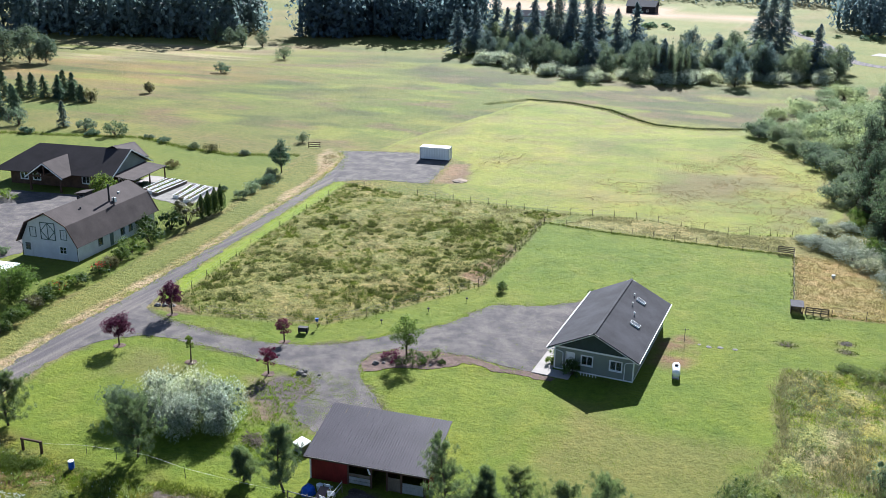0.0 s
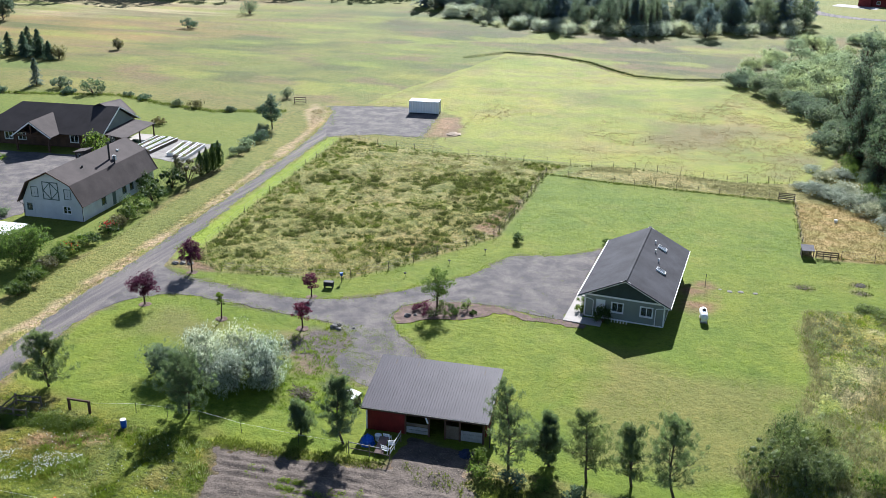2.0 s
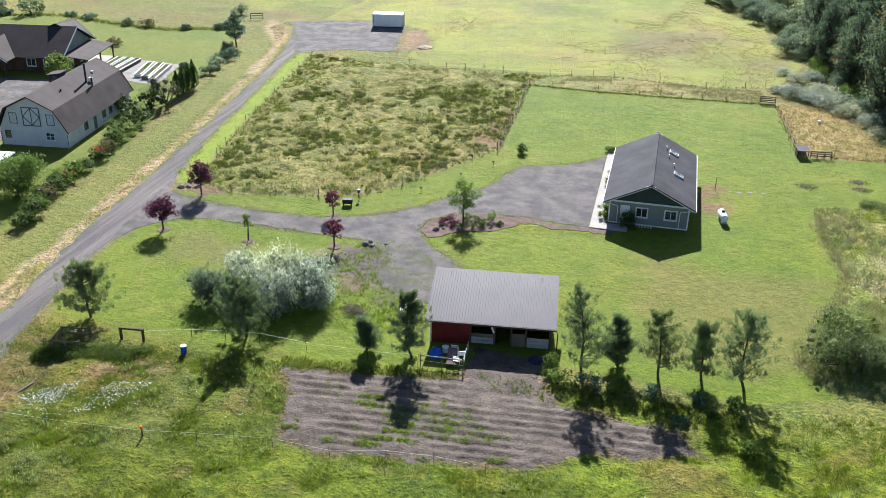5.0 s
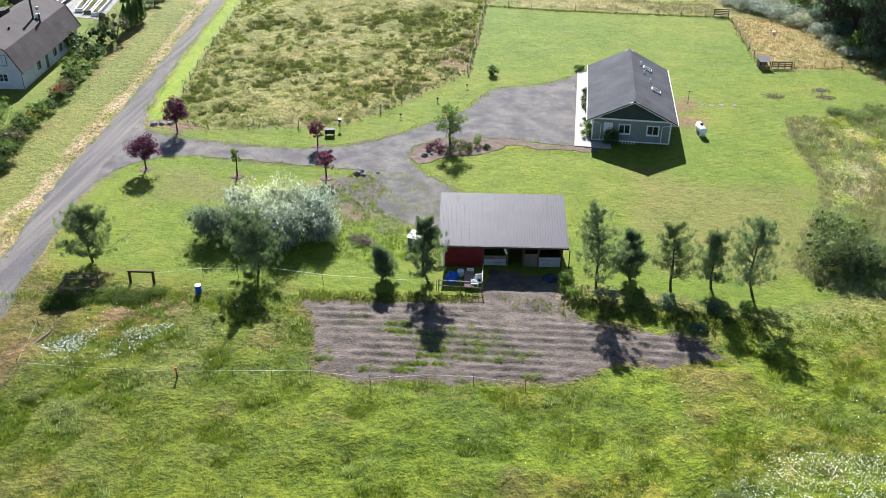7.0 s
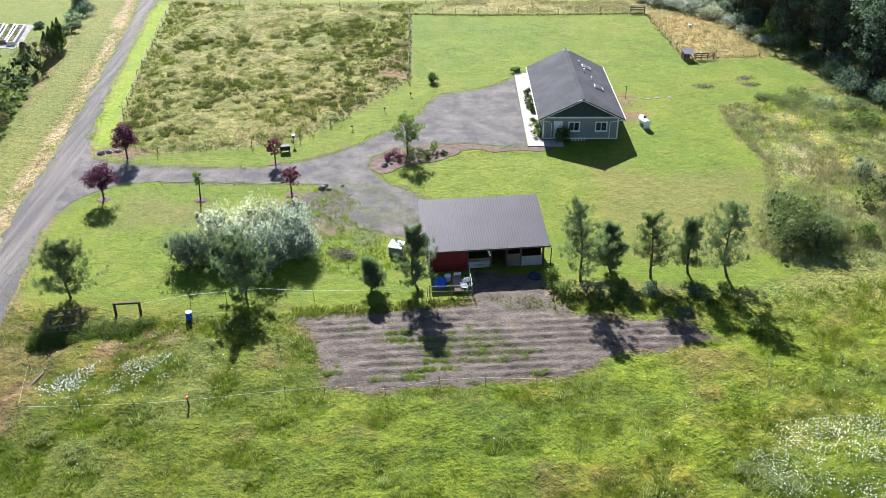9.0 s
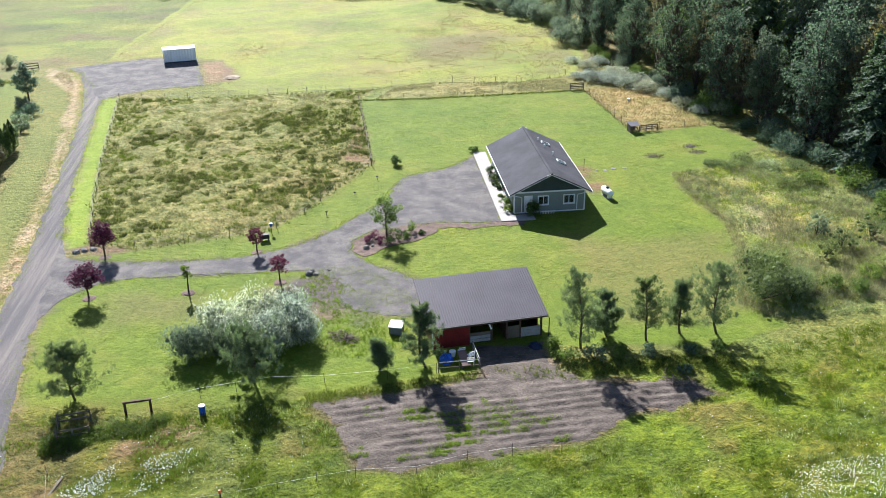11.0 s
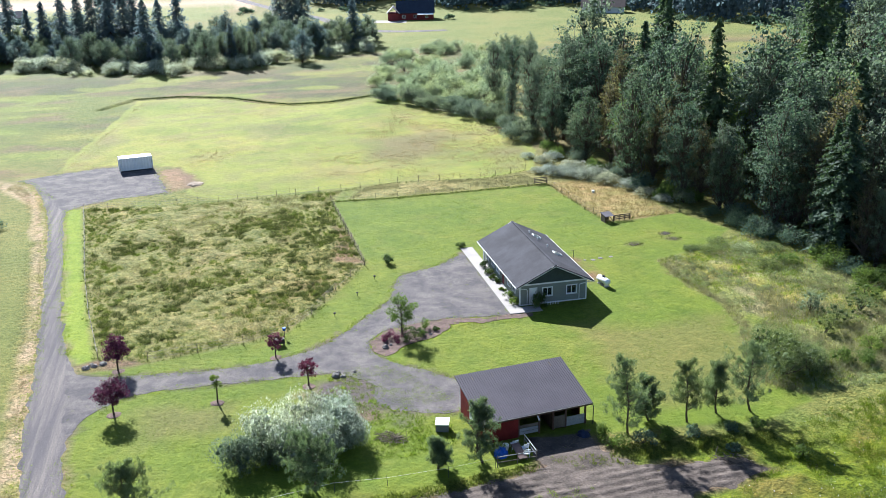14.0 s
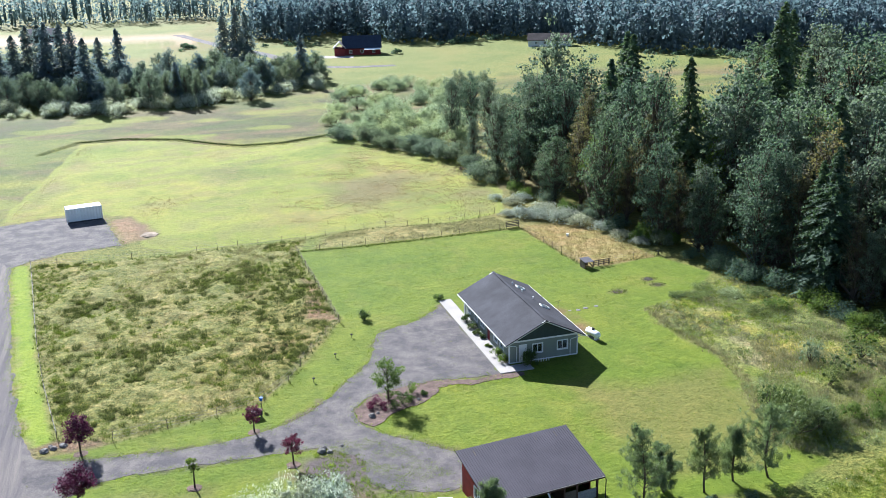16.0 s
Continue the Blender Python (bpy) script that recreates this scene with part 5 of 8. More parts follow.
def young_pine(h, r, clear, seed, per=26, leaf=0.34):
    """An open young pine: a bare stem, upswept boughs, tufts of needles."""
    rng = np.random.default_rng(seed)
    g = Geo()
    bend = rng.normal(size=2) * 0.05 * h
    axis = lambda z: np.array([bend[0] * math.sin(z / h * 4.2) + (0.05 * h) * (max(0.0, 0.3 - z / h) / 0.3) ** 2, bend[1] * (z / h) ** 2, z])
    g.tube([tuple(axis(z)) for z in (-0.1, h * 0.12, h * 0.25, h * 0.4, h * 0.7, h * 0.98)], [0.12, 0.105, 0.095, 0.08, 0.05, 0.015], 6)
    pts = []
    z = h * clear
    while z < h * 0.95:
        f = (z / h - clear) / (1 - clear)
        L = r * 1.25 * (1 - f) ** 0.58 * min(1.0, 0.80 + 1.0 * f) * rng.uniform(0.75, 1.15) + 0.10
        for k in range(rng.integers(4, 7)):
            an, Lk = rng.uniform(0, math.tau), L * rng.uniform(0.45, 1.25)
            a = axis(z)
            b = a + np.array([math.cos(an) * Lk, math.sin(an) * Lk, Lk * rng.uniform(0.3, 0.85)])
            limb(g, a, b, 0.026, 0.008, rng, 0.06)
            for u in (0.36, 0.52, 0.68, 0.82, 0.94, 1.06):
                if rng.random() < 0.78:
                    pts.append(a + (b - a) * u + rng.normal(size=(per, 3)) * np.array([0.10, 0.10, 0.13]) + rng.normal(size=3) * 0.07 * Lk)
        z += h * 0.062 * rng.uniform(0.8, 1.2)
    pts.append(axis(h * 0.96) + rng.normal(size=(per, 3)) * np.array([0.07, 0.07, 0.25]))
    return g, cards(np.concatenate(pts), leaf, rng, 0.12, 0.72)


def plant(name, label, category, shape, leaf_mat, x, y, rz=0.0, s=1.0, group="", trunk=True, sz=None):
    t = tagged(new(name), label, category, group)
    t.matrix_basis = spot(x, y, rz, s, 0, sz)
    g, leaves = shape[:2]
    if trunk:
        part("trunk", g.mesh("trunk", True), wood_bark, t)
    me = foliage_mesh("crown", *shape[1:])
    part("crown" if trunk else "foliage", me, leaf_mat, t)
    return t


def bush_shape(r, h, n, leaf, seed, heads=9, slim=0.55, lift=0.0, core=0.24):
    """A rounded shrub, leafy to the ground."""
    rng = np.random.default_rng(seed)
    g = Geo()
    for _ in range(4):
        limb(g, (0, 0, -0.05), (rng.normal() * r * 0.4, rng.normal() * r * 0.4, h * 0.7), 0.03 * h, 0.01, rng)
    pts, outs, mid = [], [], []
    for k in range(heads):
        an, q = rng.uniform(0, math.tau), rng.uniform(0.05, 0.8) ** 0.7
        c = np.array([math.cos(an) * r * q, math.sin(an) * r * q, h * rng.uniform(0.25, 0.78) * (1 - 0.4 * q ** 2)])
        d = unit(rng.normal(size=(n // heads, 3)))
        R = np.array([r * 0.34, r * 0.34, h * 0.22]) * rng.uniform(0.6, 1.4)
        pts.append(c + d * rng.uniform(0.75, 1.12, (n // heads, 1)) * R)
        outs.append(d + np.array([0, 0, 0.3]) + c / r * np.array([0.4, 0.4, 0]))
        mid.append([*c, *(R * core)])
    p, mid = np.concatenate(pts), np.array(mid)
    p[:, 2] = np.maximum(p[:, 2], 0.04)
    return g, cards(p, leaf, rng, slim, lift, np.concatenate(outs), 1.4), lumps(mid[:, :3], mid[:, 3:], rng)


# ---- trees on the lawn ----
pine_spots = [(-65.9, 57.2, 5.3, 2.0, 0.20), (-51.4, 57.8, 5.3, 2.1, 0.20), (-40.7, 58.4, 3.1, 0.8, 0.22), (-36.95, 58.4, 6.2, 1.45, 0.22), (-23.1, 59.6, 7.7, 1.7, 0.24),
              (-20.1, 61.4, 4.5, 1.05, 0.16), (-16.9, 60.2, 6.3, 1.5, 0.36), (-13.5, 61.0, 5.8, 1.25, 0.30), (-10.3, 60.6, 7.5, 1.8, 0.24)]
for k, (x, y, h, r, clear) in enumerate(pine_spots):
    plant("pine_tree", "young open pine with bare lower stem on the grass" if clear > 0.28 else "young bushy pine with blue-green needles on the grass", "tree",
          young_pine(h, r * 1.08, clear * 0.5, 200 + k, 44 if x < -30 or clear < 0.2 else 34, 0.30), leaf_pine, x, y, group="row of young pines")
plums = [(-68.5, 75.4, 3.9, 1.45), (-68.9, 85.0, 4.1, 1.35), (-52.6, 83.9, 3.1, 0.85), (-49.8, 76.4, 3.5, 0.9)]
for k, (x, y, h, r) in enumerate(plums):
    plant("plum_tree", "small purple-leaved plum tree beside the driveway", "tree", broadleaf(h, r * 1.05, 0.30, 60 if r > 1 else 34, 64 if r > 1 else 40, 0.16, 300 + k, 0.17, core=r > 1), leaf_plum, x, y, group="purple plum trees")
plant("sapling", "slender green sapling staked beside the driveway", "tree", broadleaf(3.4, 0.6, 0.42, 16, 40, 0.16, 320, 0.2, core=False), leaf_light, -58.8, 75.3)
plant("maple_tree", "small open green maple in the planting bed", "tree", broadleaf(4.9, 1.7, 0.22, 46, 60, 0.17, 321, 0.15, core=False), leaf_light, -38.4, 85.9)
for k, (x, y, h, r) in enumerate([(-37.2, 84.9, 1.2, 1.0), (-35.5, 87.2, 1.7, 0.8), (-39.1, 84.6, 0.9, 0.7), (-36.2, 85.4, 0.8, 0.65), (-40.6, 85.0, 0.7, 0.6), (-34.4, 86.4, 0.6, 0.5), (-38.0, 86.6, 0.9, 0.7), (-39.8, 85.8, 1.0, 0.9), (-38.2, 84.2, 1.1, 0.9), (-36.6, 86.6, 0.9, 0.8)]):
    plant("shrub", "low dark red shrub in the bark bed" if k in (2, 4, 7) else "low dark green shrub in the bark bed" if h < 1.2 else "upright light green shrub in the bark bed", "shrub", bush_shape(r, h, 420, 0.13, 330 + k), leaf_light if k == 1 else leaf_plum if k in (2, 4, 7) else leaf_hedge, x, y, group="planting bed shrubs")
for k, (x, y, h, r) in enumerate([(-23.75, 104.2, 0.95, 0.6), (-23.7, 101.6, 0.9, 0.55), (-23.75, 99.9, 0.6, 0.45), (-23.7, 98.4, 0.55, 0.4), (-23.75, 93.0, 1.0, 0.6), (-23.6, 90.9, 0.95, 0.55), (-23.7, 95.8, 0.4, 0.35), (-24.6, 112.9, 0.7, 0.7)]):
    plant("shrub", "rounded green shrub along the house path", "shrub", bush_shape(r * 1.3, h * 1.2, 1200, 0.10, 350 + k, 14, 0.55, 0.0, 0.5), leaf_hedge if k < 4 else leaf_light, x, y, group="foundation shrubs")
plant("shrub", "tall dark evergreen shrub against the house front", "shrub", bush_shape(1.05, 2.2, 2400, 0.12, 362, 22, 0.55, 0.0, 0.5), leaf_hedge, -21.0, 89.6)
plant("shrub", "small dark round shrub on the lawn", "shrub", bush_shape(0.95, 1.4, 1500, 0.11, 363, 18, 0.55, 0.0, 0.5), leaf_hedge, -35.8, 109.5)

# ---- the big silver willow thicket ----
rng = np.random.default_rng(77)
for k, (x, y, r, h) in enumerate([(-57.0, 62.8, 2.0, 3.4), (-54.4, 65.6, 2.4, 4.4), (-51.2, 66.2, 2.9, 5.0), (-48.2, 66.0, 2.4, 4.5), (-49.8, 63.0, 2.3, 4.0), (-47.2, 64.0, 1.6, 3.4), (-52.8, 63.6, 1.8, 3.6), (-54.5, 62.8, 1.5, 3.0)]):
    plant("willow_bush", "dull olive-green willow bush, dense to the ground" if k in (0, 7) else "silvery grey-green willow bush, dense to the ground", "bush", bush_shape(r * 1.05, h * 1.06, 6400, 0.22, 400 + k, 44, 0.30, 0.7), leaf_grey if k in (0, 7) else leaf_silver, x, y, group="silver willow thicket")

# ---- wood to the east ----
EDGE = [(-13, 225), (-5, 213), (3.5, 199), (6.5, 185), (6.0, 170), (9, 154), (13, 140), (15.5, 127), (18.5, 116), (20.5, 104), (22.5, 94), (24, 84), (27, 72), (32, 58)]
rng = np.random.default_rng(88)
protos = [plant("broadleaf_tree", "tall dark green broadleaf tree at the wood's edge", "tree", broadleaf(20, 4.5, 0.02, 210, 36, 0.29, 500, 0.11, 0.8), leaf_oak, 24, 108, 0, 1.0, "eastern wood"),
          plant("broadleaf_tree", "tall grey-green alder at the wood's edge", "tree", broadleaf(19, 3.5, 0.02, 200, 34, 0.28, 501, 0.12, 0.9), leaf_grey, 12, 172, 0, 0.95, "eastern wood"),
          plant("broadleaf_tree", "tall light green maple at the wood's edge", "tree", broadleaf(18, 4.4, 0.02, 200, 34, 0.29, 502, 0.11, 0.6), leaf_light, 14.5, 146, 0, 0.8, "eastern wood"),
          plant("fir_tree", "tall dark fir in the wood", "tree", fir(24, 5.6, 56, 26, 0.42, 503, 0.68), leaf_fir, 30, 128, 0, 1.0, "eastern wood"),
          plant("broadleaf_tree", "tall brownish half-bare tree in the wood", "tree", broadleaf(20, 3.2, 0.04, 170, 30, 0.26, 504, 0.12, 0.9), leaf_brown, 20, 138, 0, 1.0, "eastern wood")]
deep = [plant("broadleaf_tree", "dark green tree deep in the wood", "tree", broadleaf(20, 4.6, 0.1, 150, 30, 0.36, 505, 0.13, 0.8), leaf_oak, 44, 150, 0, 1.1, "eastern wood"),
        plant("broadleaf_tree", "grey-green tree deep in the wood", "tree", broadleaf(19, 4.0, 0.1, 150, 30, 0.36, 506, 0.13, 0.8), leaf_grey, 36, 185, 0, 1.1, "eastern wood"),
        plant("broadleaf_tree", "light green tree deep in the wood", "tree", broadleaf(18, 4.4, 0.1, 150, 30, 0.36, 507, 0.13, 0.7), leaf_light, 40, 120, 0, 1.0, "eastern wood"),
        plant("fir_tree", "dark fir deep in the wood", "tree", fir(24, 5.6, 48, 22, 0.52, 508, 0.68), leaf_fir, 48, 135, 0, 1.1, "eastern wood"),
        plant("broadleaf_tree", "brownish tree deep in the wood", "tree", broadleaf(20, 3.5, 0.1, 130, 28, 0.34, 509, 0.13, 0.8), leaf_brown, 38, 165, 0, 1.0, "eastern wood")]
edge_line = curve_through(EDGE, 3)
for i, (x, y) in enumerate(edge_line):
    for row in range(4):
        if rng.random() < (0.06, 0.02, 0.08, 0.25)[row]:
            continue
        d = row * 6.5 + rng.uniform(0.5, 3.0)
        px, py = x + d + rng.normal() * 0.8, y + d * 0.35 + rng.normal() * 1.2
        near = y < 165
        pick = rng.choice(5, p=[0.34, 0.22, 0.14, 0.17, 0.13] if near else [0.24, 0.60, 0.10, 0.03, 0.03])
        s = (0.82 if row == 0 else 1.12) * rng.uniform(0.72, 1.16) * (1.0 if y > 175 or y < 150 else 0.92)
        if y > 192 and (row < 2 or y > 214):
            continue
        if y > 190 and pick == 3:
            pick = 1
        if y > 180:
            s *= 0.66
        copy_thing((protos if row < 2 else deep)[pick], spot(px, py, rng.uniform(0, 360), s, 0, s * rng.uniform(0.9, 1.15)))
under = [plant("undergrowth_bush", "dense green undergrowth bush at the wood's edge", "bush", bush_shape(2.2, 3.0, 2200, 0.22, 520 + k, 30), m, x, y, group="wood edge undergrowth")
         for k, (m, x, y) in enumerate([(leaf_oak, 18.5, 112), (leaf_grey, 15, 124), (leaf_light, 20.5, 92)])]
for x, y in edge_line:
    for _ in range(2 if y > 175 else 1):
        u = under[rng.integers(3) if y < 170 else 1]
        s = rng.uniform(0.6, 1.2) * (1.35 if y > 170 else 1)
        copy_thing(u, spot(x - 1.2 + rng.normal() * 1.0, y + rng.normal() * 1.5, rng.uniform(0, 360), s))

# ---- white-leaved brambles, willows along the ditch ----
leaf_bramble = leafy("pale grey bramble leaves", (0.150, 0.180, 0.125), (0.500, 0.530, 0.470), 0.45, 0.25, 0.5, (1.05, 1.1, 0.95))
brm = plant("bramble_bush", "pale silvery bramble thicket by the field gate", "bush", bush_shape(2.6, 1.9, 2200, 0.22, 540, 30), leaf_bramble, 0.6, 147, group="bramble thicket")
for x, y, s in [(3.0, 145, 1.0), (5.5, 142.5, 1.0), (8.0, 139, 1.0), (10.2, 134.5, 0.9), (-1.6, 148.5, 0.6), (2.2, 155.5, 0.8), (4.6, 157.5, 0.8), (5.0, 148.0, 1.1), (7.6, 143.5, 1.1), (11.0, 129.5, 0.8), (12.2, 125.6, 0.7), (0.3, 159.5, 0.6)]:
    copy_thing(brm, spot(x, y, rng.uniform(0, 360), s))
wil = plant("willow_bush", "grey-green willow bush in wet ground", "bush", bush_shape(3.2, 4.4, 2000, 0.32, 541, 36, 0.45, 0.3), leaf_willow, -14.5, 232, group="ditch willows")
for x, y in scatter([(-15.5, 243), (-10, 232), (-4, 219), (3, 206), (9, 210), (24, 240), (38, 288), (30, 316), (8, 312), (-6, 292), (-12, 262)], 95, rng):
    copy_thing(wil, spot(x, y, rng.uniform(0, 360), rng.uniform(0.55, 1.15)))

# ---- tree belt beyond the marsh ----
belt = [plant("broadleaf_tree", "grey-green tree in a distant belt", "tree", broadleaf(12, 4.0, 0.01, 120, 30, 0.38, 550, 0.14), leaf_grey, -60, 300, group="distant tree belt"),
        plant("fir_tree", "dark fir standing above the distant belt", "tree", fir(21, 5.9, 44, 20, 0.55, 551, 0.62), leaf_hazed_pale, -78, 308, group="distant tree belt"),
        plant("broadleaf_tree", "dark green tree in a distant belt", "tree", broadleaf(11, 4.2, 0.01, 120, 30, 0.38, 552, 0.14), leaf_hazed, -30, 300, group="distant tree belt")]
for x, y, s in [(-97, 338, 1.05), (-91, 335, 1.1), (-87, 341, 1.15), (-102, 343, 1.0), (-94, 346, 1.15), (-84, 345, 1.0), (-107, 341, 0.95), (-75, 335, 0.85), (-69, 337, 0.95), (-128, 336, 0.9), (-134, 333, 0.85), (-126, 352, 1.0), (-113, 340, 0.9), (-119, 345, 0.8),
                (-27, 372, 1.15), (-23, 376, 1.05), (-31, 380, 1.1), (-52, 301, 0.62), (-9, 331, 0.8)]:
    copy_thing(belt[1], spot(x, y, rng.uniform(0, 360), s, 0, s * rng.uniform(0.95, 1.1)))
belt_line = lambda x: np.interp(x, [-130, -104, -94, -72, -62, -51, -38, -24, -7, 0], [328, 318, 306, 305, 312, 304, 318, 322, 332, 330])
for x in np.arange(-128, -2, 3.4):
    for row in range(3):
        copy_thing(belt[0 if rng.random() < 0.6 else 2], spot(x + rng.normal(), belt_line(x) + row * 8 + rng.normal() * 2, rng.uniform(0, 360), rng.uniform(0.45, 0.95)))
for x, y, s in [(-55, 304, 0.62), (-52.5, 300, 0.68), (-49.5, 298.5, 0.7), (-46.5, 297.5, 0.64), (-50.5, 304, 0.72), (-45.5, 303, 0.66), (-48, 306, 0.74)]:
    copy_thing(protos[1], spot(x, y, rng.uniform(0, 360), s * 0.72, 0, s))
for x, y in scatter([(-60, 318), (-20, 314), (-24, 345), (-60, 372), (-120, 372), (-125, 340)], 34, rng):
    copy_thing(belt[0 if rng.random() < 0.5 else 2], spot(x, y, rng.uniform(0, 360), rng.uniform(0.75, 1.15)))
for x, y in scatter([(52, 128), (58, 175), (44, 215), (76, 230), (98, 180), (88, 128)], 13, rng):
    copy_thing(deep[rng.choice([0, 1, 3])], spot(x, y, rng.uniform(0, 360), rng.uniform(1.1, 1.4)))
sil = plant("willow_bush", "pale silvery willow bush before the distant trees", "bush", bush_shape(3.4, 4.4, 1700, 0.38, 553, 30, 0.45, 0.3), leaf_silver, -70, 287, group="distant silver willows")
for _ in range(80):
    x = rng.uniform(-116, -2)
    copy_thing(sil, spot(x, belt_line(x) - 9 + rng.normal() * 3.5, rng.uniform(0, 360), rng.uniform(0.4, 1.15)))

# ---- far woods, joined ----
def far_wood(name, label, outline, count, h, seed, mat, leaf=1.6, per=38, firs=0.5):
    rng = np.random.default_rng(seed)
    pts = scatter(outline, count, rng)
    spots, outs, mid, big, peak = [], [], [], [], []
    for x, y in pts:
        H, conif = h * rng.uniform(0.65, 1.25), rng.random() < firs
        u = rng.uniform(0.03, 1.0, per)
        R = (H * 0.25 * (1 - u) ** 0.8 + 0.3) if conif else H * 0.30 * np.sqrt(np.clip(1 - (u * 1.9 - 0.9) ** 2, 0.02, 1)) * rng.uniform(0.7, 1.15, per)
        an = rng.uniform(0, math.tau, per)
        q = rng.uniform(0.7, 1.05, per) * R
        spots.append(np.stack([x + np.cos(an) * q, y + np.sin(an) * q, u * H], 1))
        outs.append(np.stack([np.cos(an), np.sin(an), 0.6 + 0 * an if conif else u * 1.6 - 0.4], 1))
        mid.append((x, y, H * 0.40))
        big.append((H * 0.055, H * 0.055, H * 0.36))
        peak.append(0.85 if conif else 0.2)
    return setting(name, foliage_mesh(name, cards(np.concatenate(spots), leaf, rng, 0.7, 0, np.concatenate(outs)), lumps(mid, big, rng, peak)), mat, label, "wood", "stuff")


WOOD_EDGE = [(-9, 512), (9, 478), (40, 518), (55, 458), (68, 444), (103, 462), (133, 432), (137, 378), (160, 350), (193, 340), (219, 338), (232, 328)]
# all far woods wear leaves with the haze mixed into their colour
far_wood("far_wood", "distant dark mixed woodland", WOOD_EDGE + [(400, 325), (400, 420), (250, 430), (160, 510), (110, 560), (20, 590)], 1150, 22, 601, leaf_hazed_pale, 1.7, 130)
far_wood("far_wood", "dark fir grove beyond the pasture", [(-345, 300), (-295, 299), (-262, 312), (-226, 318), (-232, 345), (-250, 390), (-345, 390)], 340, 24, 602, leaf_hazed_pale, 2.0, 150, 0.7)
far_wood("far_wood", "dark fir grove behind a hidden house", [(-214, 344), (-193, 350), (-184, 362), (-165, 360), (-150, 374), (-150, 410), (-205, 400)], 160, 22, 604, leaf_hazed_pale, 2.0, 150, 0.6)
far_wood("far_wood", "distant woodland across the valley", [(-400, 650), (30, 650), (400, 650), (400, 720), (-400, 720)], 500, 22, 603, leaf_hazed_pale, 1.8, 60)
for x, y, s in [(-226, 311, 0.8), (-219, 310, 0.6), (-212, 308, 0.55), (-205, 311, 0.6), (-216, 313, 0.7)]:
    copy_thing(belt[0], spot(x, y, rng.uniform(0, 360), s))

# ---- grasses, weeds and flowers ----
def tufts(name, label, places, height, blades, spread, width, mat, seed, lean=0.35, category="grass"):
    """Clumps of upright blades, all in one mesh."""
    rng = np.random.default_rng(seed)
    n = len(places)
    size = rng.uniform(0.6, 1.35, n)
    base = np.repeat(np.asarray(places), blades, 0)
    s = np.repeat(size, blades)
    m = len(base)
    an, q = rng.uniform(0, math.tau, m), np.sqrt(rng.random(m)) * spread * s
    root = np.stack([base[:, 0] + np.cos(an) * q, base[:, 1] + np.sin(an) * q, np.full(m, -0.03)], 1)
    h = height * s * rng.uniform(0.55, 1.15, m)
    out = np.stack([np.cos(an), np.sin(an)], 1) * (h * lean * rng.uniform(0.2, 1.2, m))[:, None] + rng.normal(size=(m, 2)) * (h * 0.15)[:, None]
    tip = root + np.concatenate([out, h[:, None]], 1)
    turn = rng.uniform(0, math.tau, m)
    side = np.stack([np.cos(turn), np.sin(turn), np.zeros(m)], 1) * (width * rng.uniform(0.6, 1.3, m) * 0.5)[:, None]
    v = np.stack([root - side, root + side, tip], 1).reshape(-1, 3)
    return setting(name, raw(name, v, np.arange(3 * m).reshape(-1, 3)), mat, label, category, "stuff")


def mounds(name, label, places, r, h, per, leaf, mat, seed, category="grass", slim=0.13, z0=0.0):
    """Rounded clumps of leaves and blades on the ground, all in one mesh."""
    rng = np.random.default_rng(seed)
    n = len(places)
    size = np.repeat(rng.uniform(0.5, 1.4, n), per)[:, None]
    d = unit(rng.normal(size=(n * per, 3)))
    d[:, 2] = np.abs(d[:, 2])
    base = np.concatenate([np.repeat(np.asarray(places), per, 0), np.full((n * per, 1), z0)], 1)
    p = base + d * rng.uniform(0.55, 1.1, (n * per, 1)) * size * np.array([r, r, h])
    v, f = cards(p, leaf, rng, slim, 0.5, d + np.array([0, 0, 0.25]), 0.9)
    v[:, 2] = np.maximum(v[:, 2], -0.03)
    return setting(name, raw(name, v, f), mat, label, category, "stuff")


def line_places(pts, gap, rng, wobble=0.2):
    out = []
    for (ax, ay), (bx, by) in zip(pts, pts[1:]):
        n = int(math.hypot(bx - ax, by - ay) / gap)
        for k in range(n):
            out.append((ax + (bx - ax) * k / n + rng.normal() * wobble, ay + (by - ay) * k / n + rng.normal() * wobble))
    return np.array(out)


def thin_out(p, size, seed, lo, rng):
    """Keeps places where the noise is high, so that they stand in drifts."""
    w = vnoise(p[:, 0], p[:, 1], size, seed, 2)
    return p[w + rng.normal(size=len(p)) * 0.05 > lo]


pasture_green = leafy("grazed pasture blades", (0.120, 0.135, 0.040), (0.240, 0.240, 0.105), 0.4)
leaf_scrub = leafy("dusty green scrub leaves", (0.140, 0.180, 0.080), (0.340, 0.385, 0.215), 0.45)
meadow_green = leafy("lush meadow blades", (0.080, 0.125, 0.012), (0.142, 0.186, 0.024), 0.45)
meadow_olive = leafy("weedy olive leaves", (0.070, 0.112, 0.018), (0.155, 0.200, 0.036), 0.45)
rush = leafy("dark rush blades", (0.052, 0.068, 0.024), (0.150, 0.165, 0.062), 0.38, glow=(1.15, 1.18, 0.8))
grass_straw = leafy("golden straw blades", (0.24, 0.185, 0.070), (0.43, 0.350, 0.165), 0.35, glow=(1.1, 1.05, 0.85))
setting("garden_paving", Geo().prism(ragged([(-109.8, 125.5), (-96.0, 123.2), (-97.6, 135.2), (-110.2, 136.6)], 0.5, 0.3, 72), -0.1, 0.03), surface("pale crushed rock", (0.24, 0.225, 0.21), 0.9, var=0.3, big=0.8, small=6, bump=0.5, dist=0.03), "pale crushed rock round the raised beds", "path")
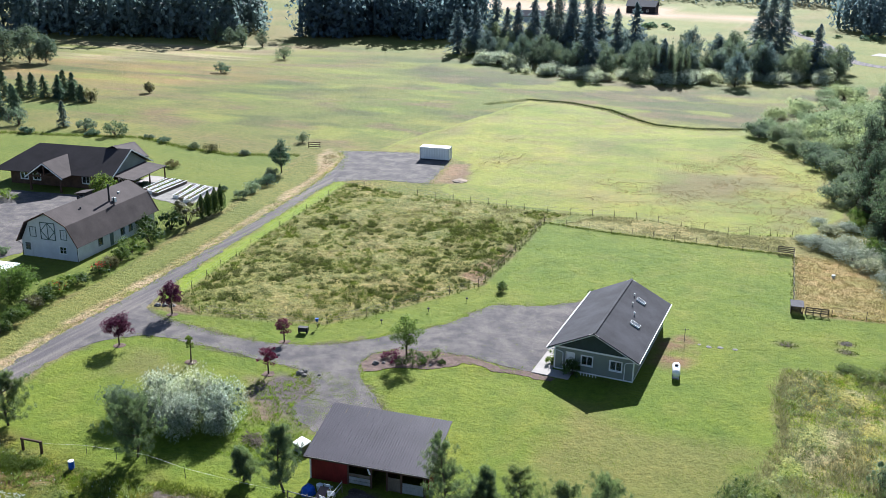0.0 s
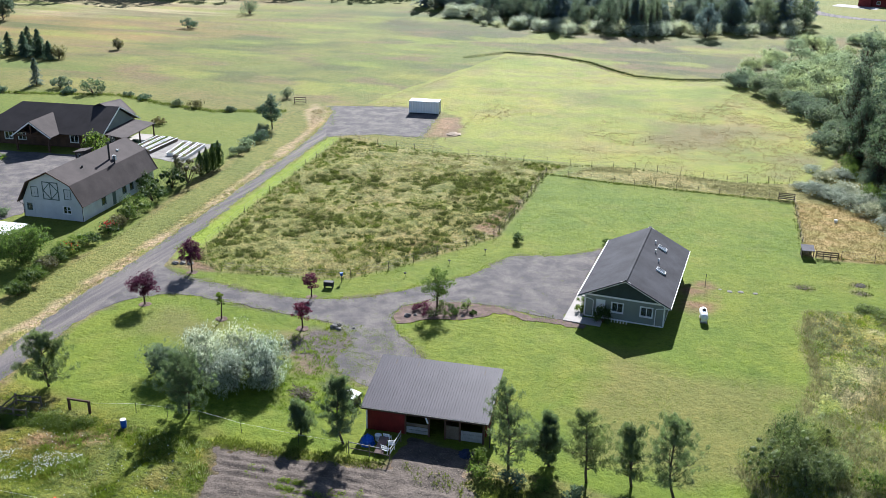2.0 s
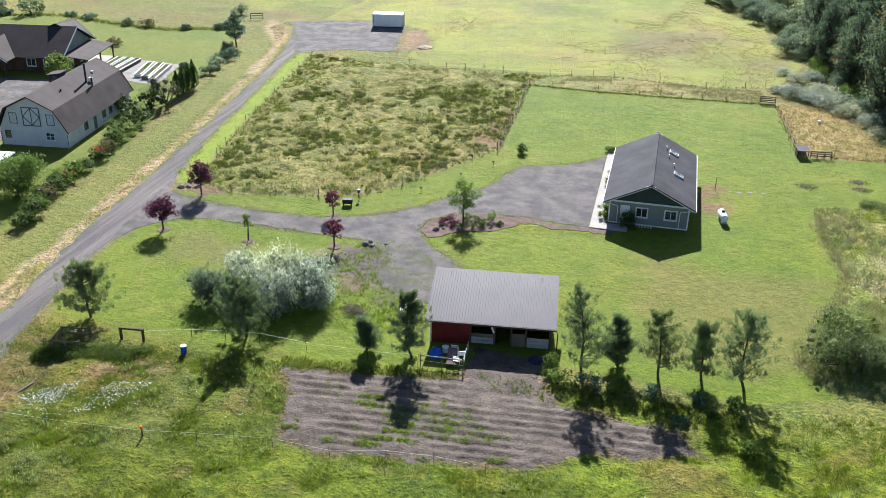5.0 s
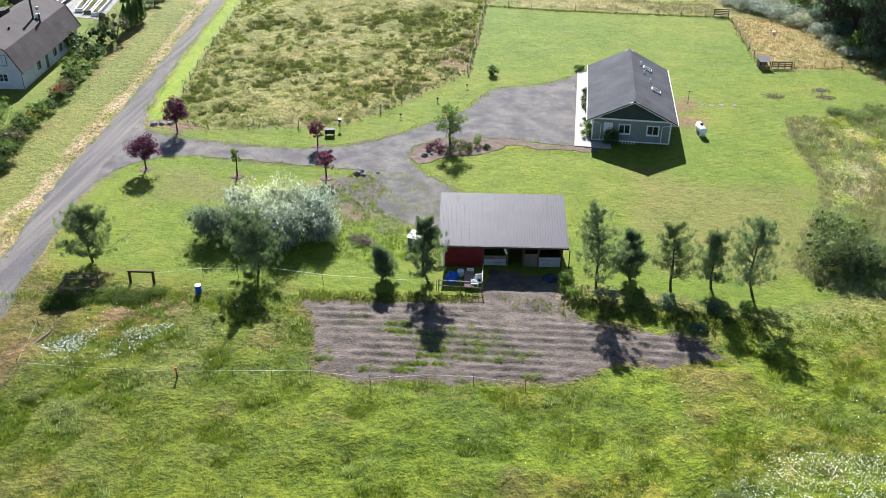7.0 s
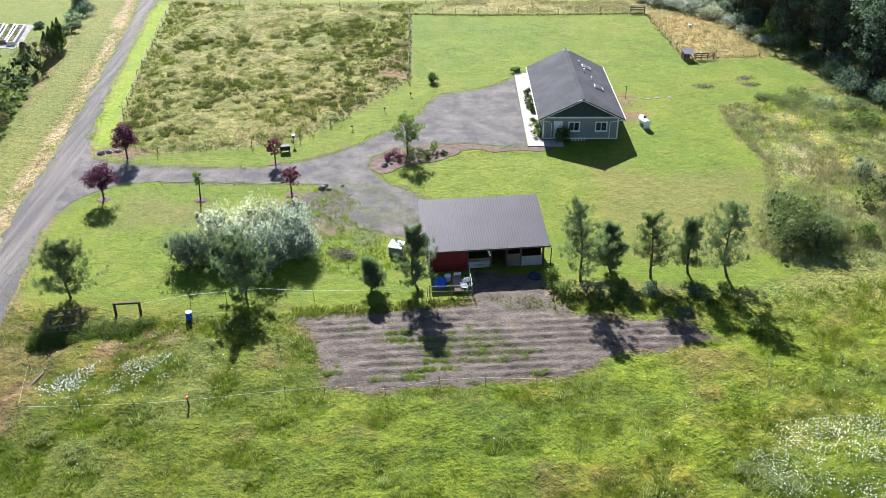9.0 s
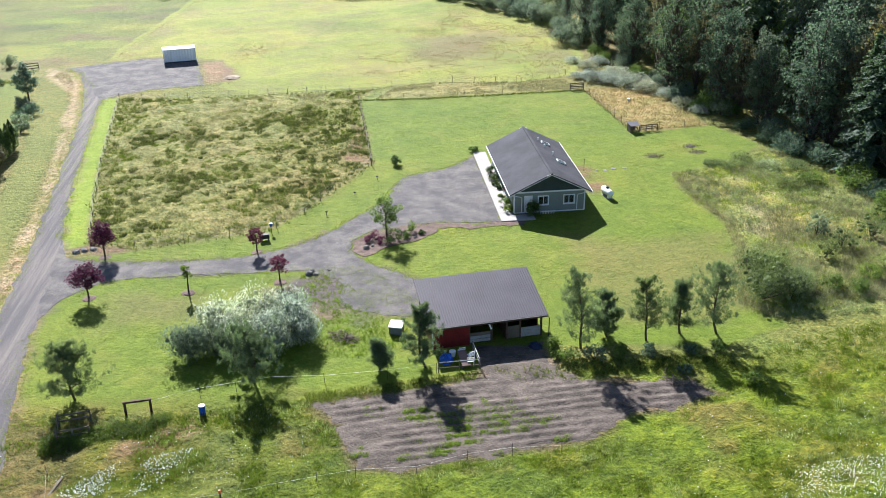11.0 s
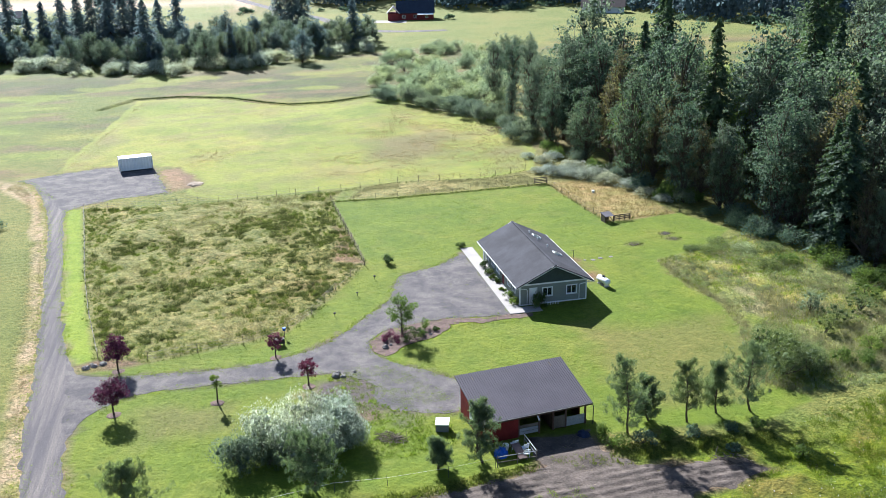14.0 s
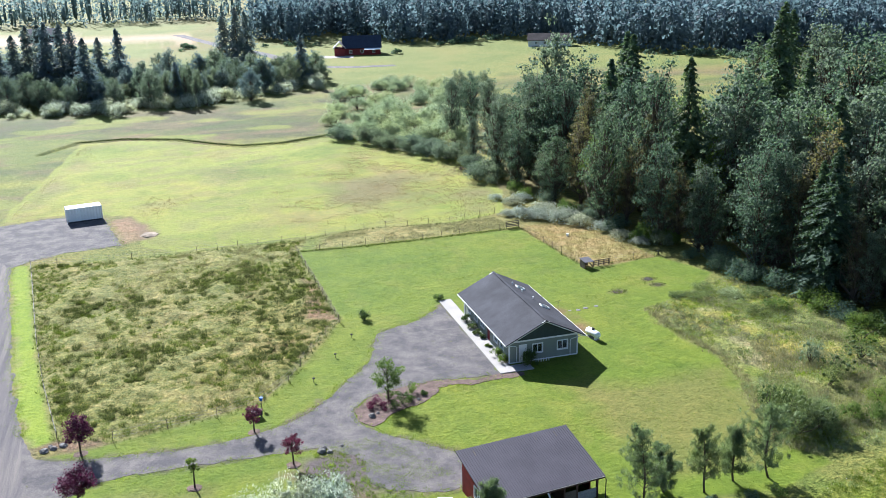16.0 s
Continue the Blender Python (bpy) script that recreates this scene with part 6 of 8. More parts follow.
for k, (x, y, rz, length) in enumerate([(-108.4, 131.2, 6, 7.6), (-106.9, 131.0, 5, 8.4), (-105.3, 130.6, 4, 8.8), (-101.5, 130.0, 13, 7.6), (-99.8, 129.6, 12, 8.2), (-98.2, 129.1, 11, 8.6)]):
    raised_bed(x, y, rz, length, k)

rng = np.random.default_rng(901)
p = scatter(PADDOCK, 9000, rng, 0.6)
dens = 0.10 + 0.0 * p[:, 0]
for cx, cy, cr, cw in [(-43, 122, 5.0, 0.9), (-43.6, 115, 4.5, 0.9), (-46.6, 107, 4.5, 0.8), (-46, 101.5, 3.2, 0.6), (-52, 99.5, 4, 0.5), (-53, 114.5, 5, 0.6), (-62.5, 106, 5, 0.6), (-68.4, 98.5, 4, 0.7), (-72.4, 125.6, 3.2, 0.6),
                       (-65, 123, 4, 0.6), (-75.2, 144, 3, 0.6), (-66.7, 104, 4, 0.6), (-64, 94, 3.5, 0.7), (-50, 131, 4.5, 0.7), (-57, 128, 5, 0.35), (-73, 112, 4, 0.4), (-70, 93, 3, 0.5), (-56, 106, 4, 0.4),
                       (-65, 138, 6, -0.8), (-59.5, 142, 5, -0.7), (-57, 96, 3.6, -0.7), (-58.5, 92, 3, -0.6), (-60, 115, 3, -0.5), (-41, 113, 1.6, -0.8), (-52, 140, 5, -0.3)]:
    dens = dens + cw * np.exp(-((p[:, 0] - cx) ** 2 + (p[:, 1] - cy) ** 2) / cr ** 2)
keep = dens + (vnoise(p[:, 0], p[:, 1], 2.0, 91, 3) - 0.5) * 2.2 + rng.normal(size=len(p)) * 0.24 > 0.74
r_p = p[keep]
r_p = r_p[np.unique(np.floor(r_p / 0.98).astype(int) @ np.array([1000, 1]), return_index=True)[1]]
tufts("rushes", "dark green rush clumps scattered through the paddock", r_p + rng.normal(size=r_p.shape) * 0.12, 0.48, 120, 0.36, 0.05, rush, 902, 0.5, "rushes")
q = thin_out(scatter(PADDOCK, 5200, rng, 0.5), 3.0, 86, 0.46, rng)
tufts("pasture_clumps", "olive tussocks of coarse grass in the paddock", q[np.unique(np.floor(q / 0.8).astype(int) @ np.array([1000, 1]), return_index=True)[1]], 0.40, 46, 0.30, 0.045, grass_olive, 899, 0.45)
tufts("pasture_clumps", "straw-coloured tussocks of coarse grass in the paddock", thin_out(scatter(PADDOCK, 3600, rng, 0.5), 4.0, 76, 0.48, rng), 0.40, 26, 0.32, 0.04, grass_scrub, 898, 0.5)
tufts("pasture_grass", "long grazed pasture grass, green and straw coloured", scatter(PADDOCK, 14000, rng, 0.2), 0.13, 5, 0.24, 0.045, pasture_green, 903, 0.5)
tufts("pasture_grass", "dry seed heads among the pasture grass", thin_out(scatter(PADDOCK, 6000, rng, 0.2), 3.0, 92, 0.54, rng), 0.24, 6, 0.25, 0.045, grass_pale, 904, 0.5)

FRONT = [(-70, 55), (-60, 53.8), (-47, 54.6), (-44.4, 50.5), (-43.6, 44.2), (-30, 45.2), (-24, 46), (-16, 49.5), (-12, 52), (-6, 58), (6, 61), (16, 57), (16, 28), (-74, 28), (-72, 44)]
tufts("meadow_grass", "knee-high rough meadow grass", scatter(FRONT, 34000, rng), 0.09, 5, 0.22, 0.045, meadow_green, 905, 0.5)
west = scatter(FRONT, 9000, rng)
west = west[rng.random(len(west)) < np.clip(0.95 - (west[:, 0] + 62) / 55, 0.3, 1)]
tufts("meadow_grass", "dark olive clumps of weeds in the meadow", thin_out(west, 3.4, 93, 0.52, rng), 0.27, 26, 0.36, 0.05, meadow_olive, 906, 0.6, "weeds")
tufts("meadow_grass", "lush green hummocks of rough grass", thin_out(scatter(FRONT, 6500, rng), 2.6, 83, 0.50, rng), 0.24, 24, 0.36, 0.05, meadow_green, 896, 0.6)
tufts("meadow_grass", "grey-green thistles in the meadow", thin_out(scatter(FRONT, 3600, rng), 3.4, 82, 0.62, rng), 0.36, 26, 0.30, 0.04, leaf_scrub, 895, 0.5, "weeds")
tufts("meadow_grass", "yellowing stalks in the meadow", thin_out(scatter(FRONT, 8000, rng), 5.0, 94, 0.55, rng), 0.28, 5, 0.25, 0.03, grass_scrub, 907, 0.4)
for k, (x, y, r, h) in enumerate([(-13.5, 35.5, 1.2, 0.9), (-12.4, 34.8, 1.0, 0.8), (-61.5, 39.4, 0.8, 0.7), (-58.8, 38.2, 1.0, 0.6), (-14.8, 36.6, 0.8, 0.6)]):
    plant("meadow_bush", "low grey-green weed bush in the meadow", "bush", bush_shape(r * 1.2, h * 0.8, 1300, 0.11, 980 + k, 20, 0.36, 0.5, 0.1), leaf_scrub, x, y, group="meadow weed bushes")

lawn_green = leafy("mown lawn blades", (0.100, 0.150, 0.018), (0.150, 0.200, 0.028), 0.45)
lawn_p = np.concatenate([thin_out(scatter(LAWN, 42000, rng), 0.9, 89, 0.5, rng), scatter(STRIP_E, 3500, rng)])
clear = np.ones(len(lawn_p), bool)
for poly in (DRIVE, BED, MULCH, ROAD, [(-25, 88.3), (-14.5, 88.3), (-14.5, 107), (-25, 113)]):
    clear &= inside(poly, lawn_p[:, 0], lawn_p[:, 1]) < -0.1
tufts("lawn_grass", "short mown lawn grass with uneven tufts", lawn_p[clear], 0.06, 4, 0.18, 0.05, lawn_green, 908, 1.1)
tufts("scrub_grass", "tall pale dry grass on the scrubby bank", thin_out(scatter(SCRUB, 12000, rng), 5.0, 95, 0.36, rng), 0.30, 8, 0.34, 0.05, grass_scrub, 909, 0.4)
tufts("scrub_grass", "tall green weeds on the scrubby bank", thin_out(scatter(SCRUB, 7000, rng), 6.0, 88, 0.5, rng), 0.28, 8, 0.32, 0.07, grass_green, 910, 0.7)
tufts("scrub_grass", "pale fluffy tall grass among the scrub bushes", thin_out(scatter([(2, 64), (15, 61), (18, 84), (10, 92), (3, 82), (0, 74)], 2600, rng), 3.5, 80, 0.42, rng), 0.62, 10, 0.42, 0.045, grass_scrub, 890, 0.4)
mounds("scrub_weeds", "rounded green weeds on the scrubby bank", thin_out(scatter(SCRUB, 3000, rng), 4.0, 84, 0.5, rng), 0.55, 0.45, 20, 0.34, leaf_scrub, 894, "weeds")
mounds("scrub_weeds", "dark weed clumps on the scrubby bank", thin_out(scatter(SCRUB, 900, rng), 4.0, 85, 0.56, rng), 0.55, 0.5, 22, 0.34, grass_olive, 893, "weeds")
tufts("scrub_grass", "tall pale grass at the mown lawn's edge", line_places([(x + 0.5, y) for x, y in SCRUB[:8]], 0.06, rng, 0.5), 0.42, 6, 0.25, 0.05, grass_scrub, 892, 0.5)
tufts("straw_grass", "dry golden grass in the pen", scatter(STRAW, 3600, rng), 0.20, 6, 0.28, 0.05, grass_straw, 911, 1.0)
tufts("tall_grass", "uncut tall grass strip along the field fence", thin_out(scatter(TALLGRASS, 2600, rng), 4.0, 81, 0.42, rng), 0.26, 7, 0.34, 0.06, grass_scrub, 912, 0.6)
p = scatter(PLOT, 9000, rng, 0.3)
wave = np.sin((p[:, 1] - 0.06 * p[:, 0]) * math.tau / 0.95 + vnoise(p[:, 0], p[:, 1], 4, 4) * 3)
keep = (wave > 0.15) & (p[:, 0] < -26.5) & (p[:, 1] < 53.0) & (vnoise(p[:, 0], p[:, 1] * 2, 4.5, 38, 2) > 0.49)
mounds("weeds", "bright green weeds in rows on the tilled plot", thin_out(p[keep], 1.6, 61, 0.44, rng)[:1100], 0.26, 0.10, 30, 0.11, grass_green, 913, "weeds", 0.4, 0.06)
tufts("weeds", "lush green weeds at the edge of the plot", np.concatenate([scatter([(-47, 55.6), (-32, 57), (-32, 56.2), (-38, 54.8), (-46.8, 54.0)], 260, rng), scatter([(-31, 57.6), (-25, 57), (-24, 54.8), (-29, 55.4)], 60, rng), scatter([(-25, 58), (-10, 56.8), (-10, 55), (-24, 55.2)], 420, rng)]), 0.24, 9, 0.28, 0.09, grass_olive, 914, 0.6, "weeds")
mounds("weeds", "tall weeds by the timber rails", scatter([(-66.8, 52), (-57.6, 53.8), (-57.8, 52.2), (-63, 50.4), (-66.5, 49.8)], 170, rng), 0.55, 0.62, 110, 0.15, meadow_olive, 915, "weeds", 0.3)
tufts("weeds", "straggling weeds beside the brush", scatter([(-51, 74.5), (-46, 76), (-43.5, 71), (-37.5, 66), (-38, 62), (-45, 60.5), (-46.5, 66), (-48, 70)], 420, rng), 0.22, 9, 0.3, 0.09, grass_green, 916, 0.8, "weeds")


tufts("fence_grass", "long dark grass at the edge of the neighbouring lawn", line_places([(-99, 163), (-112, 157), (-127, 159), (-138, 162), (-156, 156), (-175, 150)], 0.09, rng, 0.5), 0.5, 6, 0.3, 0.09, grass_olive, 891, 0.5)
PAD_FENCE = [(-71.3, 88.7), (-73.6, 101.3), (-75.6, 115.1), (-77.9, 135.0), (-79.4, 147.6)]
PAD_SOUTH = [(-71.3, 88.7), (-66, 86.5), (-60.8, 87.3), (-55.9, 88.2), (-50.8, 90.4), (-47.7, 94.3), (-44.0, 101.4), (-39.1, 109.4)]
LAWN_WEST = [(-39.1, 109.4), (-39.4, 122.7), (-39.9, 140.6)]
LAWN_NORTH = [(-39.9, 140.6), (-28.9, 139.9), (-13.0, 140.4), (-2.3, 140.9)]
FIELD = [(-79.4, 147.6), (-68, 145.9), (-58, 146.2), (-45.2, 146.4), (-37.4, 147.0), (-27.1, 149.2), (-12.4, 147.6), (-3.2, 150.6)]
PEN_E = [(-2.3, 140.9), (-0.9, 119.4)]
PEN_S = [(3.6, 118.9), (7.5, 119.0), (12.2, 119.8)]
tufts("fence_grass", "uncut dark grass along the lawn fence", line_places(LAWN_NORTH, 0.14, rng, 0.14), 0.3, 9, 0.2, 0.08, grass_olive, 917, 0.4)
tufts("fence_grass", "uncut grass along the wire fences", np.concatenate([line_places(q, 0.55, rng) for q in (PAD_FENCE, PAD_SOUTH, LAWN_WEST, FIELD, PEN_E, PEN_S)]), 0.36, 8, 0.22, 0.07, grass_olive, 918, 0.4)
# blades near black: the shade of the ditch bank is put into their colour
ditch_blades = leafy("sedge darkened for ditch shade", (0.020, 0.030, 0.010), (0.060, 0.080, 0.024), 0.3)
tufts("ditch_grass", "tall grass along the ditch bank, coloured dark for its shade", np.concatenate([line_places([(x, y + d) for x, y in DITCH[1:]], 0.16, rng, 0.22) for d in (0.2, 0.9)]), 0.34, 9, 0.22, 0.07, ditch_blades, 919, 0.4)
MARSH = [(-330, 200), (-190, 150), (-150, 164), (-112, 160), (-90, 179), (-84.5, 206), (-79, 248), (-54, 244), (-40, 231), (-18, 236), (-6, 262), (2, 285), (-40, 283), (-90, 288), (-150, 300), (-185, 262), (-300, 250)]
tufts("marsh_grass", "rank grass and sedge in the wet pasture", thin_out(scatter(MARSH, 12000, rng), 14.0, 96, 0.50, rng), 0.14, 5, 1.8, 0.10, pasture_green, 920, 0.9)
tufts("hay_stubble", "mown hay lying in the bright field", thin_out(scatter(HAY, 16000, rng, 1.0), 6.0, 98, 0.42, rng), 0.12, 4, 0.4, 0.16, grass_pale, 922, 1.2)
VERGE_P = thin_out(scatter(TAN, 2400, rng, 0.45), 3.0, 75, 0.5, rng)
tufts("verge_grass", "dry straw-coloured grass along the lane", VERGE_P[inside(ROAD, VERGE_P[:, 0], VERGE_P[:, 1]) < -0.15], 0.2, 6, 0.25, 0.07, grass_pale, 923, 1.0)


def flowers(name, label, places, size, height, seed):
    rng = np.random.default_rng(seed)
    pts = np.stack([places[:, 0], places[:, 1], rng.uniform(0.6, 1.1, len(places)) * height], 1)
    v, f = cards(pts, size, rng, 0.9)
    return setting(name, raw(name, v, f), petals, label, "flowers", "stuff")


DAISY_E = [(-14.5, 37.5), (-11.5, 41.0), (-6.5, 41.6), (-1.5, 43), (3, 40), (1, 29), (-14, 29)]
DAISY_W = [(-64, 44.6), (-60.2, 42.8), (-56.5, 45.5), (-55, 49), (-60.5, 48)]
flowers("daisies", "drift of white meadow daisies", np.concatenate([thin_out(scatter(DAISY_E, 9500, rng), 2.6, 99, 0.46 + rng.normal(size=9500) * 0.14, rng), scatter([(-22, 34), (-16, 48), (2, 48), (6, 30)], 320, rng)]), 0.095, 0.42, 930)
flowers("daisies", "scattered white flowers among the rough grass", np.concatenate([thin_out(scatter(DAISY_W, 3200, rng), 2.2, 100, 0.56 + rng.normal(size=3200) * 0.14, rng), scatter([(-66, 50), (-47, 53), (-46, 46), (-64, 40)], 260, rng), scatter(FRONT, 320, rng)]), 0.09, 0.38, 931)

# uneven grass creeping over the edges of lane and driveway
edge_p = np.concatenate([line_places(ROAD_W, 0.12, rng, 0.45), line_places(ROAD_E, 0.12, rng, 0.42), line_places(DRIVE[:-2], 0.09, rng, 0.40), line_places(LOT, 0.25, rng, 0.5), line_places(MULCH[4:], 0.12, rng, 0.25), line_places(BED[20:], 0.14, rng, 0.2)])
edge_p = edge_p[inside([(-26, 88), (-22, 88), (-22, 113), (-26, 113)], edge_p[:, 0], edge_p[:, 1]) < 0]
jn = inside([(-75.5, 69), (-70.5, 69), (-70.5, 87), (-77, 92)], edge_p[:, 0], edge_p[:, 1]) < 0
tufts("edge_grass", "uneven grass creeping over the gravel edge", edge_p[jn], 0.14, 6, 0.22, 0.07, grass_green, 940, 0.9)
SPUR = [(-48, 77.5), (-44.5, 79.5), (-41.5, 79), (-38, 75), (-36, 70), (-42, 69.5), (-43.5, 74)]
tufts("gravel_weeds", "thin weeds growing through the gravel", thin_out(scatter(SPUR, 1500, rng), 2.0, 87, 0.46, rng), 0.10, 6, 0.25, 0.07, grass_green, 941, 1.0, "weeds")

# straw and stalks lying on the tilled plot, mostly along its rows
lie = scatter(PLOT, 5200, rng, 0.2)
an = rng.normal(size=len(lie)) * 0.35 + 0.06
half = np.stack([np.cos(an), np.sin(an), rng.normal(size=len(lie)) * 0.06], 1) * rng.uniform(0.08, 0.28, (len(lie), 1))
wide = np.stack([-np.sin(an), np.cos(an), np.zeros(len(lie))], 1) * 0.012
mid = np.stack([lie[:, 0], lie[:, 1], np.full(len(lie), 0.04)], 1)
v = np.stack([mid - half, mid + wide, mid + half, mid - wide], 1).reshape(-1, 3)
setting("straw_litter", raw("straw_litter", v, np.arange(len(v)).reshape(-1, 4)), leafy("dead stalks", (0.10, 0.08, 0.065), (0.24, 0.195, 0.16), 0.1), "dead stalks lying in rows on the tilled plot", "straw", "stuff")

# ---- fences ----
post_geo = Geo().tube([(0, 0, -0.2), (0, 0, 1.15)], [0.04, 0.034], 6).mesh("post")
post_geo.materials.append(old_wood)
stake_geo = Geo().tube([(0, 0, -0.2), (0, 0, 1.15)], [0.022, 0.02], 5).mesh("post")
stake_geo.materials.append(dark_metal)


def wire_fence(name, label, pts, gap, heights, wire_r, wire_mat, post=post_geo, rail=False):
    f = thing(name, label, "fence", pts[0][0], pts[0][1])
    x0, y0 = pts[0]
    rng = np.random.default_rng(int(abs(x0 * 10)))
    tops = []
    for i, ((ax, ay), (bx, by)) in enumerate(zip(pts, pts[1:])):
        n = max(1, round(math.hypot(bx - ax, by - ay) / gap))
        for k in range(n + (i == len(pts) - 2)):
            x, y = ax + (bx - ax) * k / n - x0, ay + (by - ay) * k / n - y0
            ob = part("post", post, None, f)
            ob.matrix_basis = pose(x, y, 0, rng.normal() * 2.5, rng.normal() * 2.5, rng.uniform(0, 360)) @ Matrix.Diagonal((1, 1, rng.uniform(0.9, 1.06), 1))
            tops.append((x, y))
    for h in heights:
        part("rail" if rail else "wire", Geo().tube([(x, y, h + rng.normal() * 0.02) for x, y in tops], [wire_r] * len(tops), 4), wire_mat, f)
    return f


wire_steel = surface("galvanised wire", (0.20, 0.19, 0.18), 0.7, 0.0, var=0.1, bump=0)
white_tape = surface("white fence tape", (0.72, 0.72, 0.66), 0.6, var=0.08, bump=0)
wire_fence("wire_fence", "wooden posts and wire along the lane side of the paddock", PAD_FENCE, 4.6, (0.4, 0.75, 1.1), 0.010, wire_steel)
wire_fence("wire_fence", "wooden posts and wire along the paddock's driveway side", PAD_SOUTH[1:], 4.2, (0.4, 0.75, 1.1), 0.010, wire_steel)
wire_fence("rail_fence", "weathered post and rail fence between paddock and lawn", LAWN_WEST, 2.6, (0.55, 1.05), 0.028, old_wood, rail=True)
wire_fence("wire_fence", "low wire fence along the lawn's far edge", LAWN_NORTH, 3.4, (0.4, 0.8), 0.007, wire_steel)
wire_fence("wire_fence", "wooden posts and wire along the hay field", FIELD, 3.6, (0.45, 0.85, 1.1), 0.007, wire_steel)
wire_fence("wire_fence", "wire fence round the straw-coloured pen", PEN_E, 3.2, (0.4, 0.75, 1.1), 0.007, wire_steel)
wire_fence("wire_fence", "wire fence along the pen's lower side", PEN_S, 2.9, (0.4, 0.75, 1.1), 0.007, wire_steel)
TAPE_N = [(-59.1, 54.8), (-55.4, 56.2), (-49.6, 57.1), (-45.2, 56.7), (-40.0, 56.9), (-35.8, 57.3)]
TAPE_S = [(-65.2, 47.2), (-64.0, 42.0), (-59.8, 42.1), (-52.3, 42.7), (-48.5, 43.4), (-43.0, 44.2), (-38.6, 44.0), (-34.8, 45.0), (-31.4, 45.3), (-27.7, 45.1)]
wire_fence("tape_fence", "thin stakes with a white tape by the plot", TAPE_N, 3.8, (0.95,), 0.007, white_tape, stake_geo)
wire_fence("tape_fence", "thin stakes with a white tape across the meadow", TAPE_S, 3.6, (0.8,), 0.0045, white_tape, stake_geo)


def rail_panel(name, label, x, y, rz, length, rails, mat, h=1.15, posts=3):
    f = thing(name, label, "fence", x, y, 0, rz)
    for k in range(posts):
        u = -length / 2 + length * k / (posts - 1)
        part("post", Geo().box(u - 0.06, u + 0.06, -0.06, 0.06, -0.2, h), mat, f)
    for k in range(rails):
        z = 0.3 + (h - 0.4) * k / max(1, rails - 1)
        part("rail", Geo().box(-length / 2 - 0.05, length / 2 + 0.05, 0.06, 0.10, z - 0.07, z + 0.07), mat, f)
    return f


rail_panel("rail_fence", "short dark timber rail fence beside the shelter", 1.9, 118.3, 6, 2.6, 3, old_wood, 0.95, 4)
rail_panel("field_gate", "weathered timber field gate in the lawn fence", -3.4, 141.2, 2, 2.2, 4, old_wood, 1.2, 2)
rail_panel("garden_gate", "dark cross-braced timber gate above the lane", -99.6, 170.4, 20, 2.4, 3, brown_wood, 1.3, 2)
hr = thing("hitching_rail", "dark timber hitching rail with two posts", "rail", -60.05, 54.6, 0, 6)
for u in (-0.98, 0.98):
    part("post", Geo().box(u - 0.09, u + 0.09, -0.09, 0.09, -0.2, 1.2), brown_wood, hr)
part("crossbeam", Geo().box(-1.1, 1.1, -0.08, 0.08, 1.06, 1.22), brown_wood, hr)
cp = thing("timber_pen", "low grey timber rails forming a small pen", "pen", -64.6, 52.6, 0, 10)
for (ax, ay), (bx, by) in (((-1.2, -1.0), (1.2, -1.0)), ((-1.2, -1.0), (-1.2, 1.2)), ((-1.2, 1.2), (1.2, 1.2))):
    for z in (0.45, 0.95):
        part("rail", Geo().beam((ax, ay, z), (bx, by, z), 0.05, 0.13), old_wood, cp)
for x, y in ((-1.2, -1.0), (1.2, -1.0), (-1.2, 1.2), (1.2, 1.2), (0, -1.0)):
    part("post", Geo().box(x - 0.06, x + 0.06, y - 0.06, y + 0.06, -0.2, 1.1), old_wood, cp)
for k, (mat, dx, z) in enumerate(((white_board, 0.0, 0.06), (brown_wood, 0.22, 0.06), (old_wood, 0.1, 0.16))):
    t = thing("plank", "long plank lying in the rough grass", "plank", -64.75 + dx, 44.6, 0, -14, "loose planks")
    part("board", Geo().box(-0.09, 0.09, -2.3, 2.3, z - 0.06, z + 0.04), mat, t)


# ---- barrel, stake, boxes ----
def barrel(x, y, body, lid, label):
    b = thing("barrel", label, "barrel", x, y)
    b.matrix_basis = spot(x, y, 0, 0.85)
    part("drum", Geo().tube([(0, 0, 0), (0, 0, 0.05), (0, 0, 0.3), (0, 0, 0.33), (0, 0, 0.58), (0, 0, 0.61), (0, 0, 0.85)], [0.27, 0.29, 0.29, 0.305, 0.29, 0.305, 0.28], 16), body, b)
    part("lid", Geo().tube([(0, 0, 0.85), (0, 0, 0.9), (0, 0, 0.92)], [0.30, 0.30, 0.2], 16), lid, b, "white drum lid")


barrel(-54.95, 53.9, blue_plastic, white_metal, "blue plastic drum with white lid in the grass")
orange = surface("orange marker", (0.75, 0.12, 0.02), 0.5, var=0.1, bump=0)
st = thing("marker_stake", "dark stake with an orange top in the meadow", "stake", -52.4, 42.75)
part("stake", Geo().tube([(0, 0, -0.2), (0, 0, 1.0)], [0.05, 0.045], 6), brown_wood, st)
part("cap", Geo().box(-0.07, 0.07, -0.07, 0.07, 0.85, 1.1), orange, st, "orange marker cap")
sb = thing("storage_box", "grey storage box with a white lid beside the barn", "box", -38.7, 64.7, 0, -18)
part("body", Geo().box(-0.58, 0.58, -0.5, 0.5, 0, 0.74), surface("grey plastic", (0.16, 0.17, 0.18), 0.6, var=0.1), sb)
part("lid", Geo().slab([(-0.64, -0.56, 0.8), (0.64, -0.56, 0.8), (0.64, 0.56, 0.95), (-0.64, 0.56, 0.95)], 0.1), white_metal, sb, "white sloping lid")
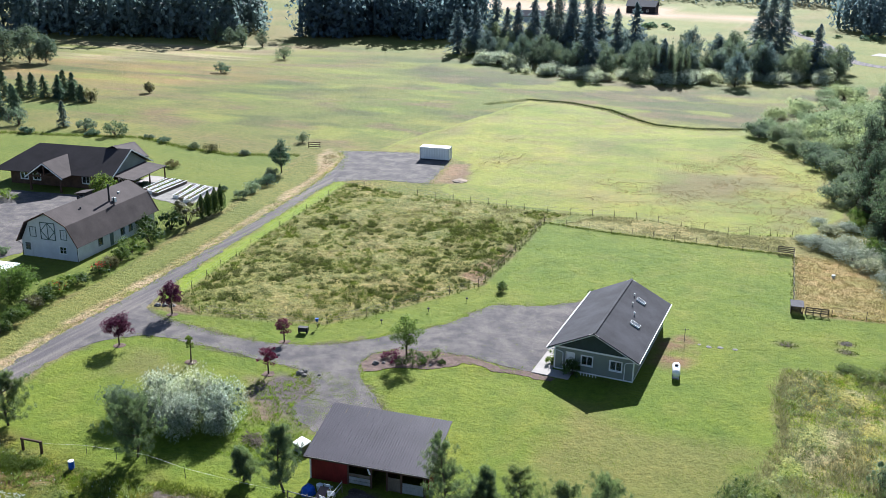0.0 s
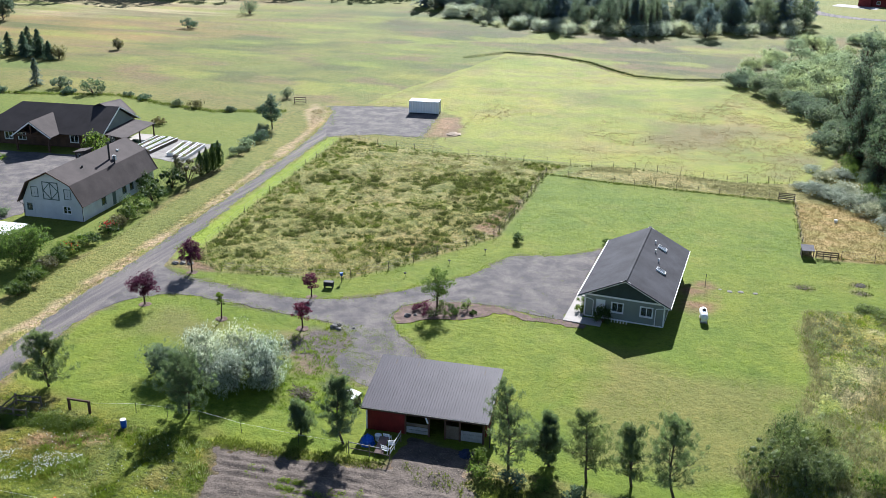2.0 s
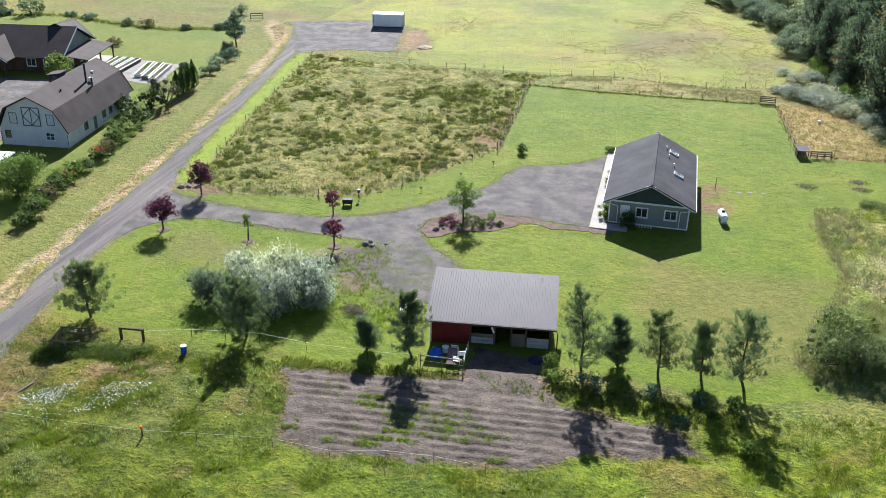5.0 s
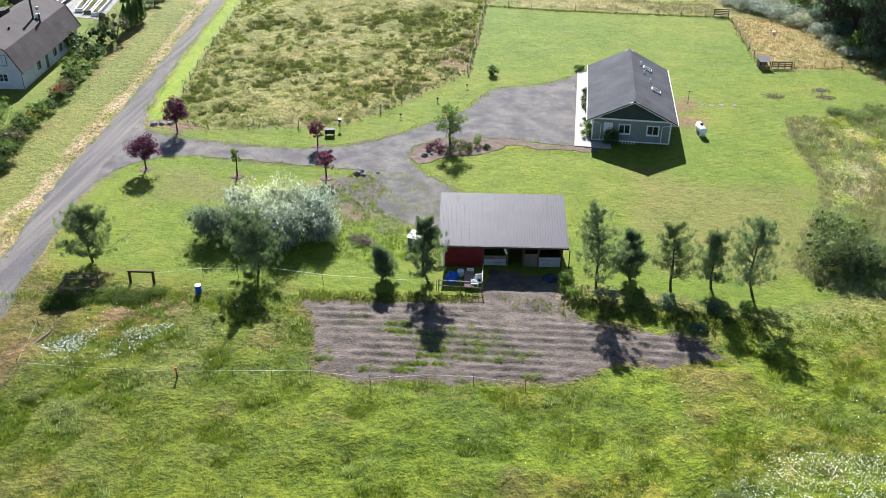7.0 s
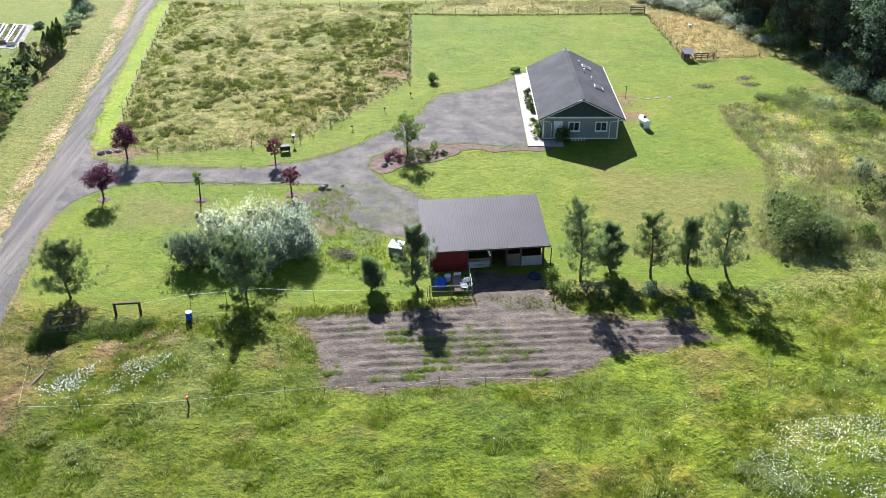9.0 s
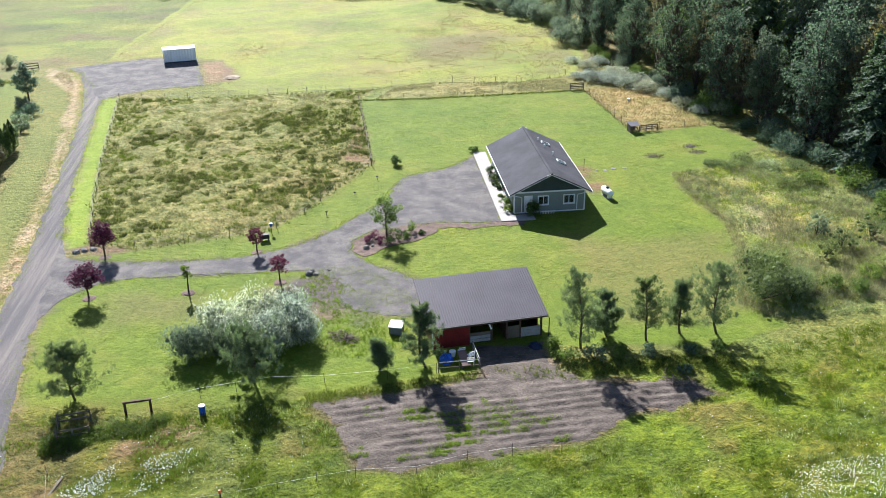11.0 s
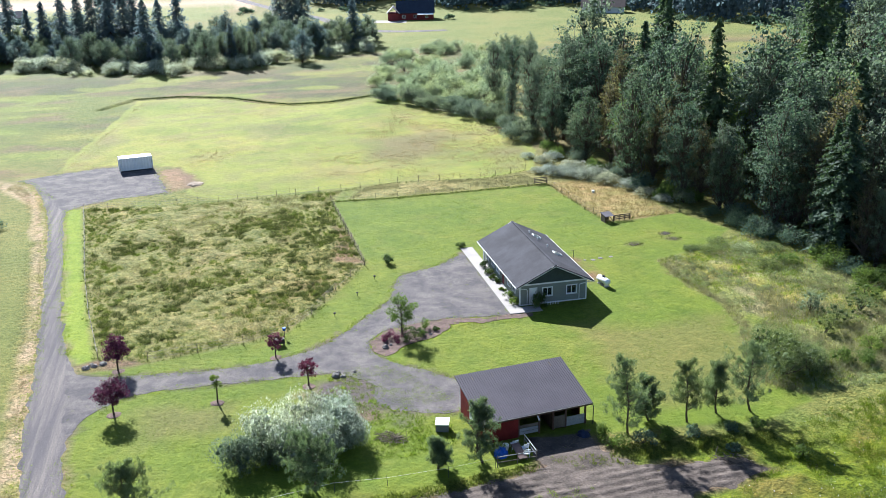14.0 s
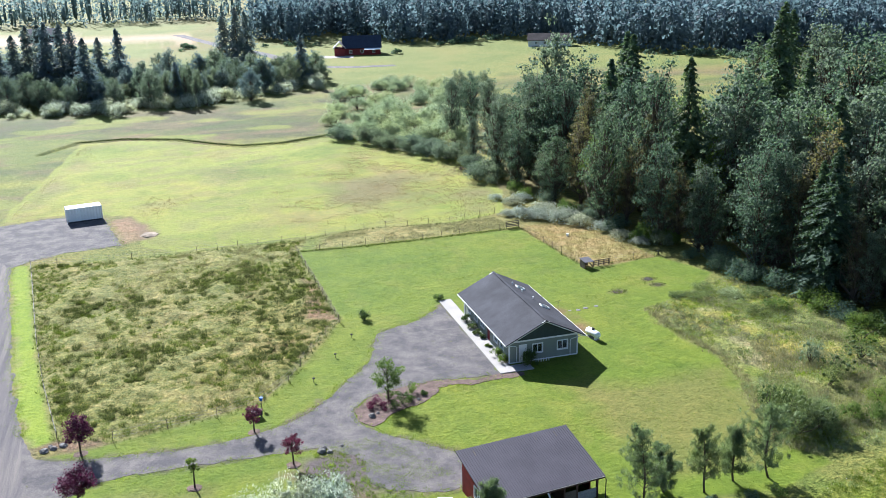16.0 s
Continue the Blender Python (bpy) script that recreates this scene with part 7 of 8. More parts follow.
tr = thing("feed_trough", "small dark feed trough by the paddock fence", "trough", -52.0, 87.0, 0, 12)
part("bin", Geo().box(-0.55, 0.55, -0.3, 0.3, 0.25, 0.75), dark_metal, tr)
for x in (-0.45, 0.45):
    part("leg", Geo().box(x - 0.05, x + 0.05, -0.28, 0.28, -0.05, 0.26), dark_metal, tr)
bp = thing("bucket", "blue plastic bucket on the fence post", "bucket", -51.3, 88.9)
part("post", Geo().tube([(0, 0, -0.2), (0, 0, 0.85)], [0.04, 0.04], 6), old_wood, bp)
part("bucket_body", Geo().tube([(0, 0, 0.85), (0, 0, 1.2)], [0.16, 0.2], 12), blue_plastic, bp)
for x, y in ((-38.6, 104.0), (-41.6, 98.9), (-45.1, 93.2)):
    l = thing("path_light", "short dark path light in the grass", "lamp", x, y, group="path lights along the verge")
    part("stem", Geo().tube([(0, 0, -0.1), (0, 0, 0.45)], [0.03, 0.03], 6), dark_metal, l)
    part("cap", Geo().tube([(0, 0, 0.42), (0, 0, 0.5), (0, 0, 0.56)], [0.16, 0.16, 0.05], 10), dark_metal, l)
an = thing("aerial_mast", "thin metal aerial mast behind the house", "mast", -11.6, 103.2)
part("pole", Geo().tube([(0, 0, -0.1), (0, 0, 1.7)], [0.03, 0.025], 6), dark_metal, an)
part("crossbar", Geo().tube([(-0.4, 0, 1.55), (0.4, 0, 1.65)], [0.015, 0.015], 5), dark_metal, an)

# ---- clutter in the small yard by the barn ----
rng = np.random.default_rng(950)


def heap(r, h, n, seed):
    g = np.random.default_rng(seed)
    bm = bmesh.new()
    bmesh.ops.create_icosphere(bm, subdivisions=3, radius=1.0)
    for v in bm.verts:
        k = 1 + 0.35 * noise.noise(v.co * 2.2 + Vector((seed, 0, 0))) + 0.15 * noise.noise(v.co * 6 + Vector((0, seed, 0)))
        v.co = Vector((v.co.x * r * k, v.co.y * r * k, max(v.co.z, -0.1) * h * k))
    me = bpy.data.meshes.new("heap")
    bm.to_mesh(me)
    bm.free()
    return me


tp = thing("tarpaulin", "crumpled blue tarpaulin heaped by the barn", "tarpaulin", -34.75, 59.1)
part("sheet", heap(0.62, 0.75, 0, 3), blue_plastic, tp)
bk = thing("bucket", "white plastic tub by the red wall", "bucket", -34.1, 59.9)
part("tub", Geo().tube([(0, 0, 0), (0, 0, 0.5), (0, 0, 0.55)], [0.24, 0.3, 0.22], 14), white_metal, bk)
bd = thing("board", "brown sheet of boarding leaning on a frame", "board", -33.25, 58.6, 0, 8)
part("sheet", Geo().slab([(-0.38, -0.9, 0.25), (0.38, -0.9, 0.25), (0.38, 0.9, 0.75), (-0.38, 0.9, 0.75)], 0.05), surface("brown board", (0.16, 0.11, 0.10), 0.8, var=0.2), bd)
part("frame", Geo().beam((-0.36, 0.85, 0), (-0.36, 0.85, 0.72), 0.05, 0.05).beam((0.36, 0.85, 0), (0.36, 0.85, 0.72), 0.05, 0.05).beam((-0.36, 0.85, 0.66), (0.36, 0.85, 0.66), 0.05, 0.05).beam((-0.36, -0.85, 0), (-0.36, -0.85, 0.22), 0.05, 0.05).beam((0.36, -0.85, 0), (0.36, -0.85, 0.22), 0.05, 0.05), old_wood, bd)


def tube_chair(x, y, rz):
    c = thing("garden_chair", "white tubular garden chair standing on the earth", "chair", x, y, 0, rz, "white garden chairs")
    for s in (-0.26, 0.26):
        part("side_frame", Geo().tube([(s, -0.28, 0), (s, -0.25, 0.42), (s, 0.22, 0.4), (s, 0.36, 0.95)], [0.025] * 4, 6), white_metal, c)
        part("leg", Geo().tube([(s, 0.3, 0), (s, 0.2, 0.4)], [0.025] * 2, 6), white_metal, c)
    part("seat", Geo().box(-0.25, 0.25, -0.25, 0.22, 0.39, 0.42), white_metal, c)
    for z in (0.55, 0.72, 0.89):
        part("back_slat", Geo().beam((-0.25, 0.24 + (z - 0.42) * 0.25, z), (0.25, 0.24 + (z - 0.42) * 0.25, z), 0.02, 0.09), white_metal, c)


tube_chair(-32.6, 59.2, 200)
tube_chair(-32.7, 58.3, 170)
tube_chair(-33.3, 60.0, 185)
yf = thing("yard_fence", "pale board and tape fence round the barn's small yard", "fence", -33.8, 57.4, 0, 2)
for u in (-1.8, 0.0, 1.75):
    part("post", Geo().tube([(u, 0, -0.2), (u, 0, 1.1)], [0.045, 0.045], 6), old_wood, yf)
for z, m in ((0.45, old_wood), (0.98, grey_board)):
    part("rail", Geo().beam((-1.85, 0, z), (1.8, 0, z), 0.03, 0.07), m, yf)
part("rail", Geo().beam((1.75, 0, 1.0), (1.65, 2.9, 1.0), 0.03, 0.07), white_board, yf)
part("rail", Geo().beam((1.75, 0, 0.6), (1.65, 2.9, 0.6), 0.03, 0.07), grey_board, yf)
part("post", Geo().tube([(1.65, 2.9, -0.2), (1.65, 2.9, 1.1)], [0.045, 0.045], 6), old_wood, yf)
qd = thing("feed_bags", "dark blue bags piled at the barn front", "bags", -26.6, 60.4)
part("bag", heap(0.6, 0.4, 0, 9), surface("dark blue sacking", (0.02, 0.03, 0.07), 0.8, var=0.3), qd)
for k in range(6):
    w = thing("white_picket", "short white garden edging picket by the house wall", "edging", -20.1 + k * 0.32, 89.95, 0, 0, "white edging pickets")
    part("picket", Geo().box(-0.05, 0.05, -0.02, 0.02, -0.05, 0.42), white_trim, w)


bk = thing("bucket", "white plastic feed tub in the dry grass pen", "bucket", 3.3, 133.6)
part("tub", Geo().tube([(0, 0, -0.02), (0, 0, 0.38), (0, 0, 0.42)], [0.20, 0.26, 0.20], 14), white_metal, bk)

# ---- rocks ----
def rock(x, y, r, h, seed, mat=stone, group="stones"):
    t = thing("rock", "rough grey field stone on the ground", "rock", x, y, 0, seed * 37 % 360, group)
    part("stone", heap(r, h, 0, seed), mat, t)


for k, (x, y, r, h) in enumerate([(-46.9, 77.9, 0.4, 0.38), (-46.2, 77.6, 0.28, 0.22), (-46.6, 78.4, 0.3, 0.25), (-72.3, 86.6, 0.42, 0.3), (-71.5, 86.9, 0.36, 0.25), (-70.6, 87.2, 0.4, 0.25), (-71.8, 87.4, 0.25, 0.2),
                                  (-40.8, 83.2, 0.36, 0.36), (-40.1, 83.7, 0.22, 0.2), (-35.3, 85.3, 0.2, 0.2), (-44.9, 78.4, 0.22, 0.15), (-8.8, 103.1, 0.3, 0.07), (-7.6, 103.4, 0.34, 0.08), (-6.0, 103.6, 0.28, 0.06), (-9.9, 103.3, 0.2, 0.05)]):
    rock(x, y, r, h, k + 1)
em = thing("earth_mound", "low heap of pale earth and rubble by the gravel", "earth", -61.9, 158.8)
part("soil", heap(1.5, 0.26, 0, 51), surface("pale rubble", (0.34, 0.27, 0.20), 0.95, var=0.4, small=5, bump=1.0, dist=0.08), em)
for k, (x, y, r, dark) in enumerate([(5.5, 110.7, 0.9, 1), (-0.9, 107.6, 0.9, 0), (5.6, 108.2, 0.8, 0)]):
    t = thing("burnt_patch" if dark else "earth_mound", "low dark ring of ash and earth on the lawn" if dark else "low mound of bare earth and weeds on the lawn", "earth", x, y)
    part("soil", heap(r * 0.7, 0.07, 0, 40 + k), surface("ash" if dark else "bare earth", (0.05, 0.042, 0.036) if dark else (0.10, 0.082, 0.055), 0.95, var=0.4, small=9, bump=0.8), t)
    tufts("weeds", "dark weeds round the bare patch", np.array([(x + math.cos(a) * r * 1.25, y + math.sin(a) * r * 0.9) for a in np.linspace(0, math.tau, 9 if dark else 15)] + [(x + math.cos(a * 2.4) * r * 0.5 * (a % 1), y + math.sin(a * 2.4) * r * 0.4) for a in np.arange(0, 8 if dark else 16, 1.3)]), 0.2, 10, 0.3, 0.08, grass_olive, 960 + k, 0.7, "weeds")


def brush_pile(x, y, r, h, seed, mat, label):
    t = thing("brush_pile", label, "brush", x, y)
    g, rng = Geo(), np.random.default_rng(seed)
    for _ in range(int(34 * r)):
        a, q = rng.uniform(0, math.tau), rng.uniform(0, r)
        c = np.array([math.cos(a) * q, math.sin(a) * q, rng.uniform(0.05, h) * (1 - q / r * 0.7)])
        d = rng.normal(size=3) * np.array([1, 1, 0.25])
        d = d / np.linalg.norm(d) * rng.uniform(0.3, 0.9)
        p, e = c - d, c + d
        p[2], e[2] = max(p[2], 0), max(e[2], 0)
        g.tube([tuple(p), tuple(e)], [0.03, 0.015], 4)
    part("brushwood", g, mat, t)


brush_pile(-44.0, 64.4, 1.0, 0.22, 970, old_wood, "heap of cut grey branches in the weeds")
brush_pile(-42.9, 64.0, 0.8, 0.3, 971, old_wood, "small heap of cut branches in the weeds")
brush_pile(1.6, 184.5, 2.6, 0.9, 972, brown_wood, "dark brush pile at the field's edge")
brush_pile(-16.0, 53.2, 1.6, 0.35, 973, old_wood, "grey branches lying beside the plot")


# ---- hedge, shrubs and trees by the neighbours ----
hedge = [(-82.8, 72.2, 1.1, 1.6), (-83.6, 75.0, 1.3, 1.9), (-85.2, 79.2, 1.2, 1.6), (-85.8, 81.8, 1.3, 1.8), (-86.0, 85.2, 1.5, 2.1), (-86.2, 88.0, 1.1, 1.4), (-86.4, 92.6, 1.3, 1.5), (-86.8, 94.8, 1.1, 1.5),
         (-87.3, 97.4, 1.2, 1.9), (-88.4, 101.0, 1.7, 2.3), (-89.2, 105.6, 1.8, 2.5), (-90.3, 111.8, 1.7, 3.4), (-89.5, 114.8, 2.1, 4.0), (-93.0, 109.6, 1.6, 2.6), (-84.8, 77.4, 1.0, 1.3)]
for k, (x, y, r, h) in enumerate(hedge):
    plant("hedge_shrub", "dense rounded green garden shrub in a hedge row", "shrub", bush_shape(r * 1.30, h * 1.2, 2600, 0.13, 700 + k, 26, 0.55, 0.0, 0.42), (leaf_hedge, leaf_hedge, leaf_brown, leaf_hedge, leaf_light)[k % 5] if k != 6 else leaf_hedge, x, y, group="hedge by the lane")
for x, y, n in ((-86.2, 92.0, 60), (-85.6, 84.2, 14)):
    t = thing("rhododendron_bloom", "red blossoms over a garden shrub", "flowers", x, y)
    pts = rng.normal(size=(n, 3)) * np.array([0.55, 0.5, 0.25]) + np.array([0, 0, 1.45])
    v, f = cards(pts, 0.15, rng, 0.9)
    part("blossom", raw("blossom", v, f), red_bloom, t)
    part("stem", Geo().tube([(0, 0, 0), (0, 0, 1.4)], [0.06, 0.03], 5), wood_bark, t)


def column_shape(h, r, n, seed):
    rng = np.random.default_rng(seed)
    u = rng.uniform(0.02, 1, n)
    R = r * np.clip(np.minimum(u * 6, (1 - u) * 2.2), 0.12, 1) * rng.uniform(0.8, 1.08, n)
    a = rng.uniform(0, math.tau, n)
    return Geo().tube([(0, 0, -0.05), (0, 0, h * 0.7)], [0.08, 0.03], 5), cards(np.stack([np.cos(a) * R, np.sin(a) * R, u * h], 1), 0.15, rng, 0.5, 0.5), lumps([(0, 0, h * 0.5)], [(r * 0.7, r * 0.7, h * 0.46)], rng, 0.3)


for k, (x, y, h) in enumerate([(-89.6, 118.6, 3.7), (-89.5, 120.2, 3.9), (-89.4, 121.8, 4.1), (-89.4, 123.4, 4.2)]):
    plant("cypress", "narrow dark columnar cypress in a row", "tree", column_shape(h * 1.08, 0.8, 3200, 720 + k), leaf_hedge, x, y, group="cypress row")
plant("garden_tree", "dense domed light green garden tree", "tree", broadleaf(5.2, 3.1, 0.03, 110, 90, 0.2, 730, 0.16, 0.3, core=False), leaf_light, -88.8, 79.4)
plant("garden_tree", "light green tree between the neighbouring houses", "tree", broadleaf(5.0, 2.2, 0.2, 40, 50, 0.3, 731, 0.18), leaf_light, -109.5, 119.0)
plant("garden_tree", "round green tree at the bank above the lane", "tree", broadleaf(6.2, 2.3, 0.2, 50, 50, 0.28, 732, 0.16), leaf_oak, -94.4, 149.5)
for k, (x, y, r, h, m) in enumerate([(-92.0, 140.8, 1.9, 2.2, leaf_oak), (-93.4, 144.0, 1.3, 1.4, leaf_grey), (-116.8, 158.5, 1.8, 1.8, leaf_brown), (-104.6, 174.0, 1.4, 2.6, leaf_grey), (-112.5, 123.5, 1.6, 1.8, leaf_oak), (-115.4, 144.0, 1.5, 1.6, leaf_brown),
                                     (-110.4, 130.0, 1.1, 1.1, leaf_oak), (-125, 113.5, 2.2, 2.0, leaf_light), (-133, 112, 2.4, 2.4, leaf_oak), (-104.5, 92, 1.6, 1.4, leaf_oak), (-144.5, 161.7, 2.6, 3.8, leaf_oak), (-154.1, 163.0, 2.2, 2.8, leaf_grey),
                                     (-171, 160, 3.0, 5.0, leaf_grey), (-179.4, 248.8, 3.0, 3.4, leaf_oak), (-180.3, 287, 4.0, 6.0, leaf_oak), (-174.3, 209, 1.6, 3.2, leaf_brown), (-178.5, 191, 2.0, 4.0, leaf_brown), (-96.5, 134, 0.9, 1.0, leaf_oak), (-90.8, 131.5, 1.4, 1.8, leaf_grey), (-91.6, 135.5, 1.5, 2.1, leaf_willow), (-93.0, 138.6, 1.3, 1.7, leaf_oak), (-94.6, 146.6, 1.3, 2.0, leaf_grey), (-103, 160.6, 1.3, 1.3, leaf_oak), (-109, 158.6, 1.1, 1.0, leaf_grey), (-121, 158.4, 1.4, 1.5, leaf_grey), (-131, 160.8, 1.5, 1.3, leaf_oak), (-136, 162.2, 1.2, 1.0, leaf_grey), (-149, 159.4, 1.6, 1.4, leaf_oak), (-163, 154.8, 1.6, 1.6, leaf_oak)]):
    plant("shrub", "loose shrub standing in the grass" if x < -140 else "rounded garden shrub near the neighbouring houses", "shrub", bush_shape(r, h, 800, 0.24 if x > -140 else 0.4, 740 + k, 14), m, x, y, group="garden shrubs")
plant("fir_tree", "small dark conifer at the lawn's edge", "tree", fir(6.0, 1.9, 22, 14, 0.35, 760), leaf_hazed, -160.6, 163)
for k, (x, y, h) in enumerate([(-196, 189, 6.5), (-193, 190, 6), (-190, 192, 6), (-193, 197, 6.5), (-188, 190, 5.5), (-199, 188, 6.5), (-186, 193, 5.5), (-184, 191, 5), (-203, 186, 7), (-190, 197, 6), (-181, 169, 6.5), (-184, 171, 7), (-187, 168, 7.5), (-180.5, 190, 4.5), (-183, 166, 6.5)]):
    plant("fir_tree", "dark young conifer in a pasture clump", "tree", fir(h, 2.6, 24, 20, 0.34, 761 + k), leaf_oak, x, y, group="pasture conifers")
for k, (x, y, h, r) in enumerate([(-246, 237, 13, 6), (-254, 234, 12, 6), (-241, 239, 9, 4), (-262, 232, 11, 5)]):
    plant("broadleaf_tree", "round green tree standing in the pasture", "tree", broadleaf(h, r, 0.02, 130, 36, 0.4, 770 + k, 0.15), leaf_grey, x, y, group="pasture trees")

# ---- scrub below the wood ----
leaf_bank = leafy("dull green bank leaves", (0.085, 0.118, 0.048), (0.250, 0.295, 0.150), 0.48)
scrub = [(-3.2, 66.4, 2.3, 3.6, leaf_bank), (-1.6, 68.6, 2.1, 4.2, leaf_bank), (-0.4, 66.0, 2.0, 3.4, leaf_bank), (-2.2, 70.8, 1.9, 3.8, leaf_hedge), (0.2, 71.6, 1.7, 3.0, leaf_bank), (1.4, 68.2, 1.6, 2.4, leaf_scrub), (8.9, 79.6, 1.3, 3.4, leaf_willow),
         (7.0, 74.2, 1.5, 2.4, leaf_bank), (4.6, 67.2, 1.3, 1.8, leaf_light), (7.0, 66.8, 1.2, 1.6, leaf_light), (10.0, 76.4, 1.8, 2.6, leaf_bank), (14.6, 78.5, 2.0, 2.6, leaf_bank), (18.0, 82.4, 2.2, 2.4, leaf_light), (15, 95, 1.8, 1.6, leaf_light), (12.0, 94.4, 1.5, 1.2, leaf_bank),
         (8.0, 102.0, 1.7, 1.1, leaf_bank), (10.5, 104.5, 1.6, 1.1, leaf_bank), (5.8, 103.4, 1.1, 0.7, leaf_bank), (12.6, 101.0, 1.7, 1.2, leaf_willow), (16.0, 100.0, 1.8, 1.4, leaf_bank), (12, 71, 1.5, 1.8, leaf_scrub), (9.5, 69.5, 1.2, 1.5, leaf_light)]
for k, (x, y, r, h, m) in enumerate(scrub):
    plant("scrub_bush", "wild grey-green scrub bush on the rough bank" if m in (leaf_grey, leaf_scrub, leaf_bank) else "wild green scrub bush on the rough bank", "bush", bush_shape(r * 1.12, h, 7000 if k < 6 else 2600, 0.13, 800 + k, 46 if k < 6 else 24, 0.34, 0.6, 0.28), m, x, y, group="scrub bushes")
for k, (x, y, r, h) in enumerate([(-24.4, 57.6, 1.3, 1.5), (-22.0, 57.7, 1.3, 1.3), (-19.4, 57.9, 1.0, 1.0), (-17.0, 58.2, 0.9, 0.9), (-25.3, 59.6, 0.9, 1.5), (-13.4, 58.0, 0.8, 0.7), (-9.7, 52.4, 1.0, 1.2), (-14.9, 54.8, 0.7, 0.6), (-10.6, 58.0, 0.9, 0.8)]):
    plant("undergrowth_bush", "low dark green bush under the pines", "bush", bush_shape(r, h, 800, 0.17, 830 + k, 12), leaf_oak if k % 2 else leaf_light, x, y, group="bushes under the pines")
for x, y in [(q[0], q[1]) for q in plums] + [(-58.8, 75.3)]:
    tr = thing("mulch_ring", "ring of red-brown bark round a young trunk", "mulch", x, y, group="mulch rings")
    part("bark_disc", heap(0.62, 0.06, 0, int(abs(x))), bark, tr)

# ---- houses and lane across the valley ----
def far_house(name, label, x, y, rz, w, l, eave, top, wall_mat, roof_mat, windows):
    h = thing(name, label, "house", x, y, 0, rz)
    holes = [(u - 0.6, u + 0.6, 0.9, 2.1) for u in windows]
    part("wall", wall_with_openings("x", -w / 2, -l / 2, l / 2, 0, eave, 0.2, holes), wall_mat, h)
    for a, b, z0, z1 in holes:
        add_window(h, "x", -w / 2, -1, a, b, z0, z1)
    part("wall", wall_with_openings("x", w / 2 - 0.2, -l / 2, l / 2, 0, eave, 0.2, []), wall_mat, h)
    for s in (-1, 1):
        part("wall", wall_with_openings("y", s * l / 2 - 0.1, -w / 2 + 0.2, w / 2 - 0.2, 0, eave, 0.2, []), wall_mat, h)
        part("gable", Geo().add([(s * l / 2, -w / 2, eave), (s * l / 2, w / 2, eave), (s * l / 2, 0, top - 0.2), (s * (l / 2 - 0.2), -w / 2, eave), (s * (l / 2 - 0.2), w / 2, eave), (s * (l / 2 - 0.2), 0, top - 0.2)], [(0, 1, 2), (5, 4, 3), (0, 3, 4, 1), (1, 4, 5, 2), (2, 5, 3, 0)]), wall_mat, h)
        q = [(-l / 2 - 0.6, s * (w / 2 + 0.6), eave - 0.2), (l / 2 + 0.6, s * (w / 2 + 0.6), eave - 0.2), (l / 2 + 0.6, 0, top), (-l / 2 - 0.6, 0, top)]
        part("roof", Geo().slab(q if s < 0 else q[::-1], 0.18), roof_mat, h)
    return h


barn_paint = surface("dull red siding", (0.20, 0.035, 0.035), 0.75, var=0.2)
blue_roof = surface("blue-grey roofing", (0.030, 0.040, 0.065), 0.7, var=0.15)
rh = far_house("red_house", "red house with a dark blue-grey roof across the valley", 31, 417, -12, 9.5, 16, 3.2, 8.0, barn_paint, blue_roof, (-5, 0, 5))
part("wing", Geo().box(-12.0, -7.6, -7.5, 1.0, 0, 3.2), barn_paint, rh, "red gabled wing")
part("wing_roof", Geo().slab([(-12.6, -8, 3.0), (-9.8, -8, 5.8), (-9.8, 1.5, 5.8), (-12.6, 1.5, 3.0)][::-1], 0.15).slab([(-9.8, -8, 5.8), (-7.0, -8, 3.0), (-7.0, 1.5, 3.0), (-9.8, 1.5, 5.8)][::-1], 0.15), surface("grey roofing", (0.16, 0.16, 0.17), 0.7, var=0.15), rh)
part("awning", Geo().slab([(1, -8, 2.6), (8, -8, 2.6), (8, -5, 3.0), (1, -5, 3.0)], 0.1), white_metal, rh)
far_house("white_house", "white house with a pale brown roof across the valley", 118, 411, -24, 9, 19, 3.0, 5.6, pale_wall, brown_shingle, (-6, -2, 3))
far_house("far_barn", "dark barn beyond the bare field", -112, 556, 0, 10, 16, 4.0, 7.0, dark_shingle, blue_roof, (-4, 4))
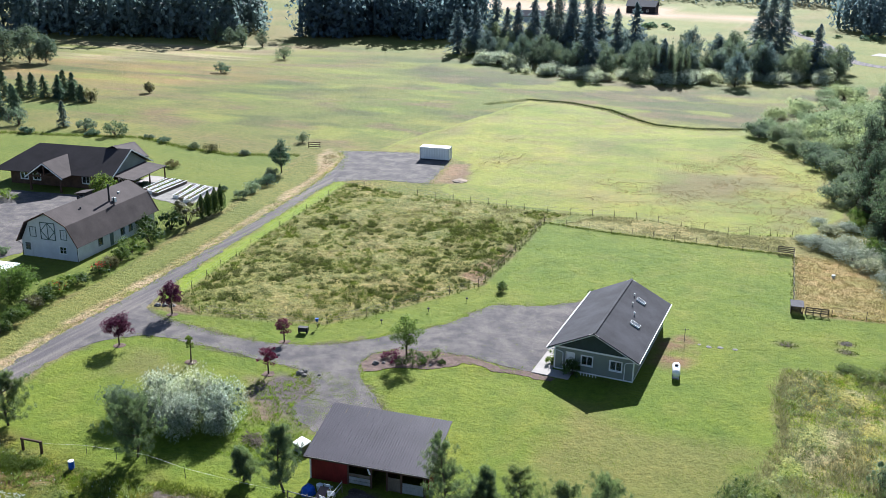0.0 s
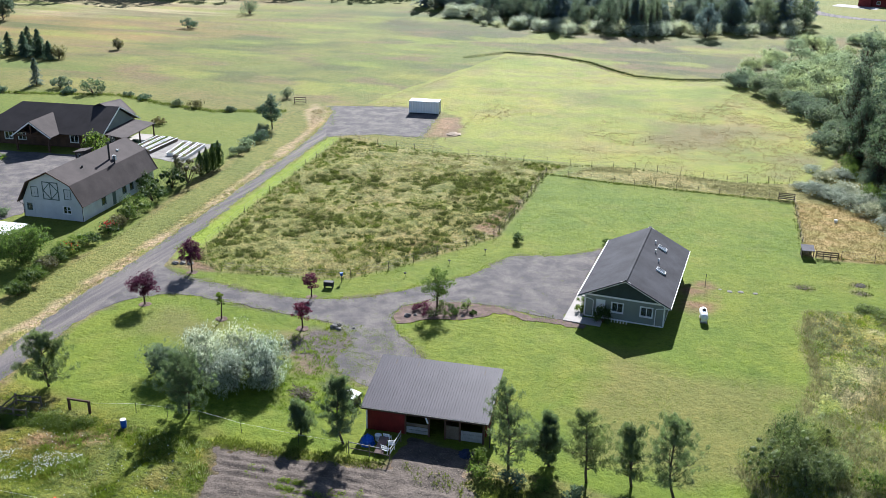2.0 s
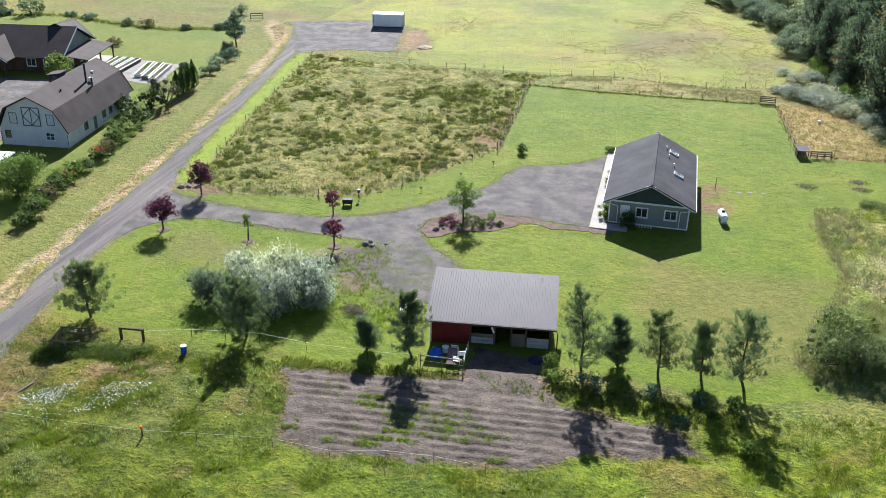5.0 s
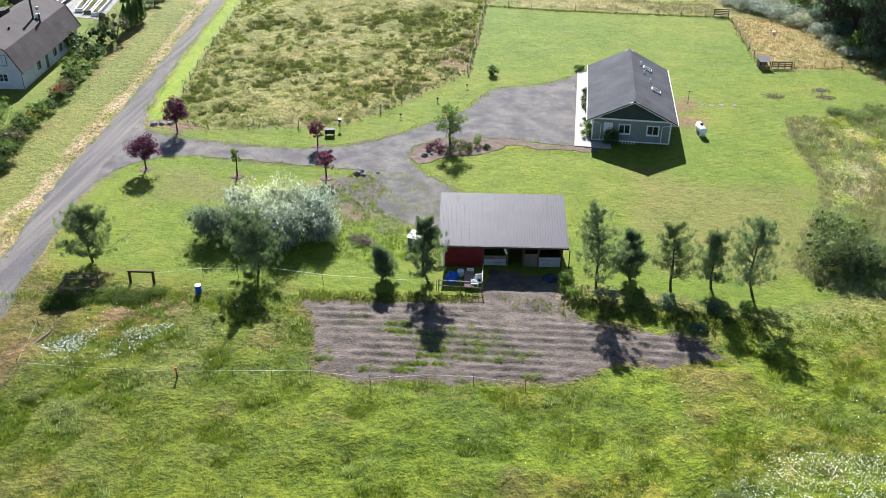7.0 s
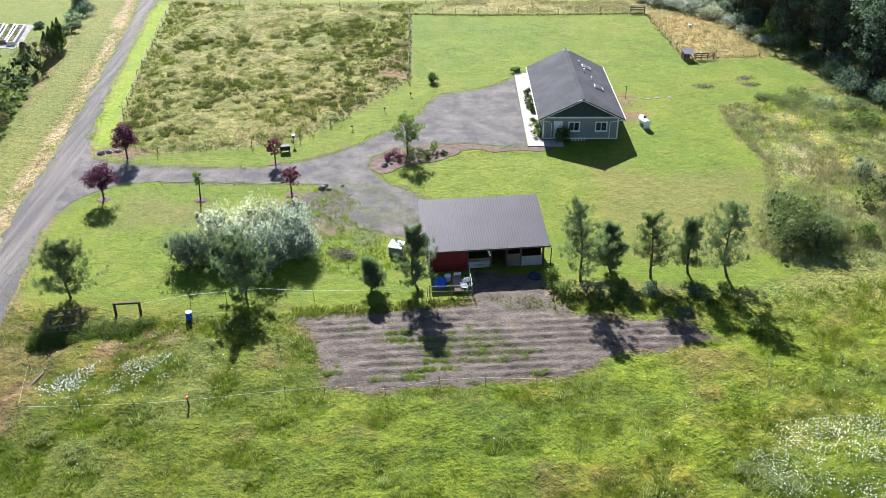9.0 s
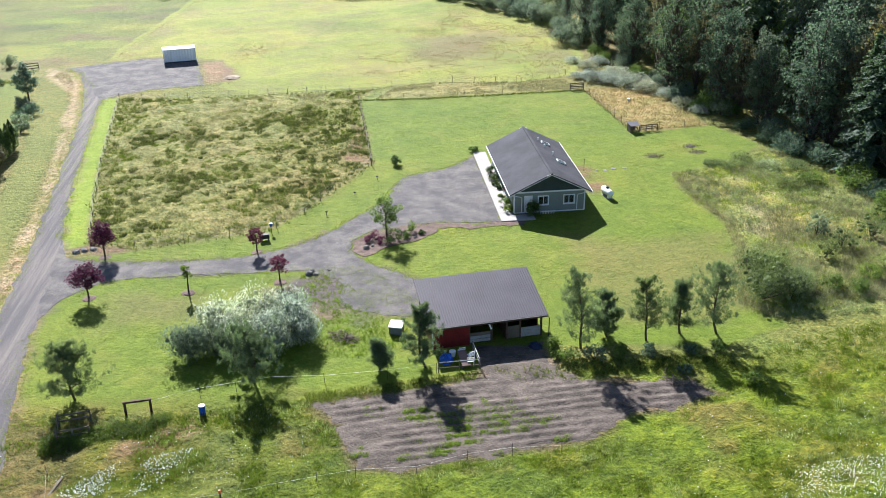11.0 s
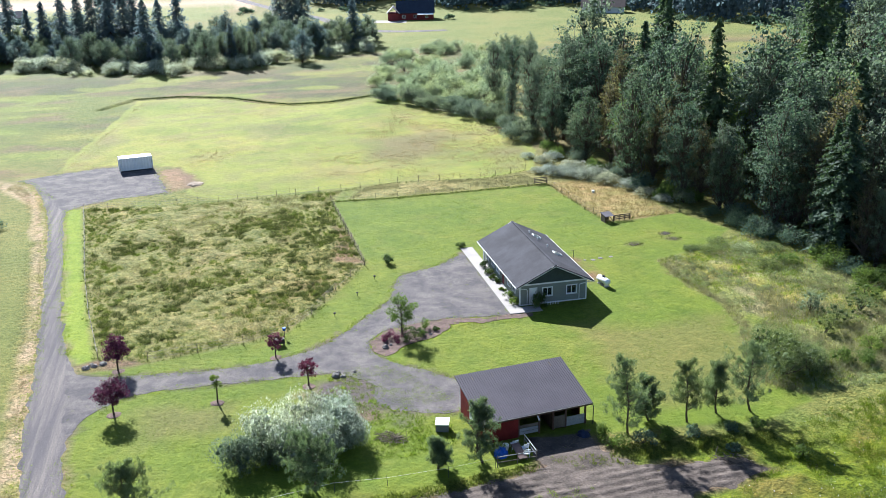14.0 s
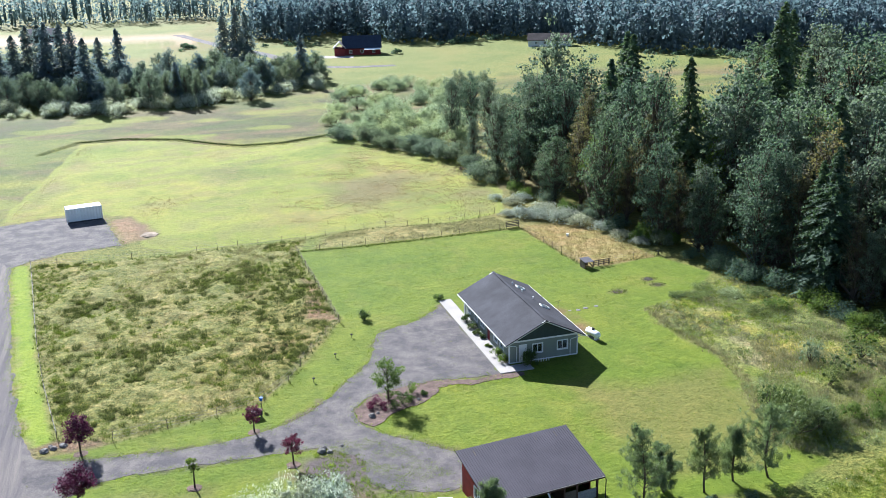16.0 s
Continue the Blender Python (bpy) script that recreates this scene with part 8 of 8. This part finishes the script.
far_house("far_house", "blue-grey house behind distant trees", -150, 470, 10, 8, 14, 3.0, 5.5, pale_wall, blue_roof, (-4, 3))
far_house("far_house", "dark house behind the fir grove", -205, 372, 10, 8, 14, 3.0, 5.5, brown_wood, blue_roof, (-4, 3))
lane = curve_through([(-40, 560), (-22, 482), (-8, 440), (2, 392), (14, 376), (34, 372)], 5)
side = curve_through([(-46, 560), (-27, 482), (-13, 440), (-4, 390), (10, 371), (34, 367)], 5)
setting("far_lane", Geo().prism(lane + side[::-1], -0.1, 0.03), road_gravel, "grey lane across the far fields", "road")
setting("far_yard", Geo().prism([(8, 408), (24, 403), (26, 411), (11, 417)], -0.1, 0.04), concrete, "pale forecourt of the red house", "yard")
hd = plant("hedge_shrub", "far hedgerow shrub between the fields", "shrub", bush_shape(3.0, 2.6, 200, 0.95, 850, 10), leaf_oak, 45, 410, group="far hedgerow")
rng = np.random.default_rng(860)
for k in range(44):
    x = rng.uniform(60, 232)
    copy_thing(hd, spot(x, np.interp(x, [p[0] for p in WOOD_EDGE], [p[1] for p in WOOD_EDGE]) - 9 + rng.normal() * 3, rng.uniform(0, 360), rng.uniform(0.5, 1.4)))
for k in range(26):
    copy_thing(hd, spot(rng.uniform(-170, 20), 470 + rng.normal() * 4, rng.uniform(0, 360), rng.uniform(0.5, 1.2)))
for x, y, s in [(28, 268, 0.9), (33, 272, 0.8), (24, 262, 0.7), (36, 266, 0.6), (40, 280, 0.7)]:
    copy_thing(belt[0], spot(x, y, rng.uniform(0, 360), s))

cs = thing("carport", "small carport with a flat white roof beside the garden", "carport", -95.6, 83.6, 0, 8)
part("roof", Geo().slab([(-2.8, -1.8, 2.3), (2.6, -1.8, 2.3), (2.6, 1.8, 2.5), (-2.8, 1.8, 2.5)], 0.12), white_metal, cs, "flat white metal roof")
for x in (-2.5, 2.3):
    for y in (-1.6, 1.6):
        part("post", Geo().box(x - 0.06, x + 0.06, y - 0.06, y + 0.06, -0.1, 2.3), dark_metal, cs)
part("back_wall", Geo().box(-2.5, 2.3, 1.55, 1.62, 0, 2.2), brown_wood, cs)
